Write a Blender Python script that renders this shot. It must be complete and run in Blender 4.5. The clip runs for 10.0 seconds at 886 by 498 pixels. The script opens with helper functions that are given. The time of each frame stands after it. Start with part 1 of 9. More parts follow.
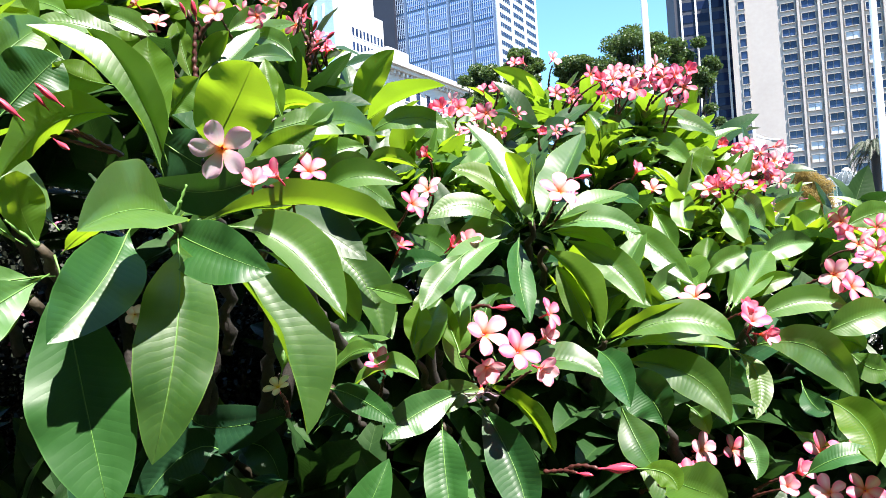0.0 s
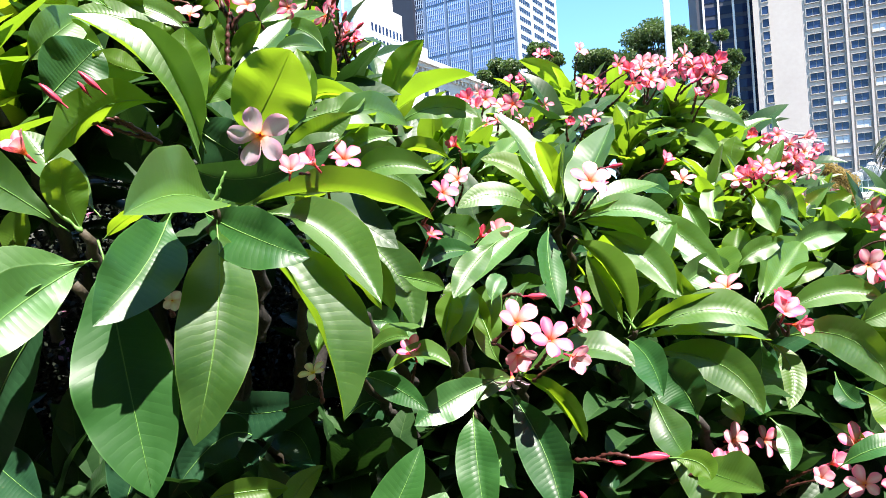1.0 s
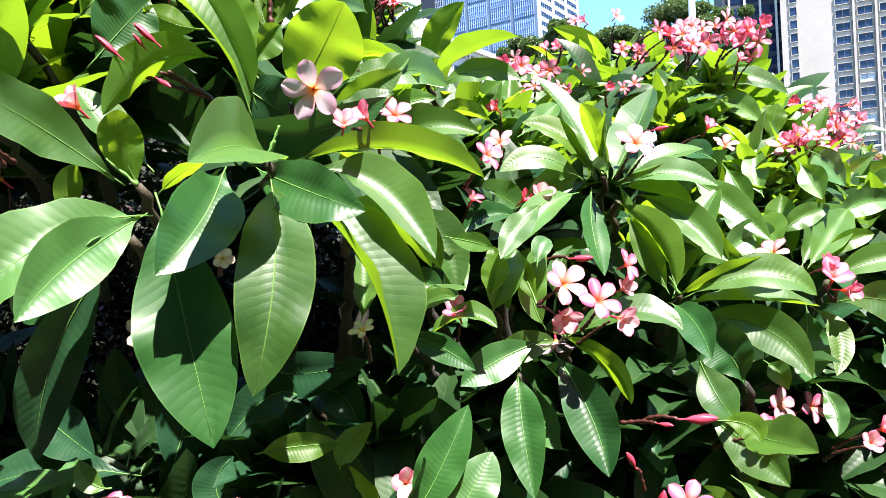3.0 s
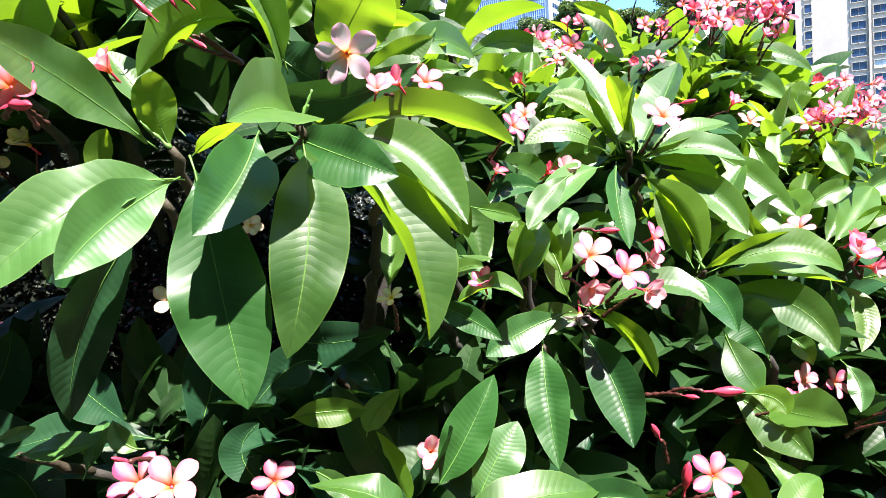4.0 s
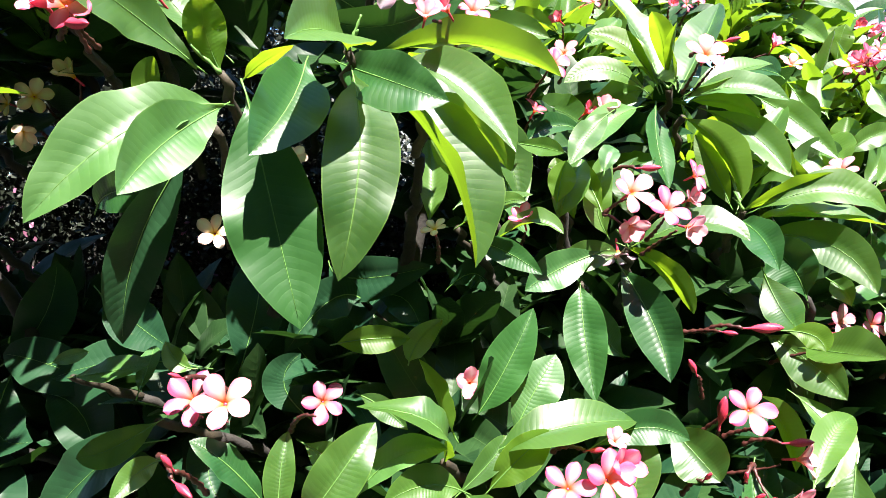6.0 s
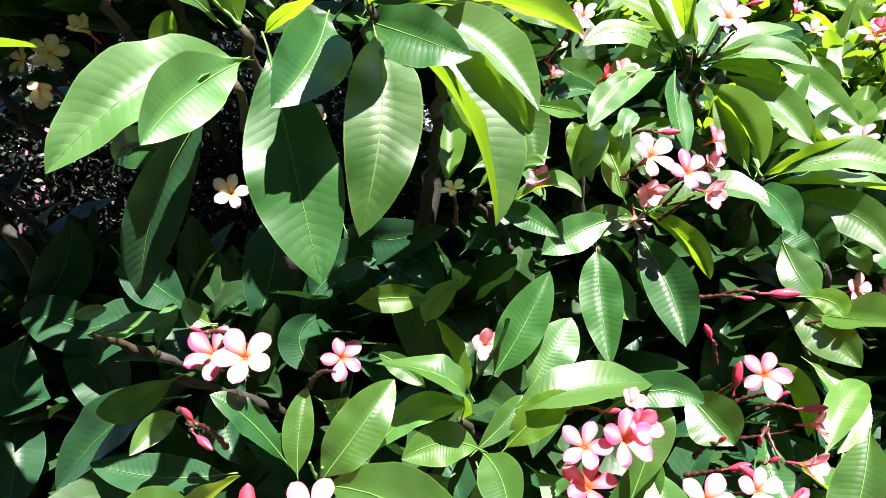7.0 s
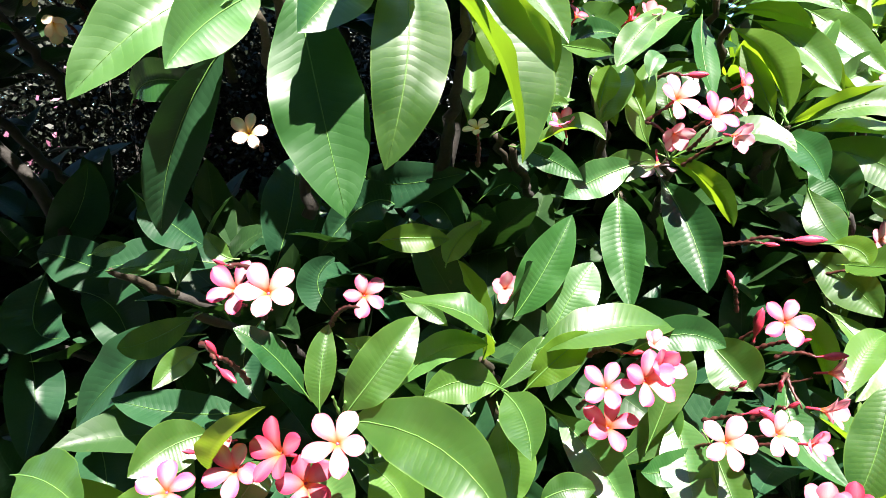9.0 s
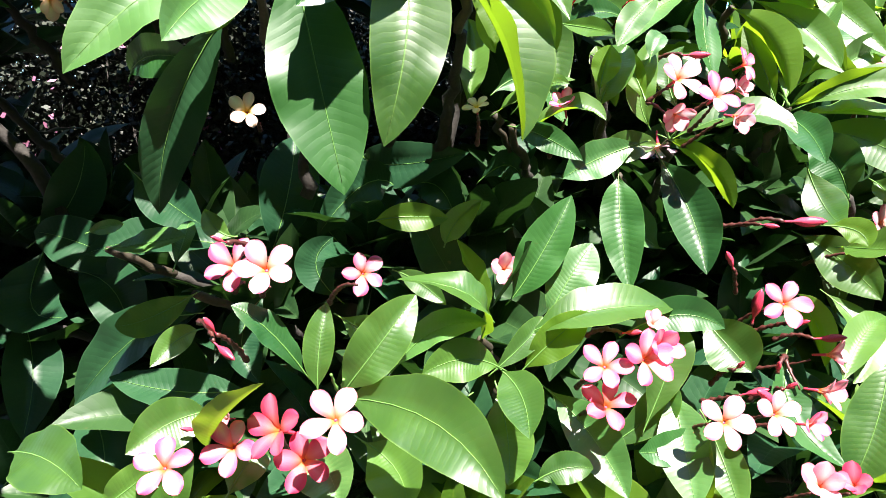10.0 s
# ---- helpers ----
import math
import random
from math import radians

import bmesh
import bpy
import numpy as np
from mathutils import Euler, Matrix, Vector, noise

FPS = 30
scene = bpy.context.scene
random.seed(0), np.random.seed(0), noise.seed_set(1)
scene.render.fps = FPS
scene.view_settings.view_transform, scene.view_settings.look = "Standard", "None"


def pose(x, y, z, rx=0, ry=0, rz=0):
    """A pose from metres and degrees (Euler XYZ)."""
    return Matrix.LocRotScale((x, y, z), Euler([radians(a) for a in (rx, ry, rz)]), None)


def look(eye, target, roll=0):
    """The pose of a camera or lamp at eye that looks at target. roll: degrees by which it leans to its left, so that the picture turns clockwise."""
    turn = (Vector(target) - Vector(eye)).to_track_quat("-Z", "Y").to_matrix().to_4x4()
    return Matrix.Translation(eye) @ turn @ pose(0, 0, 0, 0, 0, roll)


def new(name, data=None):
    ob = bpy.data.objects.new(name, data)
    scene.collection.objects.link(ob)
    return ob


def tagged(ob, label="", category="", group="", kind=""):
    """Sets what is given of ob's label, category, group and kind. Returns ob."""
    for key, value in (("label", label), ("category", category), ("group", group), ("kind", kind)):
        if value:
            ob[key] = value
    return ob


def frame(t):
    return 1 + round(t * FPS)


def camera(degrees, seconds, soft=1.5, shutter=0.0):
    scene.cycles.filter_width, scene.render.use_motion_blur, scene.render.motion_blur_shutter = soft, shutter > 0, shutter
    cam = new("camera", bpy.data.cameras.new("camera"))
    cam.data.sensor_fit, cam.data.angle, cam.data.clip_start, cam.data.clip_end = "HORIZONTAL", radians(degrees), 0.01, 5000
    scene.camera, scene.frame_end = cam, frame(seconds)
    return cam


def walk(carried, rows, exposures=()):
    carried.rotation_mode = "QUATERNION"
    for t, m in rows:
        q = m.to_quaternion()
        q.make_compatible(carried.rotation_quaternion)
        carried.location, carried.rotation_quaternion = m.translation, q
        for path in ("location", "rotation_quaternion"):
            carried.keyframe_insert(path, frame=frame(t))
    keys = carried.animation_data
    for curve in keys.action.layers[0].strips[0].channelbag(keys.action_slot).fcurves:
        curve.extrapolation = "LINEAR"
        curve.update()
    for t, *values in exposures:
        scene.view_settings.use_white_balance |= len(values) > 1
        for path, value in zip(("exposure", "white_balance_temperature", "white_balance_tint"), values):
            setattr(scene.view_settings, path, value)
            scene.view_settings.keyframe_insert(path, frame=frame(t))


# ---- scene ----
cam = camera(64.1, 10.0, soft=0.6)
METRES, EYE, TILT, LEAN, TURN = 0.27, 1.55, 1.0, 3.7, 0.0
ROWS = [
    (0.0, 0.0, 0.0, 0.0, -0.0, 0.0, 0.0),
    (0.5, -0.044, -0.0094, -0.0036, 0.76, -0.28, -0.3),
    (1.0, -0.0804, -0.0126, -0.0411, 1.5, -0.4, -0.1),
    (1.5, -0.1255, 0.023, -0.0611, 1.93, -0.99, -0.13),
    (2.0, -0.1671, 0.0292, -0.0931, 2.39, -1.21, -0.18),
    (3.5, -0.303, -0.0061, -0.1902, 3.21, -2.73, -0.56),
    (4.0, -0.3658, -0.0007, -0.2343, 3.55, -3.42, -0.92),
    (4.5, -0.4183, -0.0165, -0.2665, 3.87, -4.18, -1.2),
    (5.0, -0.4353, -0.0425, -0.3045, 4.05, -4.91, -1.3),
    (5.5, -0.4604, -0.0479, -0.3401, 4.42, -5.61, -1.24),
    (6.0, -0.5028, -0.0456, -0.3854, 4.93, -6.69, -1.49),
    (7.5, -0.5987, -0.0552, -0.4979, 5.48, -9.54, -2.26),
    (8.0, -0.6209, -0.053, -0.5308, 5.65, -10.26, -2.32),
    (8.5, -0.6353, -0.0515, -0.5685, 5.88, -11.09, -2.59),
    (9.0, -0.6582, -0.0408, -0.5942, 5.92, -11.74, -2.76),
    (9.5, -0.6649, -0.0334, -0.6201, 5.95, -12.16, -2.9),
    (10.0, -0.6583, -0.0377, -0.6412, 5.85, -12.71, -3.02),
]
walk(cam, [(t, pose(0, 0, EYE, TILT, LEAN, TURN) @ pose(METRES * x, METRES * y, METRES * z, 90 + pitch, roll, yaw)) for t, x, y, z, yaw, pitch, roll in ROWS],
     exposures=((0.0, 2.15, 6500, 16), (4.0, 2.38, 6500, 16), (10.0, 2.52, 6500, 16)))

# ---- light ----
SUN = Vector((0.25, -0.38, 0.89)).normalized()
world = bpy.data.worlds.new("world")
scene.world = world
world.use_nodes = True
wn = world.node_tree
sky = wn.nodes.new("ShaderNodeTexSky")
sky.sky_type, sky.sun_disc = "NISHITA", False
sky.sun_elevation, sky.sun_rotation = math.asin(SUN.z), math.atan2(SUN.x, SUN.y)
sky.air_density, sky.dust_density, sky.ozone_density = 1.0, 0.0, 0.2
sky.altitude = 1800.0
tint = wn.nodes.new("ShaderNodeMix")
tint.data_type, tint.blend_type = "RGBA", "MULTIPLY"
tint.inputs[0].default_value, tint.inputs[7].default_value = 1.0, (0.64, 1.0, 1.14, 1)
wn.links.new(sky.outputs[0], tint.inputs[6])
wn.links.new(tint.outputs[2], wn.nodes["Background"].inputs[0])
wn.nodes["Background"].inputs[1].default_value = 0.088
sun = new("sun", bpy.data.lights.new("sun", "SUN"))
sun.data.energy, sun.data.angle, sun.data.color = 5.0, radians(0.5), (1.0, 0.95, 0.86)
sun.matrix_world = look(SUN * 50, (0, 0, 0))


# ---- materials ----
def material(name):
    m = bpy.data.materials.new(name)
    m.use_nodes = True
    return m, m.node_tree.nodes, m.node_tree.links, m.node_tree.nodes["Principled BSDF"]


def math_node(nodes, links, op, a, b=None, c=None, clamp=False):
    n = nodes.new("ShaderNodeMath")
    n.operation, n.use_clamp = op, clamp
    for i, v in enumerate((a, b, c)):
        if v is None:
            continue
        if isinstance(v, (int, float)):
            n.inputs[i].default_value = v
        else:
            links.new(v, n.inputs[i])
    return n.outputs[0]


def ramp(nodes, links, fac, stops):
    n = nodes.new("ShaderNodeValToRGB")
    while len(n.color_ramp.elements) < len(stops):
        n.color_ramp.elements.new(0.5)
    for e, (p, c) in zip(n.color_ramp.elements, stops):
        e.position, e.color = p, (*c, 1)
    links.new(fac, n.inputs[0])
    return n.outputs[0]


def mix(nodes, links, fac, a, b, mode="MIX"):
    n = nodes.new("ShaderNodeMix")
    n.data_type, n.blend_type = "RGBA", mode
    for s, v in ((n.inputs[0], fac), (n.inputs[6], a), (n.inputs[7], b)):
        if isinstance(v, (int, float)):
            s.default_value = v
        elif isinstance(v, tuple):
            s.default_value = (*v, 1)
        else:
            links.new(v, s)
    return n.outputs[2]


def noise_node(nodes, links, scale, detail=4.0, vector=None):
    n = nodes.new("ShaderNodeTexNoise")
    n.inputs["Scale"].default_value, n.inputs["Detail"].default_value = scale, detail
    if vector is not None:
        links.new(vector, n.inputs["Vector"])
    return n.outputs["Fac"]


def bump(nodes, links, height, strength, distance, target):
    n = nodes.new("ShaderNodeBump")
    n.inputs["Strength"].default_value, n.inputs["Distance"].default_value = strength, distance
    links.new(height, n.inputs["Height"])
    links.new(n.outputs[0], target)
    return n.outputs[0]


def leaf_material(name, dark, light, through_colour, veins=23, island=False, clear=0.26, gloss=0.55):
    """Leathery leaf: pale midrib, side veins that run up to the margin, light coming through the blade."""
    m, nodes, links, b = material(name)
    uv = nodes.new("ShaderNodeUVMap")
    xyz = nodes.new("ShaderNodeSeparateXYZ")
    links.new(uv.outputs[0], xyz.inputs[0])
    info = nodes.new("ShaderNodeObjectInfo")
    chance = nodes.new("ShaderNodeNewGeometry").outputs["Random Per Island"] if island else info.outputs["Random"]
    u, v = xyz.outputs[0], xyz.outputs[1]
    side = math_node(nodes, links, "ABSOLUTE", math_node(nodes, links, "SUBTRACT", v, 0.5))
    run = math_node(nodes, links, "SUBTRACT", u, math_node(nodes, links, "MULTIPLY", math_node(nodes, links, "POWER", side, 1.08), 0.155))
    wig = noise_node(nodes, links, 3.5, 1.0, uv.outputs[0])
    run = math_node(nodes, links, "ADD", run, math_node(nodes, links, "MULTIPLY", wig, 0.03))
    wave = math_node(nodes, links, "FRACT", math_node(nodes, links, "MULTIPLY", run, veins))
    tri = math_node(nodes, links, "ABSOLUTE", math_node(nodes, links, "SUBTRACT", wave, 0.5))
    vein = math_node(nodes, links, "MULTIPLY", math_node(nodes, links, "SUBTRACT", 0.045, tri), 26.0, clamp=True)
    fade = math_node(nodes, links, "SUBTRACT", 1.25, math_node(nodes, links, "MULTIPLY", side, 2.0), clamp=True)
    vein = math_node(nodes, links, "MULTIPLY", vein, fade)
    rib = math_node(nodes, links, "MULTIPLY", math_node(nodes, links, "SUBTRACT", 0.016, side), 80.0, clamp=True)
    rim = math_node(nodes, links, "MULTIPLY", math_node(nodes, links, "SUBTRACT", side, 0.475), 40.0, clamp=True)
    geo = nodes.new("ShaderNodeTexCoord")
    blotch = noise_node(nodes, links, 14.0, 5.0, geo.outputs["Object"])
    fine = noise_node(nodes, links, 160.0, 3.0, geo.outputs["Object"])
    tone = math_node(nodes, links, "ADD", math_node(nodes, links, "MULTIPLY", blotch, 0.75),
                     math_node(nodes, links, "MULTIPLY", chance, 0.5))
    tone = math_node(nodes, links, "ADD", tone, math_node(nodes, links, "MULTIPLY", fine, 0.22))
    base = ramp(nodes, links, tone, ((0.25, dark), (0.95, light)))
    pale = (min(1, light[0] * 2.6), min(1, light[1] * 1.9), light[2] * 2.2)
    base = mix(nodes, links, math_node(nodes, links, "MULTIPLY", vein, 0.26), base, pale)
    base = mix(nodes, links, math_node(nodes, links, "MULTIPLY", rib, 0.6), base, pale)
    base = mix(nodes, links, math_node(nodes, links, "MULTIPLY", rim, 0.5), base, pale)
    spot = noise_node(nodes, links, 55.0, 2.0, geo.outputs["Object"])
    spot = math_node(nodes, links, "MULTIPLY", math_node(nodes, links, "SUBTRACT", spot, 0.73), 18.0, clamp=True)
    base = mix(nodes, links, math_node(nodes, links, "MULTIPLY", spot, 0.3), base, (0.16, 0.12, 0.04))
    links.new(base, b.inputs["Base Color"])
    rough = math_node(nodes, links, "ADD", 0.34, math_node(nodes, links, "MULTIPLY", blotch, 0.20))
    links.new(rough, b.inputs["Roughness"])
    b.inputs["Specular IOR Level"].default_value = gloss
    pillow = math_node(nodes, links, "POWER", math_node(nodes, links, "MULTIPLY", tri, 2.0), 0.6)
    height = math_node(nodes, links, "SUBTRACT", math_node(nodes, links, "MULTIPLY", pillow, fade),
                       math_node(nodes, links, "MULTIPLY", rib, 0.8))
    height = math_node(nodes, links, "ADD", height, math_node(nodes, links, "MULTIPLY", fine, 0.12))
    bump(nodes, links, height, 0.24, 0.0010, b.inputs["Normal"])
    tr = nodes.new("ShaderNodeBsdfTranslucent")
    glow = mix(nodes, links, math_node(nodes, links, "MULTIPLY", math_node(nodes, links, "MAXIMUM", vein, rib), 0.35), through_colour,
               (through_colour[0] * 0.55, through_colour[1] * 0.6, through_colour[2] * 0.5))
    links.new(glow, tr.inputs[0])
    mx = nodes.new("ShaderNodeMixShader")
    mx.inputs[0].default_value = clear
    links.new(b.outputs[0], mx.inputs[1])
    links.new(tr.outputs[0], mx.inputs[2])
    links.new(mx.outputs[0], nodes["Material Output"].inputs[0])
    return m


def petal_material(name, edge, body, heart):
    """Waxy petal: deep throat, pale blade, one flushed margin."""
    m, nodes, links, b = material(name)
    uv = nodes.new("ShaderNodeUVMap")
    xyz = nodes.new("ShaderNodeSeparateXYZ")
    links.new(uv.outputs[0], xyz.inputs[0])
    info = nodes.new("ShaderNodeObjectInfo")
    u, v = xyz.outputs[0], xyz.outputs[1]
    streak = nodes.new("ShaderNodeMapping")
    streak.inputs["Scale"].default_value = (2.0, 14.0, 1.0)
    links.new(uv.outputs[0], streak.inputs[0])
    grain = noise_node(nodes, links, 3.0, 4.0, streak.outputs[0])
    flush = math_node(nodes, links, "ADD", math_node(nodes, links, "MULTIPLY", math_node(nodes, links, "ABSOLUTE", math_node(nodes, links, "SUBTRACT", v, 0.40)), 1.25),
                      math_node(nodes, links, "MULTIPLY", grain, 0.35))
    flush = math_node(nodes, links, "ADD", flush, math_node(nodes, links, "MULTIPLY", math_node(nodes, links, "POWER", u, 3.0), 0.22))
    flush = math_node(nodes, links, "ADD", flush, math_node(nodes, links, "MULTIPLY", info.outputs["Random"], 0.25))
    col = ramp(nodes, links, flush, ((0.32, body), (0.98, edge)))
    throat = ramp(nodes, links, math_node(nodes, links, "ADD", u, math_node(nodes, links, "MULTIPLY", grain, 0.12)),
                  ((0.15, (1, 1, 1)), (0.30, (0.50, 0.50, 0.50)), (0.58, (0, 0, 0))))
    col = mix(nodes, links, throat, col, heart)
    links.new(col, b.inputs["Base Color"])
    b.inputs["Roughness"].default_value = 0.5
    bump(nodes, links, grain, 0.25, 0.001, b.inputs["Normal"])
    tr = nodes.new("ShaderNodeBsdfTranslucent")
    links.new(col, tr.inputs[0])
    mx = nodes.new("ShaderNodeMixShader")
    mx.inputs[0].default_value = 0.45
    links.new(b.outputs[0], mx.inputs[1])
    links.new(tr.outputs[0], mx.inputs[2])
    links.new(mx.outputs[0], nodes["Material Output"].inputs[0])
    return m


def rough_material(name, a, c, scale, roughness=0.8, relief=0.3, distance=0.01, metallic=0.0, coord="Object", clear=0.0):
    m, nodes, links, b = material(name)
    tc = nodes.new("ShaderNodeTexCoord")
    big = noise_node(nodes, links, scale, 6.0, tc.outputs[coord])
    small = noise_node(nodes, links, scale * 9, 4.0, tc.outputs[coord])
    f = math_node(nodes, links, "ADD", math_node(nodes, links, "MULTIPLY", big, 0.6), math_node(nodes, links, "MULTIPLY", small, 0.4))
    links.new(ramp(nodes, links, f, ((0.3, a), (0.7, c))), b.inputs["Base Color"])
    b.inputs["Roughness"].default_value, b.inputs["Metallic"].default_value = roughness, metallic
    bump(nodes, links, f, relief, distance, b.inputs["Normal"])
    if clear:
        tr = nodes.new("ShaderNodeBsdfTranslucent")
        tr.inputs[0].default_value = (c[0] * 1.6, c[1] * 1.6, c[2] * 1.2, 1)
        mx = nodes.new("ShaderNodeMixShader")
        mx.inputs[0].default_value = clear
        links.new(b.outputs[0], mx.inputs[1])
        links.new(tr.outputs[0], mx.inputs[2])
        links.new(mx.outputs[0], nodes["Material Output"].inputs[0])
    return m


LEAF = leaf_material("leaf_green", (0.007, 0.046, 0.010), (0.054, 0.134, 0.016), (0.30, 0.53, 0.018), clear=0.32, gloss=0.90)
# Young tips, and a yellower, brighter copy for blades lit from behind.
LEAF_YOUNG_BACKLIT = leaf_material("leaf_young_backlit", (0.032, 0.095, 0.007), (0.074, 0.150, 0.013), (0.33, 0.54, 0.016), clear=0.43)
LEAF_PALE = leaf_material("leaf_mature", (0.016, 0.074, 0.018), (0.052, 0.138, 0.030), (0.19, 0.38, 0.02), clear=0.17, gloss=0.85)
# Near-black copy of the leaf: the hedge's shade is put into its colour.
LEAF_SHADE = leaf_material("leaf_shaded", (0.004, 0.026, 0.014), (0.016, 0.058, 0.022), (0.05, 0.15, 0.02), clear=0.12, gloss=0.26)
# Inner leaves coloured dark to stand for the shade inside the hedge.
LEAF_INNER = leaf_material("leaf_inner_shaded", (0.005, 0.022, 0.009), (0.020, 0.056, 0.014), (0.05, 0.15, 0.02), 19, True, 0.13, 0.34)
# Darker copy: deeper tone on some leaves, painted-in shade on others.
LEAF_DARK = leaf_material("leaf_deep_shaded", (0.005, 0.038, 0.010), (0.020, 0.082, 0.015), (0.08, 0.26, 0.02), clear=0.13, gloss=0.50)
RIB = rough_material("midrib", (0.07, 0.18, 0.035), (0.13, 0.27, 0.06), 30, 0.45, 0.1, 0.001)
PALE = petal_material("petal_pale", (0.80, 0.22, 0.32), (0.83, 0.58, 0.58), (0.84, 0.27, 0.07))
PINK = petal_material("petal_pink", (0.78, 0.09, 0.22), (0.84, 0.43, 0.50), (0.80, 0.19, 0.05))
DEEP = petal_material("petal_deep", (0.71, 0.045, 0.12), (0.79, 0.20, 0.28), (0.78, 0.18, 0.04))
# Pale petal tinted lilac: blue sky shade is put into the colour.
PALE_SHADED = petal_material("petal_pale_shaded", (0.68, 0.36, 0.52), (0.80, 0.67, 0.76), (0.86, 0.33, 0.05))
CREAM = petal_material("petal_cream", (0.80, 0.55, 0.45), (0.86, 0.78, 0.62), (0.85, 0.50, 0.03))
BUD = rough_material("bud_red", (0.40, 0.015, 0.035), (0.62, 0.06, 0.12), 40, 0.4, 0.1, 0.001)
MAUVE = rough_material("small_petal_mauve", (0.16, 0.05, 0.10), (0.34, 0.14, 0.22), 30, 0.6, 0.1, 0.001)
STALK = rough_material("stalk_red", (0.026, 0.008, 0.006), (0.085, 0.019, 0.015), 60, 0.5, 0.3, 0.002)
# Both barks are coloured very dark to imitate shade inside the hedge.
TIP_BARK = rough_material("branch_tip_darkened", (0.016, 0.013, 0.008), (0.048, 0.036, 0.018), 25, 0.7, 0.5, 0.004)
BARK = rough_material("bark_darkened", (0.009, 0.008, 0.007), (0.030, 0.026, 0.021), 18, 0.85, 0.6, 0.006)
MULCH = rough_material("mulch", (0.025, 0.022, 0.018), (0.11, 0.10, 0.085), 9, 0.95, 0.8, 0.03)
PAVING = rough_material("paving", (0.24, 0.23, 0.21), (0.36, 0.345, 0.32), 3, 0.85, 0.3, 0.004)
CONCRETE = rough_material("concrete_beige", (0.30, 0.275, 0.25), (0.36, 0.335, 0.305), 0.12, 0.85, 0.2, 0.02)
WHITE = rough_material("white_render", (0.54, 0.54, 0.53), (0.66, 0.66, 0.65), 0.15, 0.7, 0.1, 0.02)
STONE = rough_material("pale_stone", (0.42, 0.40, 0.36), (0.56, 0.54, 0.50), 0.3, 0.8, 0.2, 0.02)
STEEL_BLUE = rough_material("blue_grey_cladding", (0.075, 0.115, 0.19), (0.12, 0.17, 0.26), 0.2, 0.4, 0.05, 0.01)
MULLION = rough_material("pale_blue_mullion", (0.20, 0.27, 0.37), (0.27, 0.34, 0.45), 0.3, 0.4, 0.05, 0.005)
PALE_PANEL = rough_material("pale_grey_panel", (0.34, 0.38, 0.43), (0.42, 0.46, 0.50), 0.2, 0.5, 0.05, 0.01)
NAVY = rough_material("navy_cladding", (0.006, 0.009, 0.020), (0.013, 0.018, 0.034), 0.2, 0.6, 0.05, 0.01)
DARK_GREEN = rough_material("tree_leaf", (0.020, 0.045, 0.012), (0.060, 0.105, 0.022), 1.5, 0.5, 0.2, 0.02, clear=0.3)
GOLD_LEAF = rough_material("golden_leaf", (0.17, 0.125, 0.035), (0.27, 0.20, 0.065), 1.5, 0.7, 0.2, 0.02, clear=0.45)
PALM_LEAF = rough_material("palm_leaf", (0.018, 0.030, 0.014), (0.050, 0.066, 0.030), 2, 0.6, 0.2, 0.01)
# Undergrowth leaves near black: the shade behind the shrubs is in the colour.
UNDER_LEAF = rough_material("undergrowth_leaf_shaded", (0.004, 0.009, 0.004), (0.016, 0.025, 0.011), 4, 0.62, 0.2, 0.005)
WHITE_METAL = rough_material("white_paint_metal", (0.70, 0.70, 0.70), (0.80, 0.80, 0.80), 4, 0.35, 0.05, 0.001)
COPPER = rough_material("weathered_copper", (0.14, 0.20, 0.20), (0.24, 0.30, 0.29), 1.0, 0.6, 0.1, 0.01)
STEEL_GREY = rough_material("grey_paint_metal", (0.22, 0.23, 0.24), (0.30, 0.31, 0.32), 4, 0.45, 0.05, 0.001)
SIGN = rough_material("sign_panel", (0.22, 0.34, 0.45), (0.32, 0.45, 0.56), 0.3, 0.4, 0.05, 0.005)


def glass_material(name, a, c, gloss=0.4):
    m, nodes, links, b = material(name)
    info = nodes.new("ShaderNodeObjectInfo")
    tc = nodes.new("ShaderNodeTexCoord")
    f = math_node(nodes, links, "ADD", math_node(nodes, links, "MULTIPLY", info.outputs["Random"], 0.7), math_node(nodes, links, "MULTIPLY", noise_node(nodes, links, 0.4, 3, tc.outputs["Object"]), 0.3))
    links.new(ramp(nodes, links, f, ((0.1, a), (0.8, c))), b.inputs["Base Color"])
    b.inputs["Roughness"].default_value = 0.08
    b.inputs["Specular IOR Level"].default_value = gloss
    return m


GLASS = glass_material("window_glass", (0.006, 0.013, 0.035), (0.022, 0.042, 0.10))
GLASS_DARK = glass_material("dark_glass", (0.003, 0.006, 0.020), (0.010, 0.018, 0.050), 0.15)
GLASS_BLUE = glass_material("curtain_glass", (0.045, 0.12, 0.30), (0.09, 0.20, 0.42))
CURTAIN = glass_material("drawn_curtain", (0.30, 0.36, 0.42), (0.50, 0.54, 0.58))
DOME_GLASS = glass_material("dome_glass", (0.06, 0.075, 0.075), (0.12, 0.14, 0.14), 0.5)
GREEN_GLASS = glass_material("green_glass", (0.03, 0.07, 0.055), (0.06, 0.12, 0.10), 0.3)
BROWN_STONE = rough_material("brown_sandstone", (0.075, 0.048, 0.036), (0.13, 0.085, 0.062), 0.8, 0.9, 0.3, 0.02)
GREY_WALL = rough_material("unseen_wall_grey", (0.045, 0.05, 0.055), (0.075, 0.08, 0.085), 2, 0.9, 0.3, 0.01)

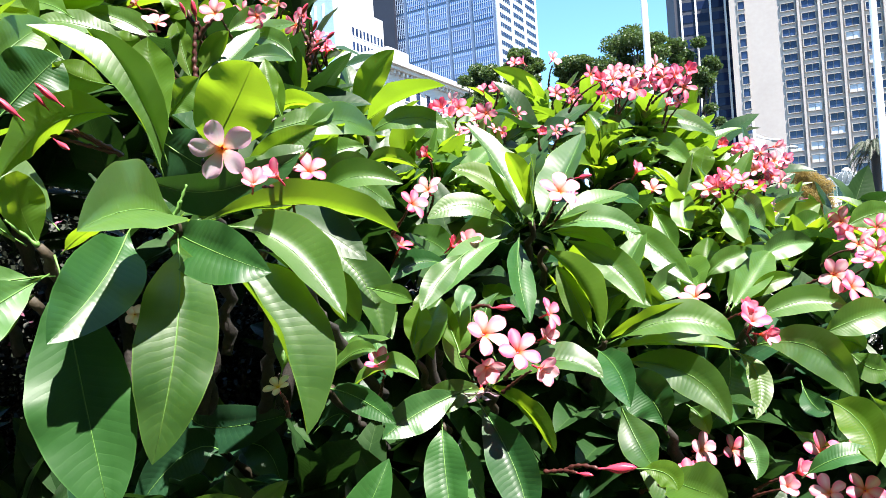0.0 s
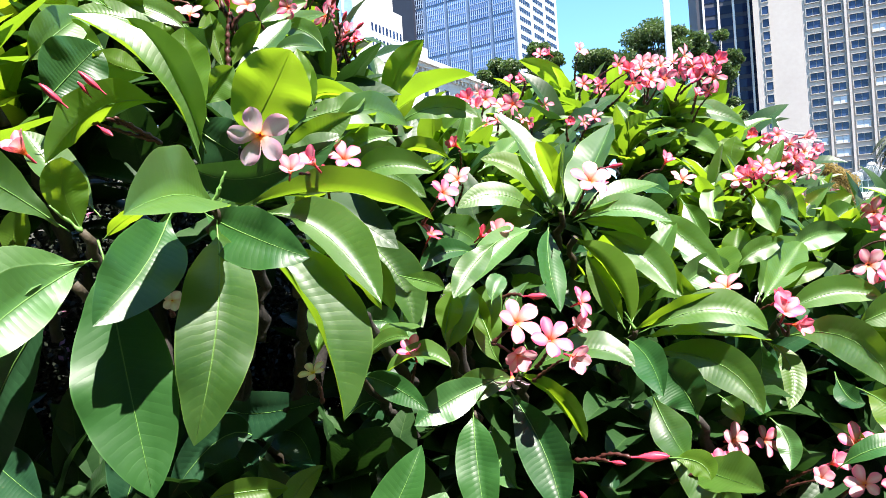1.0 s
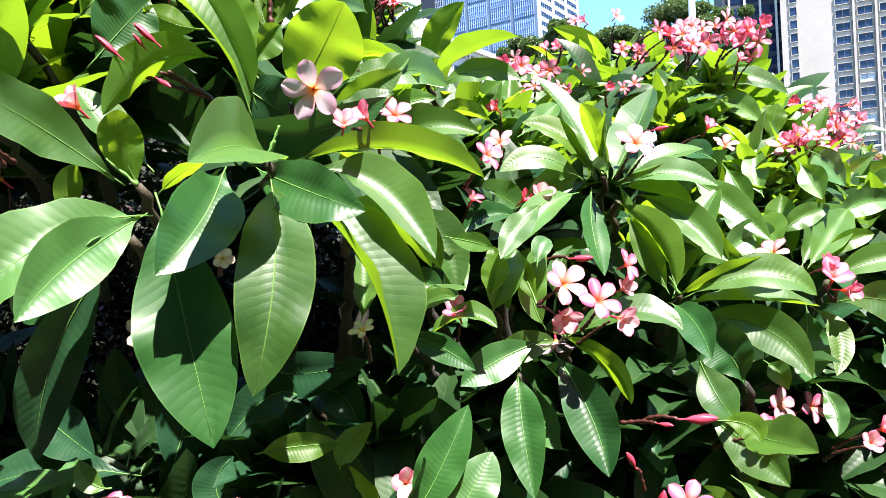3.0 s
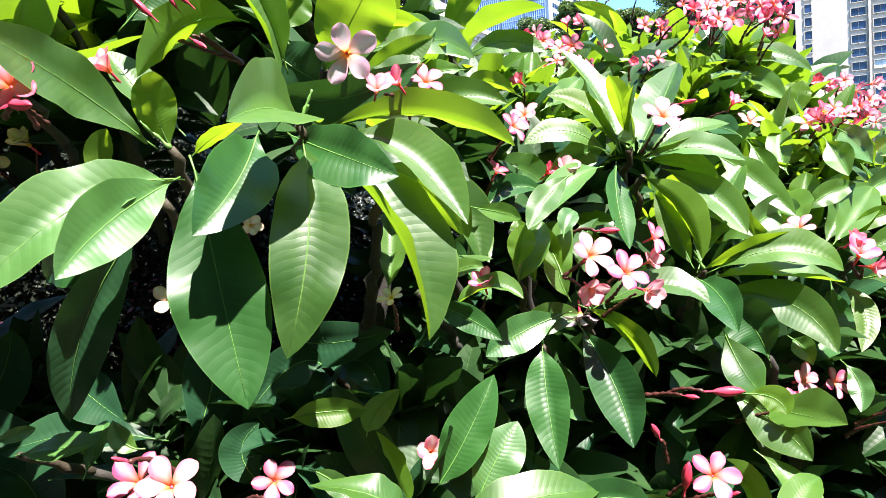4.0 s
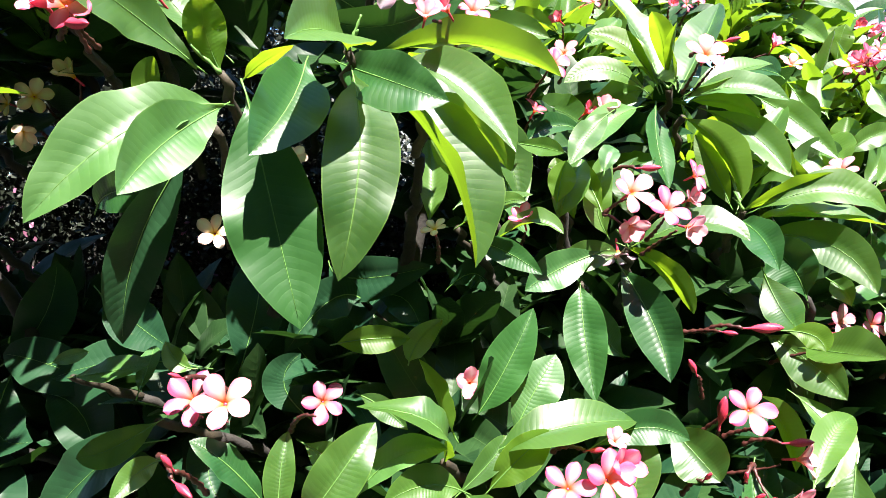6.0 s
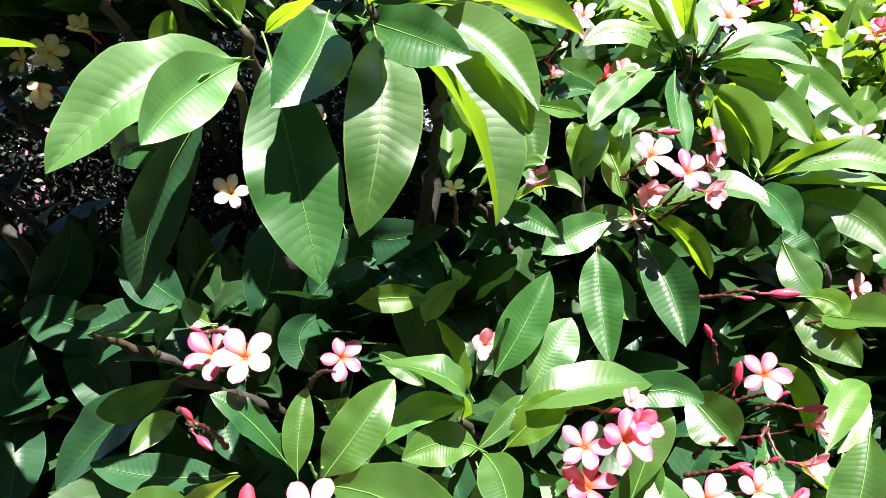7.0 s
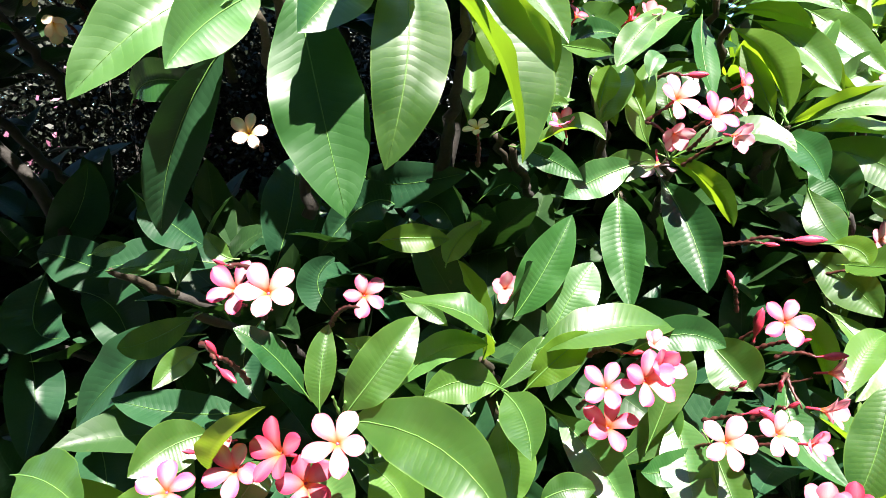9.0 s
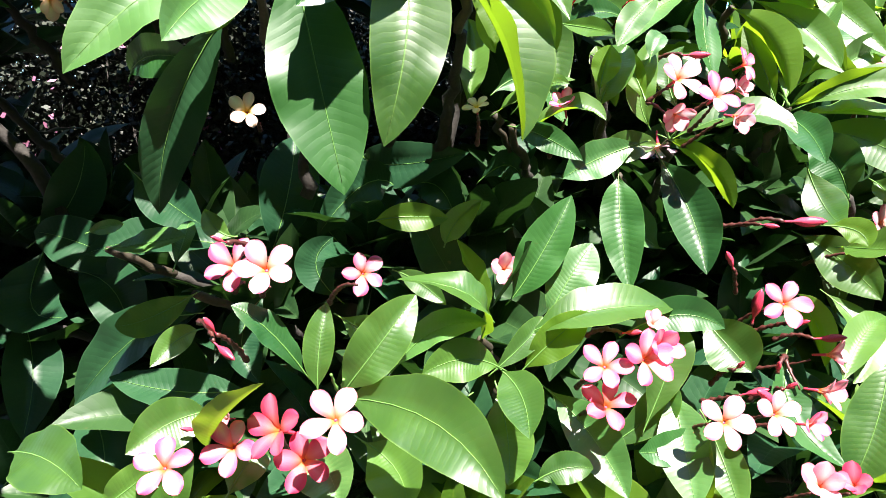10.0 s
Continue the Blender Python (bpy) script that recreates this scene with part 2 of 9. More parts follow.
# ---- builders ----
def mesh_of(name, bm, mat, smooth=True):
    me = bpy.data.meshes.new(name)
    bm.to_mesh(me)
    bm.free()
    if mat:
        me.materials.append(mat)
    if smooth:
        me.polygons.foreach_set("use_smooth", [True] * len(me.polygons))
    return me


def place(name, me, parent, m, label=""):
    """Links a mesh as one object at the world pose m under parent."""
    ob = new(name, me)
    ob.parent = parent
    top = parent.matrix_basis.copy()
    up = parent.parent
    while up:
        top = up.matrix_basis @ top
        up = up.parent
    ob.matrix_basis = top.inverted() @ m
    return tagged(ob, label)


def part(name, bm, mat, parent, label="", smooth=False):
    """Links a bmesh in the parent's own coordinates as one mesh under it."""
    ob = new(name, mesh_of(name, bm, mat, smooth))
    ob.parent = parent
    return tagged(ob, label)


def thing(name, at, label, category, group="", kind="", turn=0.0):
    ob = new(name)
    ob.empty_display_size = 0.1
    ob.matrix_basis = Matrix.Translation(at) @ Matrix.Rotation(turn, 4, "Z")
    return tagged(ob, label, category, group, kind)


def box(bm, x0, y0, z0, x1, y1, z1):
    vs = [bm.verts.new((x, y, z)) for z in (z0, z1) for y in (y0, y1) for x in (x0, x1)]
    for f in ((0, 2, 3, 1), (4, 5, 7, 6), (0, 1, 5, 4), (2, 6, 7, 3), (0, 4, 6, 2), (1, 3, 7, 5)):
        bm.faces.new([vs[i] for i in f])
    return vs


def tube(bm, path, radii, sides=7):
    rings = []
    for i, (p, r) in enumerate(zip(path, radii)):
        d = (path[min(i + 1, len(path) - 1)] - path[max(i - 1, 0)]).normalized()
        a = d.orthogonal().normalized()
        if rings:
            a = (last - d * last.dot(d)).normalized()
        last = a
        c = d.cross(a)
        rings.append([bm.verts.new(p + (a * math.cos(k * math.tau / sides) + c * math.sin(k * math.tau / sides)) * r) for k in range(sides)])
    for r0, r1 in zip(rings, rings[1:]):
        for k in range(sides):
            bm.faces.new((r0[k], r0[(k + 1) % sides], r1[(k + 1) % sides], r1[k]))
    bm.faces.new(rings[0][::-1])
    bm.faces.new(rings[-1])


def bezier(p0, pm, p1, s):
    """A point on the arc from p0 through pm at its middle to p1."""
    q = pm * 2 - (p0 + p1) * 0.5
    return p0 * (1 - s) ** 2 + q * (2 * s * (1 - s)) + p1 * s * s


OUTLINE_S = (0.0, 0.05, 0.10, 0.18, 0.28, 0.38, 0.48, 0.57, 0.66, 0.74, 0.81, 0.87, 0.92, 0.96, 0.985, 1.0)
OUTLINE_W = (0.03, 0.07, 0.22, 0.50, 0.75, 0.91, 0.99, 1.0, 0.94, 0.83, 0.685, 0.53, 0.37, 0.205, 0.09, 0.0)


def blade_width(s):
    """Outline of the blade: tapering foot, widest past the middle, drawn-out tip."""
    return float(np.interp(s, OUTLINE_S, OUTLINE_W))


def leaf_meshes(base, mid, tip, normal, width, fold, rng, rows=22):
    """The blade and its raised midrib, in coordinates from the leaf's foot."""
    bm = bmesh.new()
    uv = bm.loops.layers.uv.new("UVMap")
    o = Vector((0, 0, 0))
    m, t = mid - base, tip - base
    across = (-1.0, -0.68, -0.34, 0.0, 0.34, 0.68, 1.0)
    ph, ph2, amp = rng.uniform(0, 6.28), rng.uniform(0, 6.28), rng.uniform(0.02, 0.05)
    curl, peak, lop = rng.uniform(-0.08, 0.20), rng.uniform(0.90, 1.12), rng.uniform(-0.07, 0.07)
    bend, twist = rng.uniform(-0.035, 0.035), rng.uniform(-0.16, 0.16)
    long = t.length
    grid, spine = [], []
    for i in range(rows + 1):
        s = i / rows
        p = bezier(o, m, t, s)
        d = (bezier(o, m, t, min(1, s + 0.02)) - bezier(o, m, t, max(0, s - 0.02))).normalized()
        n = (normal - d * normal.dot(d)).normalized()
        b = d.cross(n)
        n = (n + b * twist * (s - 0.5)).normalized()
        b = d.cross(n)
        p = p + b * bend * long * math.sin(math.pi * s)
        w = width * 0.5 * blade_width(s ** peak)
        spine.append((p + n * 0.0008, n, d))
        row = []
        for v in across:
            wob = amp * width * (math.sin(ph + 17 * s + v) * abs(v) + 0.5 * math.sin(ph2 + 31 * s) * v * v) * min(1, 4 * (1 - s))
            lift = abs(v) * (fold + 0.26) * w - curl * w * v * v
            row.append(bm.verts.new(p + b * (v * w * (1 + lop * v)) + n * (lift + wob)))
        grid.append(row)
    for i in range(rows):
        for k in range(6):
            f = bm.faces.new((grid[i][k], grid[i][k + 1], grid[i + 1][k + 1], grid[i + 1][k]))
            for lp, (ii, kk) in zip(f.loops, ((i, k), (i, k + 1), (i + 1, k + 1), (i + 1, k))):
                lp[uv].uv = (ii / rows, 0.5 + across[kk] * 0.5)
    rib = bmesh.new()
    size = max(0.0006, width * 0.0065)
    path = [spine[0][0] - spine[0][2] * width * 0.18] + [p for p, n, d in spine[::3]]
    tube(rib, path, [size * 1.9] + [size * (1.7 - 1.45 * j / (len(path) - 2)) for j in range(len(path) - 1)], 5)
    return bm, rib


def leaf(shrub, base, mid, tip, normal, width, fold=0.12, mat=None):
    base, mid, tip = Vector(base), Vector(mid), Vector(tip)
    rng = random.Random(round(base.x * 7919 + tip.z * 104729 + tip.x * 1299709))
    bm, rib = leaf_meshes(base, mid, tip, Vector(normal), width * (0.96 if shrub is near else 0.90), fold, rng)
    ob = place("leaf", mesh_of("leaf", bm, mat or LEAF), shrub, Matrix.Translation(base))
    part("midrib", rib, RIB, ob, "", True)
    return ob


def leaf_stock(count, mat, seed):
    """A stock of loose leaf shapes along +x, foot at the origin, one metre long."""
    rng = random.Random(seed)
    made = []
    for i in range(count):
        droop = rng.uniform(-0.04, 0.20)
        bm, rib = leaf_meshes(Vector((0, 0, 0)), Vector((0.5, 0, droop)), Vector((1, rng.uniform(-0.08, 0.08), -droop * rng.uniform(0, 1.4))),
                              Vector((0, 0, 1)), rng.uniform(0.27, 0.33), rng.uniform(0.05, 0.45), rng, 11)
        tmp = bpy.data.meshes.new("rib")
        rib.to_mesh(tmp)
        rib.free()
        bm.from_mesh(tmp)
        bpy.data.meshes.remove(tmp)
        made.append(mesh_of("leaf", bm, mat))
    return made


# "deep" whorls take the leaf colour that is darkened for shade.
STOCK = {"green": leaf_stock(10, LEAF, 3), "young": leaf_stock(5, LEAF_YOUNG_BACKLIT, 4), "deep": leaf_stock(7, LEAF_SHADE, 5)}


def rosette(shrub, at, axis, count, size, seed, tone="green", spread=(15, 75), reach=0.30):
    """Leaves whorled round a branch tip."""
    rng = random.Random(seed)
    at, axis = Vector(at), Vector(axis).normalized()
    turn = axis.to_track_quat("Z", "Y").to_matrix().to_4x4()
    twig(shrub, at, reach)
    start = rng.uniform(0, 360)
    for i in range(count):
        rise = spread[1] - (spread[1] - spread[0]) * (i / max(1, count - 1)) ** 0.8 + rng.uniform(-9, 9)
        stock = STOCK["young" if tone == "green" and (i == 0 or rng.random() < 0.22) else tone]
        s = size * rng.uniform(0.72, 1.1) * (0.62 if i == 0 else 1.0)
        m = Matrix.Translation(at + axis * (-0.004 * i)) @ turn @ Matrix.Rotation(radians(start + i * 137.5 + rng.uniform(-12, 12)), 4, "Z") @ Matrix.Rotation(radians(-rise), 4, "Y") \
            @ Matrix.Rotation(radians(rng.uniform(-22, 22)), 4, "X") @ Matrix.Diagonal((s, s * rng.uniform(0.9, 1.15), s, 1))
        place("leaf", rng.choice(stock), shrub, m)


def petal_mesh(tilt, mat, wide=1.0):
    """One petal along +x, half a metre long for a flower of one metre: it rises out of the throat, opens and bends back at the tip."""
    bm = bmesh.new()
    uv = bm.loops.layers.uv.new("UVMap")
    rows, across = 14, (-1, -0.7, -0.35, 0, 0.35, 0.7, 1)
    grid = []
    x, z = 0.022, -0.05
    for i in range(rows + 1):
        s = i / rows
        w = 0.154 * wide * float(np.interp(s, (0, 0.12, 0.26, 0.40, 0.52, 0.62, 0.72, 0.81, 0.88, 0.94, 0.98, 1), (0.20, 0.31, 0.52, 0.76, 0.93, 1.0, 0.985, 0.90, 0.76, 0.54, 0.31, 0.10)))
        rise = radians(tilt + 44 * (1 - s) ** 4 - 26 * s * s)
        row = []
        for v in across:
            side = v * w
            turned = (-0.34 * v * v if v > 0 else 0.30 * v * v) * w
            row.append(bm.verts.new((x, side + 0.055 * s * (1 - s), z + side * 0.30 + turned + 0.008 * math.sin(7 * s + 3 * v))))
        grid.append(row)
        x, z = x + 0.53 / rows * math.cos(rise), z + 0.53 / rows * math.sin(rise)
    for i in range(rows):
        for k in range(len(across) - 1):
            f = bm.faces.new((grid[i][k], grid[i + 1][k], grid[i + 1][k + 1], grid[i][k + 1]))
            for lp, (ii, kk) in zip(f.loops, ((i, k), (i + 1, k), (i + 1, k + 1), (i, k + 1))):
                lp[uv].uv = (ii / rows, 0.5 + across[kk] * 0.5)
    return mesh_of("petal", bm, mat)


PETALS = {(kind, form): petal_mesh(tilt, mat, 0.74 if form == "slim" else 1.0) for kind, mat in (("pale", PALE), ("pink", PINK), ("deep", DEEP), ("cream", CREAM), ("pale_shaded", PALE_SHADED))
          for form, tilt in (("open", 20), ("half", 50), ("flat", 8), ("slim", 14))}


def throat_mesh(mat):
    bm = bmesh.new()
    tube(bm, [Vector((0, 0, z)) for z in (-0.34, -0.30, -0.14, -0.06, -0.035)], [0.018, 0.028, 0.030, 0.036, 0.020], 8)
    return mesh_of("flower", bm, mat)


THROAT = throat_mesh(BUD)


def bud_mesh():
    """A furled, twisted bud on its short tube, along +z, one metre long."""
    bm = bmesh.new()
    rings = []
    for i in range(11):
        s = i / 10
        r = 0.032 + 0.02 * s if s < 0.22 else 0.036 + 0.105 * math.sin(math.pi * ((s - 0.22) / 0.78) ** 0.9) ** 0.85
        if i == 10:
            r = 0.012
        rings.append([bm.verts.new((r * (1 + 0.22 * math.cos(5 * (k * math.tau / 10))) * math.cos(k * math.tau / 10 + 1.6 * s),
                                    r * (1 + 0.22 * math.cos(5 * (k * math.tau / 10))) * math.sin(k * math.tau / 10 + 1.6 * s), s)) for k in range(10)])
    for r0, r1 in zip(rings, rings[1:]):
        for k in range(10):
            bm.faces.new((r0[k], r0[(k + 1) % 10], r1[(k + 1) % 10], r1[k]))
    bm.faces.new(rings[-1])
    return mesh_of("bud", bm, BUD)


BUD_MESH = bud_mesh()


def flower(shrub, at, size, facing, kind="pale", form="open", seed=0, spin=None):
    rng = random.Random(seed * 31 + round(at[0] * 997 + at[2] * 991))
    if form == "open" and at[1] > 1.4 and rng.random() < 0.5:
        form = "slim"
    nod = Vector((rng.uniform(-0.45, 0.45), rng.uniform(-0.15, 0.15), rng.uniform(-0.35, 0.30))) if spin is None else Vector((0, 0, 0))
    turn = (Vector(facing).normalized() + nod).to_track_quat("Z", "Y").to_matrix().to_4x4()
    m = Matrix.Translation(at) @ turn @ Matrix.Rotation(rng.uniform(0, math.tau) if spin is None else radians(spin), 4, "Z") @ Matrix.Diagonal((size, size, size, 1))
    ob = place("flower", THROAT, shrub, m)
    for k in range(5):
        p = new("petal", PETALS[kind, form])
        p.parent = ob
        p.matrix_basis = Matrix.Rotation(radians(72 * k + rng.uniform(-5, 5)), 4, "Z") @ Matrix.Rotation(radians(rng.uniform(-11, 11)), 4, "Y") @ Matrix.Diagonal((rng.uniform(0.90, 1.06), rng.uniform(0.86, 1.08), rng.uniform(0.8, 1.2), 1))
    return ob


def bud(shrub, foot, head, girth=0.85):
    foot, head = Vector(foot), Vector(head)
    d = head - foot
    s = d.length
    place("bud", BUD_MESH, shrub, Matrix.Translation(foot) @ d.to_track_quat("Z", "Y").to_matrix().to_4x4() @ Matrix.Diagonal((s * girth, s * girth, s, 1)))


def stalk(shrub, start, end, r0=0.0036, r1=0.0017, sag=0.006, name="flower_stalk", mat=None, label=""):
    """A knobbly stalk from a branch tip out to its flowers."""
    start, end = Vector(start), Vector(end)
    rng = random.Random(round(start.x * 773 + end.z * 6151))
    n = max(8, min(34, int((end - start).length / 0.0045)))
    bm = bmesh.new()
    mid = (start + end) * 0.5 + Vector((rng.uniform(-1, 1), rng.uniform(-1, 1), rng.uniform(-0.2, 1.6))) * sag
    path = [bezier(start, mid, end, i / n) + Vector((rng.uniform(-1, 1), rng.uniform(-1, 1), rng.uniform(-1, 1))) * r1 * 0.35 for i in range(n + 1)]
    tube(bm, path, [(r0 + (r1 - r0) * i / n) * (1.0 + (0.38 if i % 3 == 1 else -0.12)) for i in range(n + 1)], 6)
    inv = Matrix.Translation(-shrub.matrix_basis.translation)
    bmesh.ops.transform(bm, matrix=inv, verts=bm.verts)
    return part(name, bm, mat or STALK, shrub, label, True)


def branch(shrub, points, r0, r1, mat=None):
    pts = [Vector(p) for p in points]
    rng = random.Random(round(pts[-1].x * 5923 + pts[-1].z * 331))
    path = []
    for a, b in zip(pts, pts[1:]):
        for i in range(6):
            path.append(a.lerp(b, i / 6) + Vector((rng.uniform(-1, 1), rng.uniform(-1, 1), 0)) * 0.008)
    path.append(pts[-1])
    bm = bmesh.new()
    n = len(path) - 1
    tube(bm, path, [r0 + (r1 - r0) * i / n + rng.uniform(-0.0015, 0.0015) for i in range(n + 1)], 8)
    bmesh.ops.transform(bm, matrix=Matrix.Translation(-shrub.matrix_basis.translation), verts=bm.verts)
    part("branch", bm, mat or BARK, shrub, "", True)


def inner_foliage(shrub, points, seed, size=0.24, count=9):
    """The denser foliage behind the outer whorls, joined, its shade painted in as dark colour; it leaves the bare gap
    under the drooping leaves open.
    """
    rng = random.Random(seed)
    verts, faces, uvs, n = [], [], [], 0
    off = shrub.matrix_basis.translation
    for p in points:
        if -1.25 < p[0] < -0.28 and 1.10 < p[2] < 1.60:
            continue
        start = rng.uniform(0, 360)
        tilt = Vector((rng.uniform(-0.5, 0.5), rng.uniform(-0.9, 0.1), 1)).normalized().to_track_quat("Z", "Y").to_matrix().to_4x4()
        for i in range(count):
            me, uv = INNER[rng.randrange(len(INNER))]
            s = size * rng.uniform(0.75, 1.15)
            m = Matrix.Translation(Vector(p) - off) @ tilt @ Matrix.Rotation(radians(start + i * 137.5), 4, "Z") @ Matrix.Rotation(radians(-rng.uniform(-15, 70)), 4, "Y") \
                @ Matrix.Rotation(radians(rng.uniform(-25, 25)), 4, "X") @ Matrix.Diagonal((s, s * 1.1, s, 1))
            verts += [m @ v.co for v in me.vertices]
            faces += [[k + n for k in f.vertices] for f in me.polygons]
            uvs.append(uv)
            n += len(me.vertices)
    me = bpy.data.meshes.new("inner_foliage")
    me.from_pydata(verts, [], faces)
    me.uv_layers.new(name="UVMap").data.foreach_set("uv", np.concatenate(uvs))
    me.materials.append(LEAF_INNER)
    me.polygons.foreach_set("use_smooth", [True] * len(me.polygons))
    ob = new("inner_foliage", me)
    ob.parent = shrub
    return tagged(ob, kind="stuff")


def flat_uv(me):
    a = np.zeros(len(me.loops) * 2)
    me.uv_layers["UVMap"].data.foreach_get("uv", a)
    return a


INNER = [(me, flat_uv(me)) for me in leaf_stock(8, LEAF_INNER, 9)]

# ---- ground ----
bm = bmesh.new()
bmesh.ops.create_grid(bm, x_segments=60, y_segments=60, size=1500)
ground = tagged(new("ground", mesh_of("ground", bm, MULCH)), "brown bark mulch and leaf litter on level ground", "ground", kind="structure")
bm = bmesh.new()
box(bm, -60, 4.2, 0.0, 90, 30, 0.06)
tagged(new("pavement", mesh_of("pavement", bm, PAVING, False)), "pale sunlit concrete paving beyond the planted bed", "pavement", kind="structure")

# Unseen walls, added to cut the sky light that reaches the shrubs.
bm = bmesh.new()
box(bm, -30, -4.9, 0, 30, -4.5, 9)
tagged(new("unseen_wall_south", mesh_of("unseen_wall_south", bm, GREY_WALL, False)), "plain dark grey wall, unseen, added to cut sky light", "wall", kind="structure")
bm = bmesh.new()
box(bm, -5.4, -4.5, 0, -5.0, 1.2, 9)
tagged(new("unseen_wall_west", mesh_of("unseen_wall_west", bm, GREY_WALL, False)), "plain dark grey wall, unseen, added to cut sky light", "wall", kind="structure")
bm = bmesh.new()
box(bm, 5.0, -4.5, 0, 5.4, 1.6, 9)
tagged(new("unseen_wall_east", mesh_of("unseen_wall_east", bm, GREY_WALL, False)), "plain dark grey wall, unseen, added to cut sky light", "wall", kind="structure")

# ---- buildings ----
def window_kit(w, h, panes, glass, frame_mat, depth=0.35):
    """Meshes of one window: a surround that stands proud and one pane."""
    bm = bmesh.new()
    t = 0.14
    box(bm, -w / 2 - t, -depth, -h / 2 - t, w / 2 + t, 0.0, -h / 2)
    box(bm, -w / 2 - t, -depth, h / 2, w / 2 + t, 0.0, h / 2 + t)
    box(bm, -w / 2 - t, -depth, -h / 2, -w / 2, 0.0, h / 2)
    box(bm, w / 2, -depth, -h / 2, w / 2 + t, 0.0, h / 2)
    frame_me = mesh_of("window", bm, frame_mat, False)
    bm = bmesh.new()
    pw = w / panes
    box(bm, -pw / 2 + 0.07, -0.10, -h / 2 + 0.04, pw / 2 - 0.07, -0.03, h / 2 - 0.04)
    return frame_me, mesh_of("pane", bm, glass, False), pw, panes


def window(kit, house, m, other=None):
    frame_me, pane_me, pw, panes = kit
    ob = new("window", frame_me)
    ob.parent, ob.matrix_basis = house, m
    for i in range(panes):
        p = new("pane", other if other else pane_me)
        p.parent, p.matrix_basis = ob, Matrix.Translation(((i - (panes - 1) / 2) * pw, 0, 0))


RIGHT_FACE = Matrix.Rotation(radians(90), 4, "Z")

# beige hotel slab with rows of paired windows
hotel = thing("hotel_tower", (75.1, 175, 0), "tall beige concrete hotel tower with rows of dark windows", "building", turn=radians(-24))
bm = bmesh.new()
box(bm, 0, 0, 0, 62, 20, 78)
part("wall", bm, CONCRETE, hotel)
kit = window_kit(2.9, 1.75, 2, GLASS, CONCRETE, 0.4)
curtain_pane = kit[1].copy()
curtain_pane.materials.clear()
curtain_pane.materials.append(CURTAIN)
rng = random.Random(12)
for col in range(11):
    x = 12.9 + 4.42 * col
    for row in range(20):
        window(kit, hotel, Matrix.Translation((x, 0, 11.05 + 3.09 * row)), curtain_pane if rng.random() < 0.11 else None)
    bm = bmesh.new()
    box(bm, x + 1.95, -0.75, 0, x + 2.45, 0, 78)
    part("pier", bm, CONCRETE, hotel)
small_kit = window_kit(1.5, 1.9, 1, GLASS, CONCRETE, 0.3)
for row in range(21):
    window(small_kit, hotel, Matrix.Translation((2.7, 0, 10.4 + 3.09 * row)))

# dark office tower with white fins beside it
office = thing("office_tower", (64.6, 184, 0), "dark navy glass office tower with slim white vertical fins", "building", turn=radians(-12))
bm = bmesh.new()
box(bm, 0, 0, 0, 17, 16, 90)
part("wall", bm, NAVY, office)
fin = bmesh.new()
box(fin, -0.22, -0.7, 0, 0.22, 0, 90)
fin_me = mesh_of("fin", fin, WHITE, False)
pane = bmesh.new()
box(pane, -1.55, -0.12, -1.05, 1.55, 0, 1.05)
pane_me = mesh_of("pane", pane, GLASS_DARK, False)
for i in range(5):
    f = new("fin", fin_me)
    f.parent, f.matrix_basis = office, Matrix.Translation((1.6 + 3.6 * i, 0, 0))
    if i < 4:
        for row in range(26):
            p = new("pane", pane_me)
            p.parent, p.matrix_basis = office, Matrix.Translation((3.4 + 3.6 * i, 0, 6 + 3.2 * row))

# blue glass tower seen at its corner
tower = thing("glass_tower", (29.4 - 56.5 * math.cos(radians(30)), 300 + 56.5 * 0.5, 0), "tall blue-grey glass tower with a pale side facade", "building", turn=radians(-30))
bm = bmesh.new()
box(bm, 0, 0, 0, 56.5, 46, 150)
part("wall", bm, STEEL_BLUE, tower)
bm = bmesh.new()
box(bm, 56.5, 0, 0, 57.0, 46, 150)
part("side_facade", bm, PALE_PANEL, tower, "pale side facade")
bay = bmesh.new()
box(bay, -4.6, -0.15, -5.2, 4.6, 0, 5.2)
bay_me = mesh_of("pane", bay, GLASS_BLUE, False)
rib_bm = bmesh.new()
for k in range(10):
    box(rib_bm, -4.5 + 1.0 * k - 0.10, -0.45, -5.2, -4.5 + 1.0 * k + 0.10, -0.16, 5.2)
for k in (-3.4, -0.9, 1.6, 4.1):
    box(rib_bm, -4.6, -0.30, k - 0.14, 4.6, -0.15, k + 0.14)
rib_me = mesh_of("glazing_grille", rib_bm, MULLION, False)
dark_bay = bay_me.copy()
dark_bay.materials.clear()
dark_bay.materials.append(GLASS)
for col in range(5):
    for row in range(9):
        p = new("pane", dark_bay if col == 0 else bay_me)
        p.parent, p.matrix_basis = tower, Matrix.Translation((5.8 + 11.2 * col, 0, 52 + 11.6 * row))
        g = new("glazing_grille", rib_me)
        g.parent, g.matrix_basis = p, Matrix.Identity(4)
slot = bmesh.new()
for col in range(3):
    for row in range(26):
        for k in range(6):
            y, z = 8.5 + 14.5 * col - 5.5 + 1.9 * k, 50 + 4.0 * row
            box(slot, 57.0, y, z - 0.9, 57.2, y + 1.35, z + 0.9)
tagged(part("side_glazing", slot, GLASS, tower), kind="stuff")

# navy slab behind the white building
slab = thing("dark_tower", (-36, 335, 0), "dark navy high-rise behind a white building", "building", turn=radians(-30))
bm = bmesh.new()
box(bm, 0, 0, 0, 24, 20, 160)
part("wall", bm, NAVY, slab)

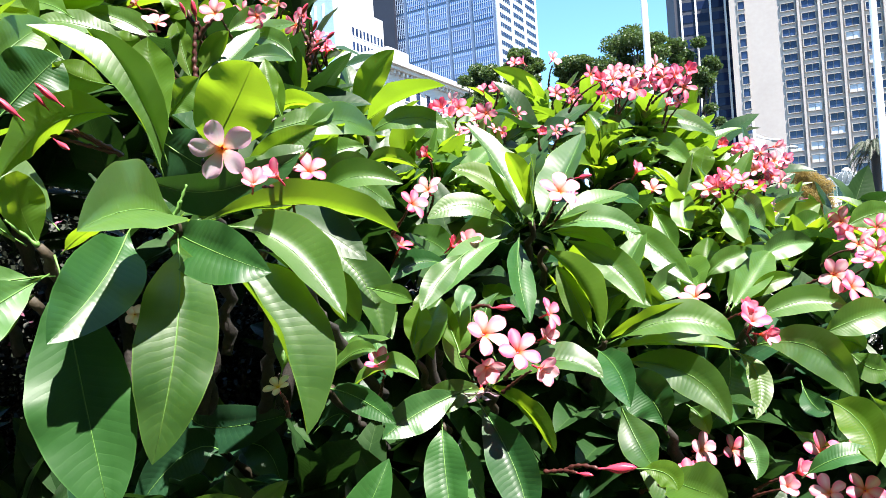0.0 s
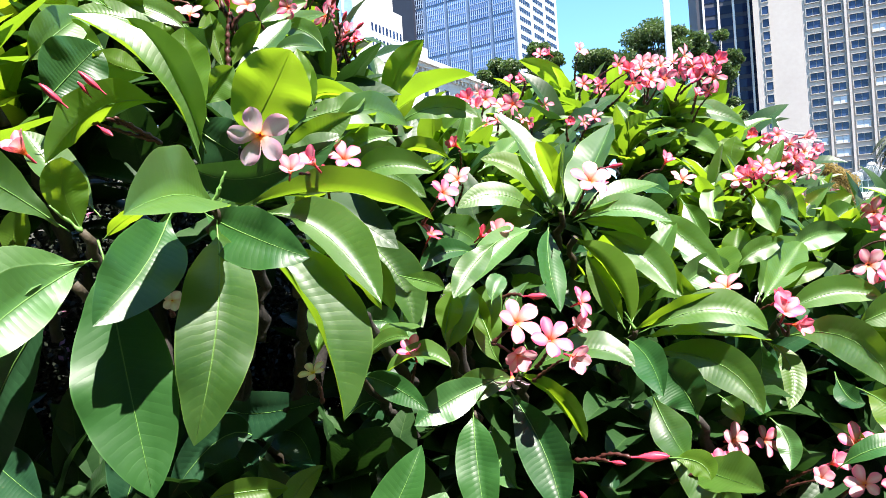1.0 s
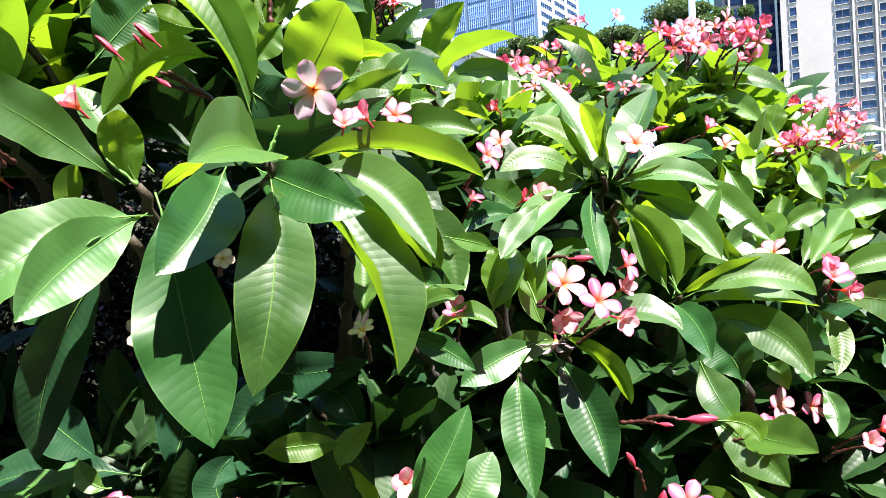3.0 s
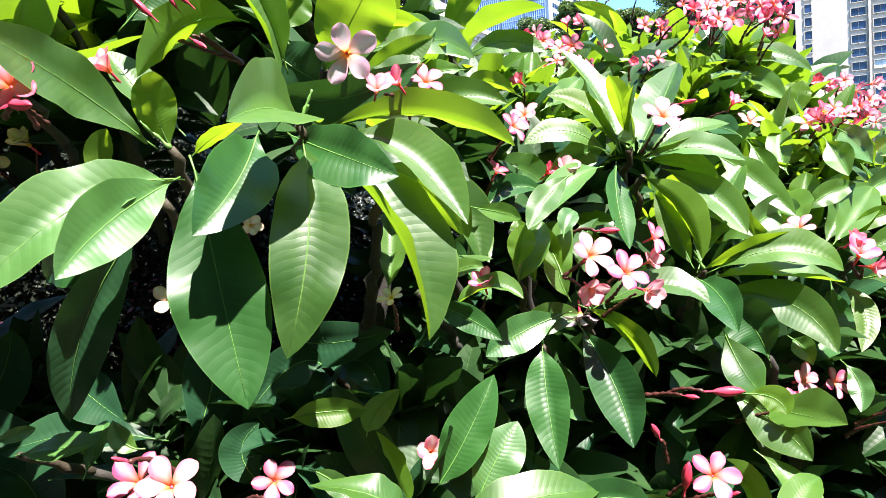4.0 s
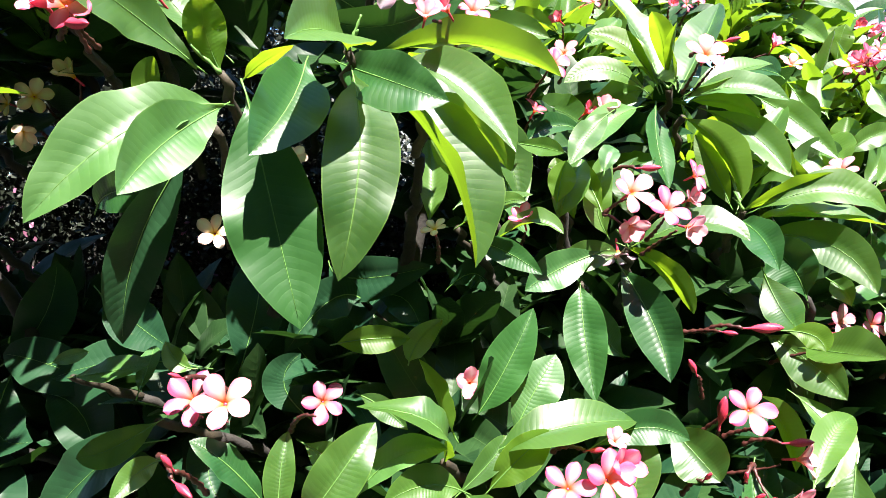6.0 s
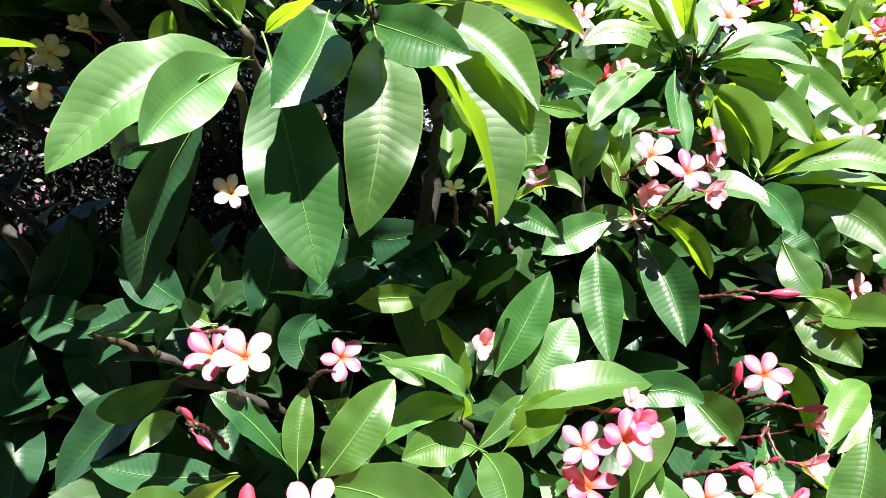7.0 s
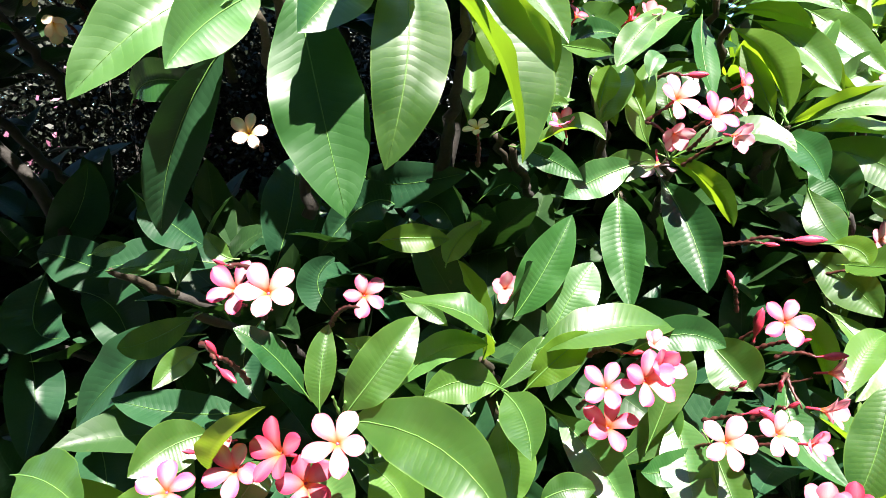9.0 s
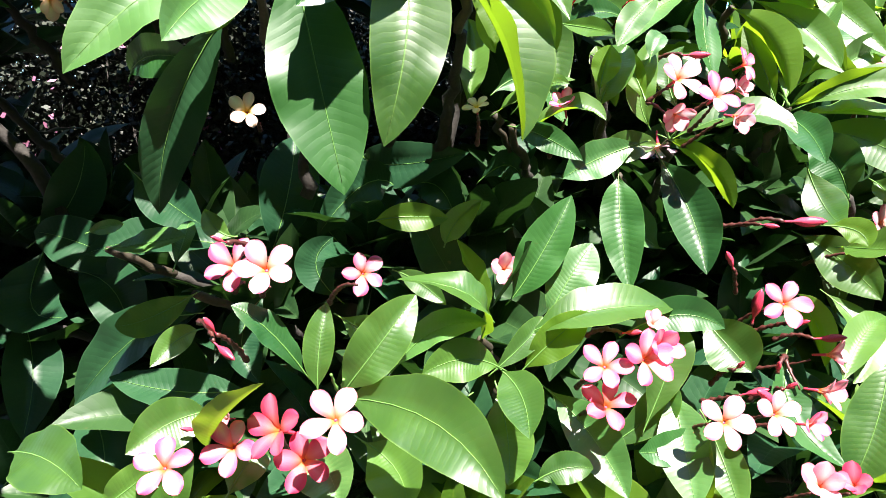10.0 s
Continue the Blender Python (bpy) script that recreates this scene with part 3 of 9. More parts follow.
# white stepped building with a sign
white_house = thing("white_building", (-18.9 - 22 * math.cos(radians(30)), 150 + 11, 0), "white rendered stepped building with a blue sign panel", "building", turn=radians(-30))
bm = bmesh.new()
box(bm, 0, 0, 0, 22, 13.3, 63)
part("wall", bm, WHITE, white_house)
bm = bmesh.new()
box(bm, 0, 13.3, 0, 22, 16.8, 58.5)
part("wing", bm, WHITE, white_house)
bm = bmesh.new()
box(bm, 8, -0.5, 38, 21, 0, 62)
part("sign_panel", bm, SIGN, white_house, "pale blue sign panel")
for x0, x1, z0, z1 in ((12.0, 12.6, 55.5, 58.5), (12.6, 14.4, 57.9, 58.5), (14.4, 15.0, 55.5, 58.5), (12.6, 14.4, 55.5, 56.1), (16.0, 16.6, 55.5, 58.5), (18.2, 18.8, 55.5, 58.5), (10.0, 19.4, 51.6, 52.2)):
    bm = bmesh.new()
    box(bm, x0, -0.62, z0, x1, -0.5, z1)
    part("sign_bar", bm, WHITE, white_house)
small = window_kit(0.85, 1.9, 1, GLASS, WHITE, 0.12)
for row in range(3):
    for col in range(9):
        window(small, white_house, Matrix.Translation((22.0, 4.9 + 1.36 * col, 46.7 + 3.2 * row)) @ RIGHT_FACE)

# low stone building with a heavy cornice
hall = thing("stone_building", (-6.6 - 16 * math.cos(radians(30)), 107.5 + 8, 0), "pale stone building with heavy cornice and small windows", "building", turn=radians(-30))
bm = bmesh.new()
box(bm, 0, 0, 0, 16, 48, 32)
part("wall", bm, STONE, hall)
bm = bmesh.new()
box(bm, -0.8, -0.8, 31.4, 17.0, 48.8, 32.0)
box(bm, -1.3, -1.3, 32.0, 17.5, 49.3, 32.8)
box(bm, 0, 0, 32.8, 16, 48, 33.6)
part("cornice", bm, STONE, hall)
dent = bmesh.new()
box(dent, 0, -0.25, 0, 0.7, 0.25, 0.6)
dent_me = mesh_of("dentil", dent, STONE, False)
for k in range(38):
    d = new("dentil", dent_me)
    d.parent, d.matrix_basis = hall, Matrix.Translation((16.0, 1 + 1.25 * k, 30.8))
bm = bmesh.new()
box(bm, 9, 2, 33.6, 15, 8, 35.6)
part("roof_block", bm, WHITE, hall)
small = window_kit(1.3, 2.0, 1, GLASS, STONE, 0.15)
for row in range(3):
    for col in range(14):
        window(small, hall, Matrix.Translation((16.0, 2.0 + 3.2 * col, 28.2 - 4.0 * row)) @ RIGHT_FACE)


# ---- poles, lamps, trees in the distance ----
def pole(name, x, y, height, r0, r1, label):
    ob = thing(name, (x, y, 0), label, "pole")
    bm = bmesh.new()
    tube(bm, [Vector((0, 0, z)) for z in (0, 0.3, 0.31, height * 0.5, height)], [r0 * 1.6, r0 * 1.6, r0, (r0 + r1) / 2, r1], 12)
    part("shaft", bm, WHITE_METAL, ob, "", True)
    bm = bmesh.new()
    bmesh.ops.create_uvsphere(bm, u_segments=10, v_segments=6, radius=r1 * 1.8, matrix=Matrix.Translation((0, 0, height + r1)))
    part("finial", bm, WHITE_METAL, ob, "", True)
    return ob


pole("flagpole", 12.35, 40, 26, 0.21, 0.16, "tall white painted flagpole")
pole("flagpole", 19.0, 30, 22, 0.16, 0.12, "slim white painted flagpole")


def street_lamp(x, y, height, arms, drop, fall):
    """A tapered pole; each arm leaves it below the top and carries a flat lantern."""
    ob = thing("street_lamp", (x, y, 0), "pale grey steel street lamp with slim arms", "lamp")
    bm = bmesh.new()
    tube(bm, [Vector((0, 0, 0)), Vector((0, 0, height * 0.8)), Vector((0, 0, height))], [0.15, 0.12, 0.10], 8)
    part("pole", bm, WHITE_METAL, ob, "", True)
    for reach in arms:
        z = height - drop
        bm = bmesh.new()
        tube(bm, [Vector((0, 0, z)), Vector((reach * 0.5, 0, z - fall * 0.6)), Vector((reach, 0, z - fall))], [0.09, 0.08, 0.07], 6)
        part("arm", bm, WHITE_METAL, ob, "", True)
        bm = bmesh.new()
        sg = 1 if reach > 0 else -1
        tube(bm, [Vector((reach - 0.1 * sg, 0, z - fall)), Vector((reach + 0.1 * sg, 0, z - fall - 0.02)), Vector((reach + 0.55 * sg, 0, z - fall - 0.07)), Vector((reach + 0.75 * sg, 0, z - fall - 0.08))], [0.08, 0.17, 0.15, 0.04], 8)
        part("lantern", bm, STEEL_GREY, ob, "grey flat lantern", True)
    return ob


lamp_post = street_lamp(27.1, 60, 11.7, (1.5,), 1.1, 0.55)
bm = bmesh.new()
corners = ((0.14, 10.25), (0.14, 8.9), (0.52, 9.0), (0.98, 10.05))
front, rear_side = [[bm.verts.new((x, y, z)) for x, z in corners] for y in (-0.04, 0.0)]
bm.faces.new(front)
bm.faces.new(rear_side[::-1])
for k in range(4):
    bm.faces.new((front[k], rear_side[k], rear_side[(k + 1) % 4], front[(k + 1) % 4]))
bmesh.ops.recalc_face_normals(bm, faces=bm.faces)
banner = part("banner", bm, WHITE_METAL, lamp_post, "white street banner with blue marks")
for x0, z0, x1, z1 in ((0.22, 9.62, 0.40, 9.92), (0.46, 9.58, 0.58, 9.90), (0.63, 9.56, 0.76, 9.88), (0.22, 9.15, 0.46, 9.30)):
    bm = bmesh.new()
    box(bm, x0, -0.052, z0, x1, -0.046, z1)
    part("bar", bm, SIGN, banner)
street_lamp(31.35, 64, 10.0, (-0.7, 0.7), 0.1, 0.02)


def leaf_cloud(name, parent, mat, clumps, per, leaf_size, seed, flat=0.75):
    """A crown of many small leaf cards gathered in clumps."""
    rng = random.Random(seed)
    verts, faces = [], []
    for cx, cy, cz, r in clumps:
        for i in range(per):
            d = Vector((rng.gauss(0, 1), rng.gauss(0, 1), rng.gauss(0, 1))).normalized() * r * (rng.random() ** 0.4)
            c = Vector((cx, cy, cz)) + Vector((d.x, d.y, d.z * flat))
            a = Vector((rng.gauss(0, 1), rng.gauss(0, 1), rng.gauss(0, 0.6))).normalized()
            b = a.orthogonal().normalized()
            b = (b * math.cos(i) + a.cross(b) * math.sin(i)) * leaf_size * 0.32
            a = a * leaf_size * rng.uniform(0.6, 1.2)
            n = len(verts)
            verts += [c, c + a * 0.45 + b, c + a, c + a * 0.5 - b]
            faces.append((n, n + 1, n + 2, n + 3))
    me = bpy.data.meshes.new(name)
    me.from_pydata(verts, [], faces)
    me.materials.append(mat)
    ob = new(name, me)
    ob.parent = parent
    return ob


def tree(x, y, top, spread, low, seed, mat=None, per=800):
    rng = random.Random(seed)
    ob = thing("tree", (x, y, 0), "dark green broadleaf tree behind the hedge", "tree", "background trees")
    bm = bmesh.new()
    fork = Vector((0, 0, low * 0.8))
    tube(bm, [Vector((0, 0, 0)), Vector((0.1, 0, low * 0.4)), fork], [0.35, 0.28, 0.24], 8)
    part("trunk", bm, BARK, ob, "", True)
    clumps = []
    for i in range(36):
        a = i * 2.4
        k = rng.uniform(0.15, 1.0)
        c = Vector((math.cos(a) * spread * k, math.sin(a) * spread * k * 0.8, top - (top - low) * (rng.random() ** 1.4 * 0.8 + 0.22 * k)))
        clumps.append((c.x, c.y, c.z - 0.5, rng.uniform(0.6, 1.1) * spread * 0.33))
        bm = bmesh.new()
        tube(bm, [fork, fork.lerp(c, 0.55) + Vector((0, 0, 0.3)), c], [0.13, 0.07, 0.03], 5)
        part("limb", bm, BARK, ob, "", True)
    leaf_cloud("crown", ob, mat or DARK_GREEN, clumps, per, 0.25, seed)


tree(17.9, 60, 20.6, 3.6, 13.0, 21)
tree(22.6, 61, 20.4, 2.2, 9.0, 22)
tree(4.6, 62, 18.9, 2.8, 13.0, 23)
tree(8.2, 63, 21.2, 1.8, 14.0, 24)
tree(12.8, 63, 19.8, 2.6, 12.0, 25)
tree(15.4, 64, 19.2, 2.6, 11.5, 26)
bush = thing("golden_shrub", (25.35, 50, 0), "dense clipped shrub with golden olive leaves", "shrub")
bm = bmesh.new()
tube(bm, [Vector((0, 0, 0)), Vector((0, 0, 3.2))], [0.2, 0.12], 7)
part("trunk", bm, BARK, bush, "", True)
leaf_cloud("crown", bush, GOLD_LEAF, [(-1.35 + 0.55 * i, 0.25 * (j % 2) - 0.1, 6.4 - 0.62 * j - 0.05 * i * i * 0.75, 0.62) for i in range(7) for j in range(6)], 1300, 0.11, 31, 0.9)


def palm(x, y, height, seed, n=34, reach=3.0):
    rng = random.Random(seed)
    ob = thing("palm_tree", (x, y, 0), "palm tree with grey trunk and arching fronds", "tree")
    bm = bmesh.new()
    tube(bm, [Vector((0, 0, height * i / 12)) for i in range(13)], [0.34 + (0.03 if i % 2 else 0) for i in range(13)], 9)
    part("trunk", bm, BARK, ob, "", True)
    for i in range(n):
        a, rise = i * 2.399, rng.uniform(-0.5, 1.2)
        d = Vector((math.cos(a), math.sin(a), 0))
        tipz = height + reach * (math.sin(rise) * 0.75 - 0.75)
        p0, p1 = Vector((0, 0, height)), d * reach * math.cos(rise * 0.7) + Vector((0, 0, tipz))
        pm = p0.lerp(p1, 0.5) + Vector((0, 0, reach * 0.35))
        bm = bmesh.new()
        side = d.cross(Vector((0, 0, 1)))
        for k in range(26):
            s = 0.1 + 0.9 * k / 26
            p = bezier(p0, pm, p1, s)
            q = bezier(p0, pm, p1, min(1, s + 0.028))
            ln = 0.62 * math.sin(math.pi * min(1, 0.15 + 0.8 * s)) * rng.uniform(0.8, 1.1)
            for sg in (-1, 1):
                tip = p + side * sg * ln * 0.5 + (q - p).normalized() * ln * 0.6 + Vector((0, 0, -0.42 * ln))
                bm.faces.new([bm.verts.new(v) for v in (p, q, tip)])
        tube(bm, [bezier(p0, pm, p1, s) for s in (0, 0.3, 0.6, 1)], [0.04, 0.03, 0.02, 0.01], 4)
        part("frond", bm, PALM_LEAF, ob)


palm(37.3, 60, 8.7, 41, 46, 2.7)
palm(34.0, 57, 4.6, 42, 20, 2.0)

pavilion = thing("domed_pavilion", (52.0, 90, 0), "small pavilion with a ribbed glass dome and green glazed sides", "building")
bm = bmesh.new()
box(bm, -4.0, -3, 0, 7.0, 4, 6.3)
part("wall", bm, STONE, pavilion)


def drum(bm, x, r, z0, z1, sides):
    rings = [[bm.verts.new((x + r * math.cos(k * math.tau / sides), r * math.sin(k * math.tau / sides), z)) for k in range(sides)] for z in (z0, z1)]
    for k in range(sides):
        bm.faces.new((rings[0][k], rings[0][(k + 1) % sides], rings[1][(k + 1) % sides], rings[1][k]))
    bm.faces.new(rings[1])


def glass_dome(x, r, foot, rise):
    """A dome on a glazed drum, with ribs and a ring at its foot."""
    bm = bmesh.new()
    drum(bm, x, r * 1.02, 6.3, foot, 16)
    part("drum", bm, GREEN_GLASS, pavilion, "green glazed drum")
    for k in range(16):
        a = k * math.tau / 16
        bm = bmesh.new()
        c = Vector((x + r * 1.03 * math.cos(a), r * 1.03 * math.sin(a), 0))
        tube(bm, [c + Vector((0, 0, 6.3)), c + Vector((0, 0, foot))], [0.05, 0.05], 4)
        part("mullion", bm, COPPER, pavilion)
    bm = bmesh.new()
    drum(bm, x, r * 1.09, foot, foot + 0.16, 16)
    part("cornice", bm, COPPER, pavilion)
    bm = bmesh.new()
    last = None
    for i in range(9):
        a = i / 8 * math.pi / 2
        rr, zz = r * math.cos(a) ** 0.85 + 0.05, foot + 0.16 + rise * math.sin(a)
        ring = [bm.verts.new((x + rr * math.cos(k * math.tau / 16), rr * math.sin(k * math.tau / 16), zz)) for k in range(16)]
        if last:
            for k in range(16):
                bm.faces.new((last[k], last[(k + 1) % 16], ring[(k + 1) % 16], ring[k]))
        last = ring
    part("dome", bm, DOME_GLASS, pavilion, "grey green glass dome")
    for k in range(16):
        a = k * math.tau / 16
        bm = bmesh.new()
        tube(bm, [Vector((x + math.cos(a) * r * 1.01 * math.cos(e) ** 0.85, math.sin(a) * r * 1.01 * math.cos(e) ** 0.85, foot + 0.18 + rise * math.sin(e))) for e in (0, 0.3, 0.6, 0.9, 1.2, 1.5)], [0.045] * 6, 4)
        part("dome_rib", bm, STEEL_GREY, pavilion)


glass_dome(0.0, 1.85, 7.75, 1.75)
glass_dome(-1.9, 0.95, 7.75, 1.1)
bm = bmesh.new()
tube(bm, [Vector((0, 0, z)) for z in (9.6, 9.72, 9.95, 10.12, 10.2)], [0.5, 0.56, 0.5, 0.3, 0.02], 10)
part("finial", bm, STONE, pavilion, "", True)

terrace = thing("stone_terrace", (60, 84, 0), "stone terrace wall with balustrade", "wall")
bm = bmesh.new()
box(bm, -30, 0, 0, 40, 1, 4.6)
part("wall", bm, BROWN_STONE, terrace, "brown sandstone wall")
bm = bmesh.new()
box(bm, -30, -0.2, 5.5, 40, 1.2, 5.8)
part("rail", bm, STONE, terrace)
bal = bmesh.new()
tube(bal, [Vector((0, 0, z)) for z in (4.6, 4.8, 5.1, 5.5)], [0.14, 0.2, 0.1, 0.14], 6)
bal_me = mesh_of("baluster", bal, STONE)
for k in range(90):
    b = new("baluster", bal_me)
    b.parent, b.matrix_basis = terrace, Matrix.Translation((-29.5 + 0.75 * k, 0.5, 0))

# ---- undergrowth deep behind the frangipanis ----
under = thing("undergrowth", (0, 2.3, 0), "dense twiggy undergrowth with small leaves, coloured near black for shade", "undergrowth", kind="stuff")
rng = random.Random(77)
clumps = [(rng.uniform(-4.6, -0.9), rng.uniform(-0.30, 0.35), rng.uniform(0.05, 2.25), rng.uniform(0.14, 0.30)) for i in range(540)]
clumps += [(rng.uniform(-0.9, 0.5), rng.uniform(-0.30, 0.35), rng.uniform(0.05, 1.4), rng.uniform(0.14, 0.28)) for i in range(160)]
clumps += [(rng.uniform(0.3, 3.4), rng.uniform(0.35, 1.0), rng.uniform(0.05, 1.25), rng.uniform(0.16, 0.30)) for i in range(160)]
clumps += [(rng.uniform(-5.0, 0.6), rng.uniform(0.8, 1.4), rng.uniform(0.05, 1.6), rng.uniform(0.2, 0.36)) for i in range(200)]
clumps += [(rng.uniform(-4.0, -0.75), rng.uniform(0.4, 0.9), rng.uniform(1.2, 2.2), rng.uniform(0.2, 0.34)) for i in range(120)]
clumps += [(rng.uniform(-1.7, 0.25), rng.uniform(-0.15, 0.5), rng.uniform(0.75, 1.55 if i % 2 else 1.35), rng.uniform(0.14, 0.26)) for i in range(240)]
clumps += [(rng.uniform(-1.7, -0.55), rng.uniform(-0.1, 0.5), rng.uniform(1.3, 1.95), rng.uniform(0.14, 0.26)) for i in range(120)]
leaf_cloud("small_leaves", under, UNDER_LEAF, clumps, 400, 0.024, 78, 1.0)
leaf_cloud("small_flowers", under, MAUVE, [(rng.uniform(-2.6, -0.9), -0.34, rng.uniform(1.1, 1.7), 0.10) for i in range(16)], 16, 0.026, 79, 1.0)
bm = bmesh.new()
for i in range(260):
    p = Vector((rng.uniform(-4.2, 3.2), rng.uniform(-0.3, 0.5), 0))
    q = p + Vector((rng.uniform(-0.4, 0.4), rng.uniform(-0.3, 0.3), rng.uniform(0.9, 1.75)))
    tube(bm, [p, p.lerp(q, 0.5) + Vector((rng.uniform(-0.08, 0.08), 0, 0)), q], [0.010, 0.007, 0.003], 4)
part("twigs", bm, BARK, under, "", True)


def limb(shrub, points, r0=0.030, r1=0.007):
    branch(shrub, points, r0, r1)


def twig(shrub, tip, reach=0.30):
    """The last stretch of branch under a leaf whorl."""
    tip = Vector(tip)
    foot = shrub.matrix_basis.translation + Vector((0, 0, 0.5))
    low = tip + (foot - tip).normalized() * reach + Vector((0, 0.57 * reach, 0))
    knee = tip.lerp(low, 0.25) + Vector((0, 0.03, -0.012))
    branch(shrub, (low, tip.lerp(low, 0.55) + Vector((0, 0.05, -0.02)), knee), 0.011, 0.0078)
    branch(shrub, (knee, tip), 0.0078, 0.0065, TIP_BARK)


# ---- frangipani hedge ----
near = thing("frangipani_shrub", (-0.55, 1.15, 0), "frangipani shrub with large drooping glossy green leaves and a few blossoms", "shrub", "frangipani hedge")
mid = thing("frangipani_shrub", (0.15, 1.65, 0), "frangipani shrub with whorled green leaves and pink and white blossoms", "shrub", "frangipani hedge")
low = thing("frangipani_shrub", (-0.1, 1.35, 0), "low frangipani shrub in front with leaves partly darkened for shade and rosy blossoms", "shrub", "frangipani hedge")
right = thing("frangipani_shrub", (0.85, 2.05, 0), "sunlit frangipani shrub with dense leaves and pink blossom clusters", "shrub", "frangipani hedge")
rear = thing("frangipani_shrub", (0.25, 2.35, 0), "tall frangipani shrub behind with yellow-green leaves and many pink blossoms", "shrub", "frangipani hedge")
leaf(near, (-0.316, 0.970, 1.709), (-0.267, 0.925, 1.770), (-0.222, 0.885, 1.815), (0.01, 0.79, 0.62), 0.109, 0.14, mat=LEAF_YOUNG_BACKLIT)
leaf(near, (-0.333, 0.880, 1.623), (-0.344, 0.790, 1.635), (-0.355, 0.690, 1.602), (0.78, -0.16, 0.60), 0.098, 0.6)
leaf(near, (-0.352, 0.920, 1.615), (-0.283, 0.860, 1.577), (-0.204, 0.840, 1.550), (-0.35, -0.89, 0.30), 0.078, 0.24, mat=LEAF_DARK)
leaf(near, (-0.327, 0.880, 1.594), (-0.312, 0.810, 1.481), (-0.337, 0.790, 1.345), (0.25, -0.91, 0.32), 0.094, 0.18, mat=LEAF)
leaf(near, (-0.444, 0.820, 1.568), (-0.406, 0.800, 1.434), (-0.382, 0.780, 1.291), (0.31, -0.93, 0.20), 0.113, 0.14, mat=LEAF_DARK)
leaf(near, (-0.381, 0.860, 1.608), (-0.389, 0.790, 1.552), (-0.413, 0.730, 1.491), (0.67, -0.58, 0.46), 0.086, 0.2, mat=LEAF_DARK)
leaf(near, (-0.282, 0.930, 1.614), (-0.198, 0.930, 1.584), (-0.126, 0.880, 1.488), (0.25, -0.75, 0.61), 0.076, 0.5)
leaf(near, (-0.306, 0.910, 1.586), (-0.218, 0.880, 1.485), (-0.181, 0.875, 1.346), (0.76, -0.46, 0.46), 0.095, 0.75)
leaf(near, (-0.231, 1.310, 1.610), (-0.141, 1.300, 1.526), (-0.117, 1.280, 1.415), (0.25, -0.93, 0.29), 0.082, 0.3)
leaf(near, (-0.319, 0.930, 1.619), (-0.182, 0.960, 1.641), (-0.058, 1.000, 1.594), (-0.03, 0.42, 0.91), 0.075, 0.2)
leaf(near, (-0.345, 0.950, 1.620), (-0.302, 0.970, 1.640), (-0.259, 0.980, 1.657), (0.15, -0.91, 0.40), 0.034, 0.28)
leaf(near, (-0.355, 0.970, 1.633), (-0.302, 0.980, 1.670), (-0.196, 0.990, 1.705), (-0.13, -0.84, 0.52), 0.061, 0.35)
leaf(near, (-0.364, 0.950, 1.713), (-0.392, 0.930, 1.802), (-0.446, 0.920, 1.884), (0.52, 0.77, 0.38), 0.066, 0.16, mat=LEAF_YOUNG_BACKLIT)
leaf(near, (-0.371, 0.950, 1.698), (-0.411, 0.910, 1.805), (-0.502, 0.880, 1.879), (0.82, -0.32, 0.47), 0.083, 0.42)
leaf(near, (-0.375, 1.000, 1.761), (-0.417, 1.050, 1.841), (-0.422, 1.060, 1.916), (0.24, -0.88, 0.41), 0.071, 0.38, mat=LEAF_YOUNG_BACKLIT)
leaf(near, (-0.571, 0.930, 1.779), (-0.539, 0.950, 1.824), (-0.510, 0.970, 1.866), (0.62, -0.78, -0.07), 0.094, 0.09, mat=LEAF_DARK)
leaf(near, (-0.446, 0.980, 1.825), (-0.489, 0.980, 1.836), (-0.514, 0.960, 1.854), (-0.21, 0.96, 0.16), 0.047, 0.25, mat=LEAF_YOUNG_BACKLIT)
leaf(near, (-0.415, 0.930, 1.772), (-0.468, 0.870, 1.755), (-0.504, 0.815, 1.680), (-0.45, 0.50, 0.74), 0.070, 0.10, mat=LEAF_YOUNG_BACKLIT)
leaf(near, (-0.489, 0.860, 1.600), (-0.496, 0.840, 1.648), (-0.487, 0.820, 1.687), (-0.41, 0.82, 0.39), 0.054, 0.13, mat=LEAF_YOUNG_BACKLIT)
leaf(near, (-0.465, 0.870, 1.591), (-0.432, 0.860, 1.611), (-0.389, 0.840, 1.625), (-0.27, 0.34, 0.90), 0.030, 0.12, mat=LEAF_YOUNG_BACKLIT)
leaf(near, (-0.494, 0.870, 1.563), (-0.574, 0.780, 1.533), (-0.667, 0.720, 1.427), (0.33, -0.82, 0.47), 0.095, 0.3, mat=LEAF_PALE)
leaf(near, (-0.489, 0.860, 1.560), (-0.518, 0.760, 1.509), (-0.532, 0.675, 1.454), (0.81, -0.42, 0.40), 0.077, 0.25, mat=LEAF_PALE)
leaf(near, (-0.510, 0.870, 1.537), (-0.543, 0.860, 1.506), (-0.559, 0.840, 1.477), (0.49, -0.87, 0.03), 0.032, 0.20)
leaf(near, (-0.548, 0.880, 1.505), (-0.630, 0.890, 1.380), (-0.674, 0.910, 1.248), (0.35, -0.90, -0.26), 0.075, 0.25, mat=LEAF_SHADE)
leaf(near, (-0.522, 0.870, 1.610), (-0.581, 0.800, 1.671), (-0.624, 0.700, 1.720), (0.88, -0.46, 0.10), 0.078, 0.09)
leaf(near, (-0.644, 0.970, 1.566), (-0.644, 0.970, 1.610), (-0.624, 0.960, 1.645), (-0.45, 0.87, 0.22), 0.039, 0.16, mat=LEAF_YOUNG_BACKLIT)
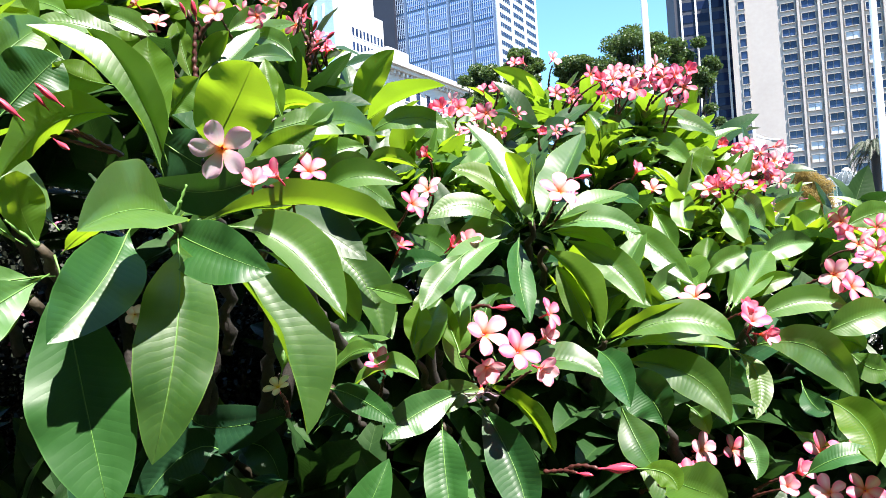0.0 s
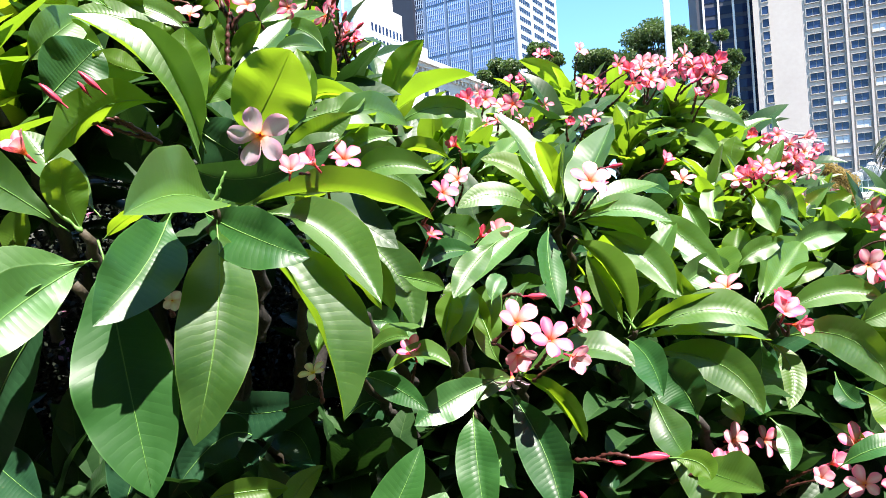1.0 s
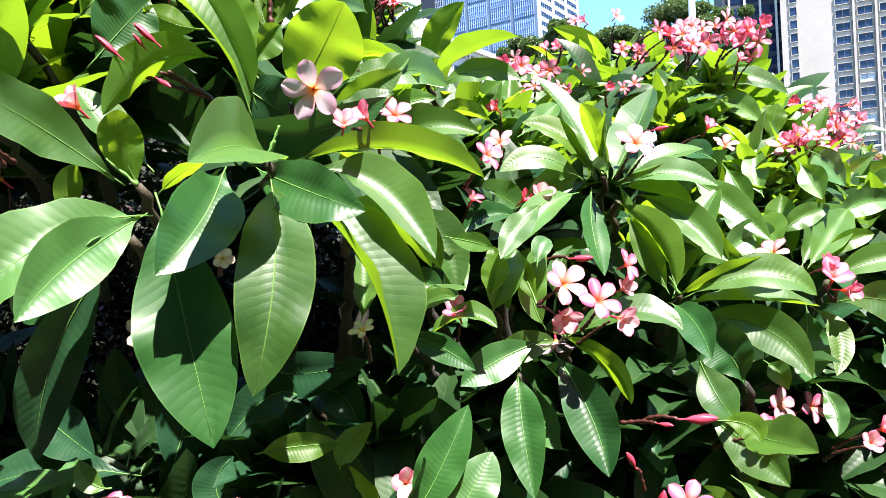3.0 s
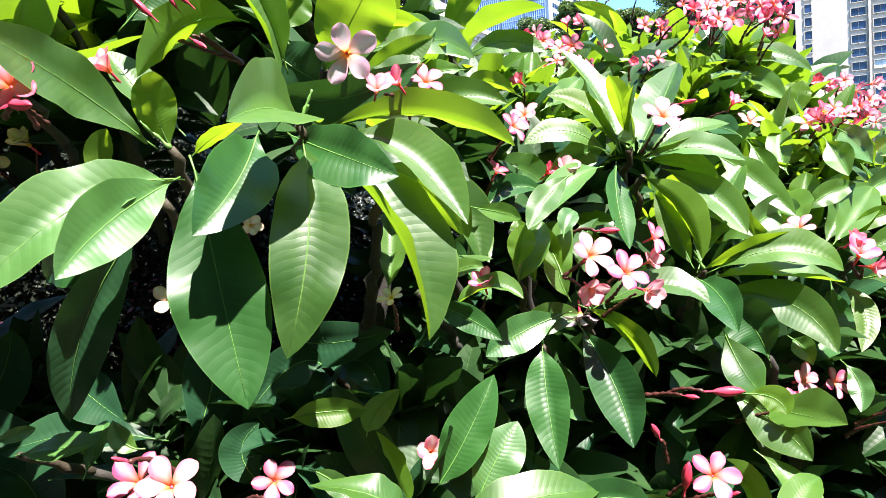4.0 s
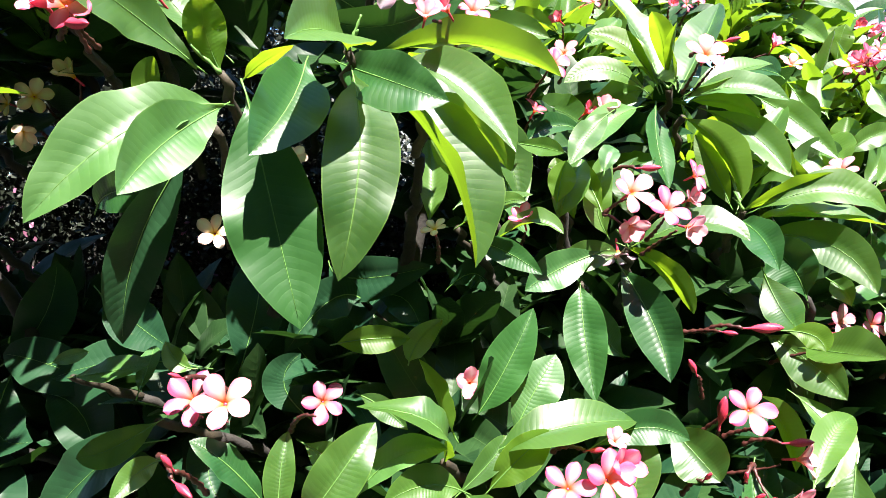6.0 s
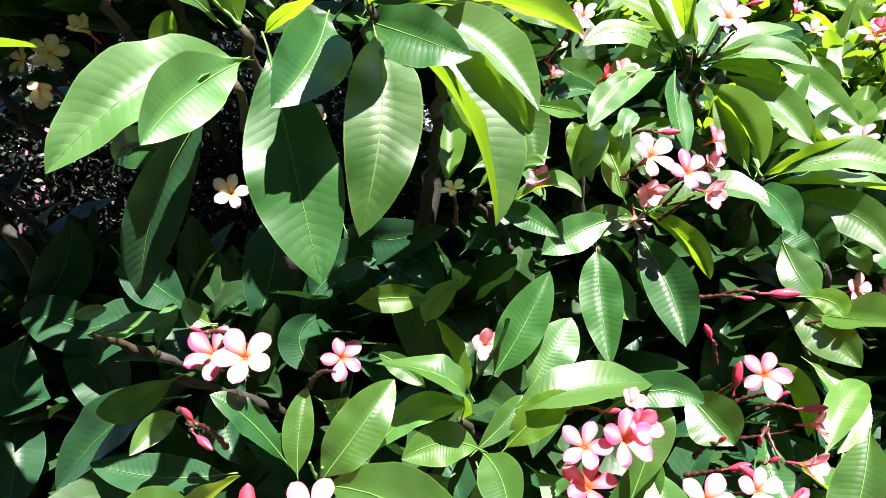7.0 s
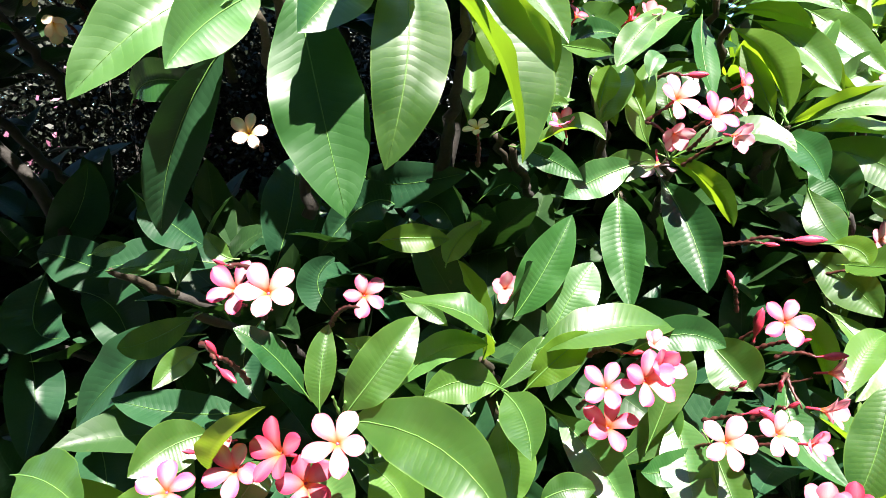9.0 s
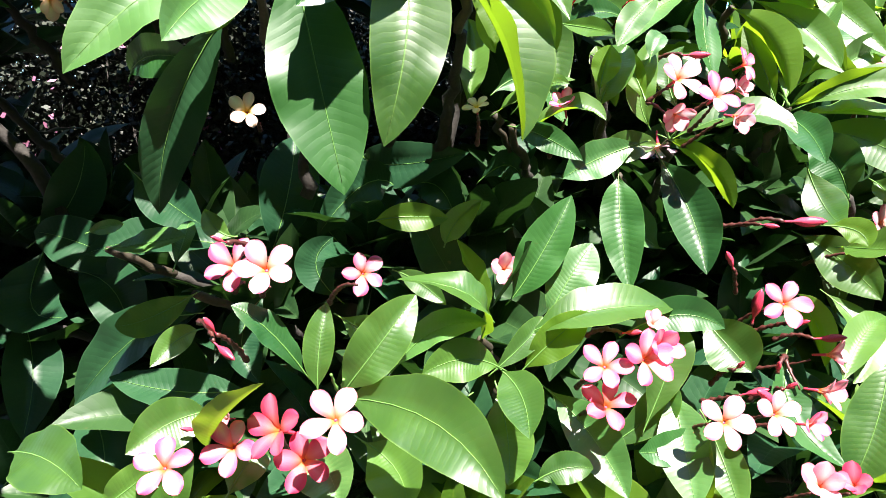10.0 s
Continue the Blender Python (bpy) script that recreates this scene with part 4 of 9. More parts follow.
leaf(near, (-0.500, 0.920, 1.628), (-0.564, 0.950, 1.693), (-0.618, 0.960, 1.752), (0.39, -0.70, 0.60), 0.060, 0.15)
leaf(near, (-0.274, 1.000, 1.702), (-0.220, 1.000, 1.729), (-0.165, 1.000, 1.752), (0.10, -0.97, -0.22), 0.048, 0.38)
leaf(near, (-0.283, 0.970, 1.668), (-0.229, 0.980, 1.697), (-0.178, 1.000, 1.723), (-0.00, -0.88, 0.48), 0.042, 0.34)
leaf(near, (-0.411, 1.100, 1.804), (-0.387, 1.100, 1.838), (-0.362, 1.100, 1.861), (0.30, -0.92, -0.26), 0.053, 0.33)
leaf(near, (-0.720, 0.950, 1.434), (-0.668, 0.920, 1.458), (-0.587, 0.900, 1.444), (-0.35, -0.94, -0.05), 0.060, 0.24, mat=LEAF_DARK)
leaf(near, (-0.430, 1.060, 1.775), (-0.360, 1.060, 1.715), (-0.284, 1.060, 1.681), (0.04, -0.90, -0.45), 0.110, 0.0, mat=LEAF_SHADE)
leaf(near, (-0.249, 0.990, 1.580), (-0.186, 0.990, 1.542), (-0.138, 0.980, 1.473), (0.51, 0.72, 0.46), 0.054, 0.12, mat=LEAF_YOUNG_BACKLIT)
leaf(near, (-0.262, 1.000, 1.561), (-0.226, 1.000, 1.526), (-0.219, 0.990, 1.468), (-0.03, -1.00, 0.09), 0.047, 0.22, mat=LEAF_YOUNG_BACKLIT)
leaf(near, (-0.399, 0.950, 1.693), (-0.294, 0.930, 1.668), (-0.186, 0.970, 1.711), (0.05, -0.92, -0.42), 0.066, 0.0, mat=LEAF_DARK)
leaf(mid, (0.176, 1.420, 1.647), (0.158, 1.380, 1.703), (0.132, 1.330, 1.748), (0.25, 0.85, 0.45), 0.048, 0.30, mat=LEAF_YOUNG_BACKLIT)
leaf(mid, (0.179, 1.410, 1.645), (0.181, 1.380, 1.691), (0.179, 1.340, 1.729), (-0.55, 0.75, 0.35), 0.030, 0.45, mat=LEAF_YOUNG_BACKLIT)
leaf(mid, (0.174, 1.329, 1.614), (0.197, 1.450, 1.692), (0.228, 1.609, 1.776), (-0.92, -0.05, 0.38), 0.095, 0.20)
leaf(mid, (0.164, 1.410, 1.622), (0.130, 1.460, 1.732), (0.065, 1.520, 1.845), (0.51, -0.66, 0.55), 0.092, 0.21)
leaf(mid, (0.157, 1.415, 1.622), (0.102, 1.420, 1.700), (0.028, 1.430, 1.735), (0.28, -0.86, 0.44), 0.061, 0.21, mat=LEAF_YOUNG_BACKLIT)
leaf(mid, (0.140, 1.409, 1.610), (0.058, 1.380, 1.653), (-0.025, 1.362, 1.633), (0.30, -0.81, 0.50), 0.064, 0.11)
leaf(mid, (0.201, 1.411, 1.617), (0.268, 1.520, 1.713), (0.348, 1.659, 1.830), (-0.29, -0.52, 0.81), 0.095, 0.42)
leaf(mid, (0.212, 1.417, 1.605), (0.297, 1.420, 1.646), (0.393, 1.466, 1.663), (-0.10, -0.58, 0.81), 0.069, 0.25)
leaf(mid, (0.215, 1.420, 1.598), (0.298, 1.380, 1.613), (0.384, 1.360, 1.581), (-0.21, -0.76, 0.61), 0.065, 0.33, mat=LEAF_PALE)
leaf(mid, (0.220, 1.420, 1.594), (0.285, 1.380, 1.584), (0.333, 1.360, 1.551), (0.54, 0.66, 0.51), 0.048, 0.29, mat=LEAF_YOUNG_BACKLIT)
leaf(mid, (0.122, 1.405, 1.585), (0.050, 1.340, 1.554), (-0.010, 1.289, 1.486), (0.06, -0.68, 0.73), 0.071, 0.29, mat=LEAF_PALE)
leaf(mid, (0.154, 1.408, 1.588), (0.145, 1.340, 1.512), (0.150, 1.284, 1.428), (0.45, -0.88, 0.10), 0.069, 0.14, mat=LEAF_DARK)
leaf(mid, (0.017, 1.361, 1.536), (-0.047, 1.330, 1.548), (-0.102, 1.297, 1.518), (0.37, -0.81, 0.46), 0.049, 0.40, mat=LEAF_DARK)
leaf(mid, (0.204, 1.400, 1.562), (0.253, 1.330, 1.494), (0.275, 1.280, 1.404), (0.88, 0.47, 0.04), 0.073, 0.28, mat=LEAF_YOUNG_BACKLIT)
leaf(mid, (0.167, 1.444, 1.618), (0.157, 1.520, 1.702), (0.176, 1.562, 1.742), (-0.10, -0.72, 0.69), 0.061, 0.12, mat=LEAF_YOUNG_BACKLIT)
leaf(mid, (0.138, 1.435, 1.619), (0.091, 1.420, 1.616), (0.019, 1.377, 1.574), (0.39, -0.91, 0.13), 0.068, 0.36)
leaf(mid, (0.293, 1.330, 1.383), (0.387, 1.300, 1.418), (0.496, 1.320, 1.424), (-0.12, 0.65, 0.75), 0.074, 0.21, mat=LEAF_YOUNG_BACKLIT)
leaf(mid, (0.306, 1.320, 1.381), (0.422, 1.280, 1.411), (0.518, 1.280, 1.374), (-0.13, -0.81, 0.57), 0.079, 0.31)
leaf(mid, (0.315, 1.330, 1.369), (0.427, 1.320, 1.369), (0.551, 1.339, 1.346), (0.10, -0.28, 0.95), 0.082, 0.41)
leaf(mid, (0.248, 1.426, 1.577), (0.327, 1.380, 1.521), (0.365, 1.307, 1.446), (-0.23, -0.81, 0.53), 0.075, 0.42)
leaf(mid, (0.287, 1.339, 1.387), (0.355, 1.420, 1.485), (0.433, 1.501, 1.586), (-0.49, -0.46, 0.74), 0.095, 0.28)
leaf(mid, (0.272, 1.305, 1.369), (0.287, 1.220, 1.344), (0.283, 1.130, 1.298), (-0.47, -0.35, 0.81), 0.067, 0.25, mat=LEAF_DARK)
leaf(mid, (0.326, 1.346, 1.339), (0.433, 1.280, 1.321), (0.471, 1.209, 1.243), (-0.53, -0.79, 0.31), 0.085, 0.16)
leaf(mid, (0.545, 1.356, 1.342), (0.574, 1.330, 1.295), (0.548, 1.287, 1.228), (-0.07, -0.85, 0.52), 0.050, 0.14, mat=LEAF_YOUNG_BACKLIT)
leaf(mid, (0.274, 1.340, 1.391), (0.250, 1.360, 1.450), (0.220, 1.380, 1.528), (-0.40, -0.91, 0.11), 0.052, 0.35, mat=LEAF_YOUNG_BACKLIT)
leaf(mid, (0.067, 1.219, 1.330), (0.175, 1.190, 1.370), (0.250, 1.161, 1.342), (-0.23, -0.54, 0.81), 0.071, 0.24)
leaf(mid, (0.055, 1.220, 1.337), (0.127, 1.190, 1.293), (0.163, 1.170, 1.223), (0.70, 0.60, 0.40), 0.058, 0.10, mat=LEAF_YOUNG_BACKLIT)
leaf(mid, (0.047, 1.200, 1.305), (0.089, 1.150, 1.214), (0.109, 1.100, 1.129), (-0.24, -0.88, 0.41), 0.086, 0.4, mat=LEAF_DARK)
leaf(mid, (0.025, 1.214, 1.328), (-0.057, 1.180, 1.306), (-0.114, 1.122, 1.276), (0.42, -0.83, 0.36), 0.069, 0.22, mat=LEAF_PALE)
leaf(mid, (-0.194, 1.143, 1.357), (-0.142, 1.120, 1.342), (-0.087, 1.084, 1.307), (-0.29, -0.87, 0.40), 0.048, 0.10, mat=LEAF_DARK)
leaf(mid, (-0.174, 1.159, 1.342), (-0.105, 1.140, 1.382), (-0.050, 1.123, 1.366), (-0.29, -0.43, 0.86), 0.049, 0.39)
leaf(mid, (0.030, 1.212, 1.355), (0.019, 1.220, 1.420), (0.045, 1.255, 1.502), (0.00, -0.96, 0.28), 0.055, 0.33)
leaf(mid, (-0.019, 1.190, 1.275), (-0.016, 1.150, 1.198), (-0.007, 1.100, 1.098), (-0.10, -0.89, 0.44), 0.078, 0.4, mat=LEAF_DARK)
leaf(mid, (-0.225, 1.197, 1.376), (-0.164, 1.180, 1.408), (-0.095, 1.166, 1.429), (-0.43, -0.44, 0.79), 0.049, 0.41)
leaf(mid, (-0.193, 1.052, 1.097), (-0.142, 1.060, 1.167), (-0.102, 1.091, 1.254), (-0.02, -0.97, 0.25), 0.078, 0.3, mat=LEAF_DARK)
leaf(mid, (-0.141, 1.044, 1.064), (-0.103, 1.060, 1.123), (-0.069, 1.092, 1.179), (0.01, -0.92, 0.38), 0.081, 0.09, mat=LEAF_PALE)
leaf(mid, (-0.050, 1.224, 1.293), (-0.009, 1.220, 1.320), (0.051, 1.240, 1.322), (0.09, -0.97, 0.21), 0.059, 0.37)
leaf(mid, (-0.055, 1.183, 1.386), (-0.032, 1.200, 1.440), (-0.007, 1.229, 1.486), (0.06, -0.92, 0.39), 0.068, 0.38)
leaf(mid, (-0.059, 1.254, 1.471), (-0.039, 1.220, 1.441), (-0.027, 1.191, 1.386), (-0.35, -0.81, 0.47), 0.040, 0.22)
leaf(mid, (-0.226, 1.214, 1.412), (-0.181, 1.250, 1.435), (-0.143, 1.255, 1.412), (0.45, -0.89, 0.09), 0.061, 0.37, mat=LEAF_DARK)
leaf(mid, (0.047, 1.145, 1.161), (0.020, 1.200, 1.179), (0.012, 1.260, 1.239), (-0.42, -0.60, 0.68), 0.060, 0.26, mat=LEAF_PALE)
leaf(mid, (-0.384, 0.946, 1.235), (-0.337, 0.950, 1.240), (-0.282, 0.976, 1.235), (0.28, -0.95, 0.15), 0.045, 0.34, mat=LEAF_YOUNG_BACKLIT)
leaf(mid, (-0.291, 1.017, 1.190), (-0.271, 1.000, 1.228), (-0.236, 0.996, 1.258), (-0.17, -0.97, -0.16), 0.042, 0.31)
leaf(mid, (-0.216, 1.000, 1.552), (-0.230, 1.020, 1.511), (-0.219, 1.040, 1.463), (-0.03, 0.91, 0.41), 0.035, 0.20, mat=LEAF_YOUNG_BACKLIT)
leaf(mid, (-0.189, 1.020, 1.562), (-0.155, 1.040, 1.519), (-0.131, 1.060, 1.467), (-0.09, 0.94, 0.34), 0.044, 0.29, mat=LEAF_YOUNG_BACKLIT)
leaf(mid, (-0.123, 1.153, 1.514), (-0.078, 1.120, 1.501), (-0.050, 1.081, 1.492), (-0.55, -0.70, 0.46), 0.036, 0.32)
leaf(mid, (0.039, 1.204, 1.561), (-0.006, 1.160, 1.524), (-0.039, 1.111, 1.475), (0.18, -0.74, 0.64), 0.051, 0.14)
leaf(mid, (-0.057, 1.160, 1.412), (-0.051, 1.170, 1.447), (-0.039, 1.180, 1.483), (-0.04, -0.96, 0.28), 0.051, 0.35, mat=LEAF_YOUNG_BACKLIT)
leaf(mid, (0.023, 1.186, 1.460), (0.033, 1.200, 1.487), (0.047, 1.222, 1.502), (0.15, -0.79, 0.60), 0.039, 0.31, mat=LEAF_PALE)
leaf(mid, (0.300, 1.445, 1.543), (0.357, 1.400, 1.505), (0.389, 1.340, 1.439), (-0.60, -0.76, 0.26), 0.071, 0.34)
leaf(mid, (0.388, 1.526, 1.603), (0.439, 1.480, 1.553), (0.498, 1.417, 1.472), (-0.37, -0.84, 0.39), 0.069, 0.26)
leaf(mid, (-0.033, 1.300, 1.436), (-0.042, 1.310, 1.463), (-0.047, 1.320, 1.493), (-0.13, -0.94, 0.30), 0.042, 0.35, mat=LEAF_YOUNG_BACKLIT)
leaf(mid, (-0.015, 1.300, 1.439), (0.010, 1.310, 1.461), (0.024, 1.320, 1.486), (0.13, -0.95, 0.30), 0.036, 0.20, mat=LEAF_YOUNG_BACKLIT)
leaf(mid, (0.078, 1.425, 1.498), (0.098, 1.360, 1.480), (0.130, 1.293, 1.483), (-0.57, -0.31, 0.76), 0.049, 0.11)
leaf(mid, (-0.092, 1.364, 1.493), (-0.115, 1.330, 1.460), (-0.101, 1.292, 1.415), (0.07, -0.74, 0.67), 0.056, 0.14)
leaf(mid, (0.078, 1.221, 1.380), (0.068, 1.250, 1.443), (0.098, 1.287, 1.487), (-0.56, -0.65, 0.52), 0.046, 0.09)
leaf(mid, (0.019, 1.180, 1.392), (0.002, 1.220, 1.448), (-0.027, 1.262, 1.474), (-0.46, -0.74, 0.49), 0.046, 0.15, mat=LEAF_YOUNG_BACKLIT)
leaf(mid, (-0.019, 1.240, 1.411), (-0.024, 1.240, 1.459), (-0.031, 1.240, 1.486), (0.12, 0.99, 0.02), 0.034, 0.40, mat=LEAF_YOUNG_BACKLIT)
leaf(mid, (-0.264, 1.113, 1.391), (-0.253, 1.140, 1.462), (-0.266, 1.174, 1.527), (0.07, -0.91, 0.40), 0.055, 0.38)
leaf(mid, (-0.138, 1.306, 1.469), (-0.125, 1.270, 1.393), (-0.102, 1.228, 1.355), (0.63, -0.54, 0.56), 0.050, 0.12, mat=LEAF_PALE)
leaf(mid, (-0.192, 1.118, 1.380), (-0.148, 1.100, 1.415), (-0.110, 1.084, 1.421), (-0.52, -0.71, 0.47), 0.035, 0.22)
leaf(low, (-0.401, 0.805, 1.033), (-0.276, 0.710, 1.052), (-0.196, 0.630, 1.006), (-0.46, -0.63, 0.62), 0.095, 0.09)
leaf(low, (-0.394, 0.785, 1.050), (-0.351, 0.790, 1.114), (-0.309, 0.831, 1.162), (0.16, -0.95, 0.28), 0.070, 0.30)
leaf(low, (-0.349, 0.857, 1.048), (-0.288, 0.850, 1.106), (-0.222, 0.846, 1.122), (-0.41, -0.68, 0.61), 0.052, 0.28, mat=LEAF_PALE)
leaf(low, (-0.233, 0.896, 1.084), (-0.239, 0.840, 1.155), (-0.336, 0.847, 1.177), (0.71, -0.24, 0.66), 0.067, 0.22)
leaf(low, (-0.220, 0.950, 1.096), (-0.246, 0.960, 1.146), (-0.270, 0.970, 1.206), (0.64, 0.75, 0.16), 0.042, 0.39, mat=LEAF_YOUNG_BACKLIT)
leaf(low, (-0.205, 0.880, 1.050), (-0.252, 0.850, 1.072), (-0.302, 0.819, 1.062), (0.53, -0.78, 0.34), 0.063, 0.11)
leaf(low, (-0.204, 0.884, 1.045), (-0.180, 0.830, 1.030), (-0.169, 0.762, 1.009), (-0.31, -0.35, 0.88), 0.065, 0.09)
leaf(low, (-0.169, 0.938, 1.079), (-0.073, 0.940, 1.120), (0.040, 1.003, 1.101), (0.06, -0.50, 0.86), 0.082, 0.13)
leaf(low, (-0.176, 0.920, 1.033), (-0.131, 0.920, 1.079), (-0.088, 0.930, 1.115), (-0.13, -0.96, 0.25), 0.058, 0.30, mat=LEAF_YOUNG_BACKLIT)
leaf(low, (-0.028, 1.000, 1.062), (0.046, 1.000, 1.092), (0.113, 1.001, 1.073), (-0.02, -0.95, 0.30), 0.058, 0.26, mat=LEAF_DARK)
leaf(low, (-0.138, 0.977, 0.982), (-0.077, 0.920, 0.941), (-0.039, 0.846, 0.888), (-0.31, -0.70, 0.65), 0.076, 0.25, mat=LEAF_PALE)
leaf(low, (0.046, 1.008, 0.975), (0.054, 0.950, 0.914), (0.052, 0.864, 0.866), (-0.26, -0.59, 0.77), 0.087, 0.14, mat=LEAF_PALE)
leaf(low, (0.084, 0.977, 0.950), (0.111, 0.940, 0.896), (0.110, 0.866, 0.859), (-0.35, -0.65, 0.68), 0.060, 0.21)
leaf(low, (0.355, 1.029, 1.028), (0.322, 0.990, 0.940), (0.292, 0.967, 0.859), (-0.40, -0.80, 0.44), 0.094, 0.27)
leaf(low, (0.329, 1.326, 1.154), (0.393, 1.270, 1.114), (0.425, 1.208, 1.063), (-0.58, -0.74, 0.35), 0.091, 0.32)
leaf(low, (0.105, 1.104, 1.060), (0.147, 1.060, 1.021), (0.165, 1.032, 0.996), (-0.43, -0.77, 0.47), 0.094, 0.34)
leaf(low, (-0.643, 0.932, 1.130), (-0.706, 0.910, 1.102), (-0.748, 0.896, 1.091), (0.26, -0.95, 0.18), 0.054, 0.08)
leaf(low, (-0.618, 0.882, 1.093), (-0.641, 0.860, 1.083), (-0.661, 0.825, 1.059), (0.59, -0.69, 0.41), 0.041, 0.10)
leaf(low, (-0.657, 0.956, 1.093), (-0.756, 0.960, 1.050), (-0.871, 0.968, 0.938), (-0.26, -0.92, 0.29), 0.092, 0.2, mat=LEAF_SHADE)
leaf(low, (-0.568, 0.919, 0.992), (-0.665, 0.910, 0.993), (-0.775, 0.912, 1.008), (0.08, -0.63, 0.77), 0.071, 0.2, mat=LEAF_SHADE)
leaf(low, (-0.592, 0.842, 0.993), (-0.628, 0.800, 0.989), (-0.664, 0.755, 0.972), (0.63, -0.63, 0.46), 0.074, 0.17)
leaf(low, (-0.850, 0.802, 0.943), (-0.771, 0.760, 0.957), (-0.699, 0.716, 0.945), (-0.33, -0.57, 0.75), 0.094, 0.19)
leaf(low, (-0.449, 0.816, 1.058), (-0.485, 0.790, 1.125), (-0.525, 0.778, 1.159), (0.79, -0.46, 0.42), 0.046, 0.21, mat=LEAF_DARK)
leaf(low, (-0.559, 0.760, 0.981), (-0.520, 0.730, 1.037), (-0.464, 0.710, 1.090), (-0.59, 0.40, 0.70), 0.053, 0.39, mat=LEAF_YOUNG_BACKLIT)
leaf(low, (-0.437, 0.823, 1.036), (-0.438, 0.830, 1.094), (-0.429, 0.858, 1.142), (0.27, -0.92, 0.29), 0.044, 0.25)
leaf(low, (-0.426, 0.902, 1.110), (-0.375, 0.880, 1.087), (-0.343, 0.865, 1.069), (-0.13, -0.85, 0.51), 0.053, 0.40)
leaf(low, (-0.210, 0.906, 1.009), (-0.194, 0.880, 0.948), (-0.193, 0.838, 0.905), (-0.01, -0.84, 0.55), 0.079, 0.28)
leaf(low, (-0.250, 0.921, 0.993), (-0.280, 0.900, 0.984), (-0.316, 0.878, 0.985), (0.44, -0.76, 0.48), 0.048, 0.33)
leaf(low, (-0.218, 0.916, 1.029), (-0.172, 0.930, 1.075), (-0.149, 0.947, 1.102), (0.03, -0.93, 0.37), 0.039, 0.19)
leaf(low, (-0.059, 0.995, 0.878), (0.022, 1.000, 0.942), (0.037, 1.010, 0.991), (-0.24, -0.91, 0.33), 0.063, 0.26)
leaf(low, (0.001, 0.972, 0.927), (0.032, 0.990, 1.025), (0.050, 1.015, 1.077), (-0.21, -0.92, 0.33), 0.069, 0.10)
leaf(low, (0.221, 1.058, 1.014), (0.214, 1.000, 0.940), (0.268, 0.934, 0.898), (0.08, -0.67, 0.74), 0.066, 0.41, mat=LEAF_DARK)
leaf(low, (0.355, 1.258, 1.061), (0.401, 1.200, 0.998), (0.359, 1.135, 0.942), (0.09, -0.69, 0.72), 0.067, 0.19)
leaf(low, (0.248, 1.200, 1.074), (0.307, 1.180, 1.042), (0.307, 1.120, 0.975), (0.81, 0.59, 0.00), 0.056, 0.12, mat=LEAF_YOUNG_BACKLIT)
leaf(low, (0.323, 1.094, 0.957), (0.376, 1.150, 1.014), (0.436, 1.211, 1.035), (0.03, -0.57, 0.82), 0.064, 0.10)
leaf(low, (-0.683, 0.725, 0.916), (-0.653, 0.740, 0.939), (-0.604, 0.764, 0.974), (0.24, -0.92, 0.29), 0.055, 0.34)
leaf(low, (-0.543, 0.765, 0.914), (-0.517, 0.780, 0.954), (-0.503, 0.804, 0.965), (0.31, -0.86, 0.41), 0.054, 0.29)
leaf(low, (-0.392, 0.865, 0.947), (-0.339, 0.820, 0.924), (-0.314, 0.751, 0.905), (-0.23, -0.48, 0.85), 0.084, 0.30)
leaf(low, (0.090, 0.982, 0.935), (0.029, 0.950, 0.913), (-0.014, 0.926, 0.915), (0.28, -0.75, 0.60), 0.052, 0.26, mat=LEAF_DARK)
leaf(low, (-0.466, 0.803, 0.959), (-0.423, 0.780, 0.950), (-0.397, 0.754, 0.914), (-0.03, -0.70, 0.71), 0.082, 0.22, mat=LEAF_PALE)
leaf(low, (-0.157, 0.839, 0.914), (-0.121, 0.840, 0.931), (-0.084, 0.851, 0.927), (0.06, -0.86, 0.50), 0.046, 0.10)
# low leaves in the shaded hedge, the shade painted into their colour
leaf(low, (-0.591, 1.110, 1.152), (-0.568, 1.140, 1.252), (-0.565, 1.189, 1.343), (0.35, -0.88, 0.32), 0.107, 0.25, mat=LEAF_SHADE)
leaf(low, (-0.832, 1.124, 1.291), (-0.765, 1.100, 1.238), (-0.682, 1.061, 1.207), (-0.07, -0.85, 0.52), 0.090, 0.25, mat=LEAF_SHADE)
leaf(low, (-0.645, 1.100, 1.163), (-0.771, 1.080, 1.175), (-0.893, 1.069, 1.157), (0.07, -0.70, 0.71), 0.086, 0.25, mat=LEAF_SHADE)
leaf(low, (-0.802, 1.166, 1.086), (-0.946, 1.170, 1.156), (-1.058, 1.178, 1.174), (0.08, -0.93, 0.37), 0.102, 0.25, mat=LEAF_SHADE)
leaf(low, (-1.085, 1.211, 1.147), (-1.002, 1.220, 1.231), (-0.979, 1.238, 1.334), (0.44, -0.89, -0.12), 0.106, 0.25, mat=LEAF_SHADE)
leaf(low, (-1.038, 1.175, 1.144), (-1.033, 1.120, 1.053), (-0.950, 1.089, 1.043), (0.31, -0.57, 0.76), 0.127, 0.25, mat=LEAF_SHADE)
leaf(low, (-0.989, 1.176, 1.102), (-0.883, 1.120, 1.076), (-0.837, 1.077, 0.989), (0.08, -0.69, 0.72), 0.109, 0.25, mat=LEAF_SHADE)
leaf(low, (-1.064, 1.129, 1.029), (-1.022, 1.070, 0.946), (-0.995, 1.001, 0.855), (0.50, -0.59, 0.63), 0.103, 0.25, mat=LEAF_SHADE)
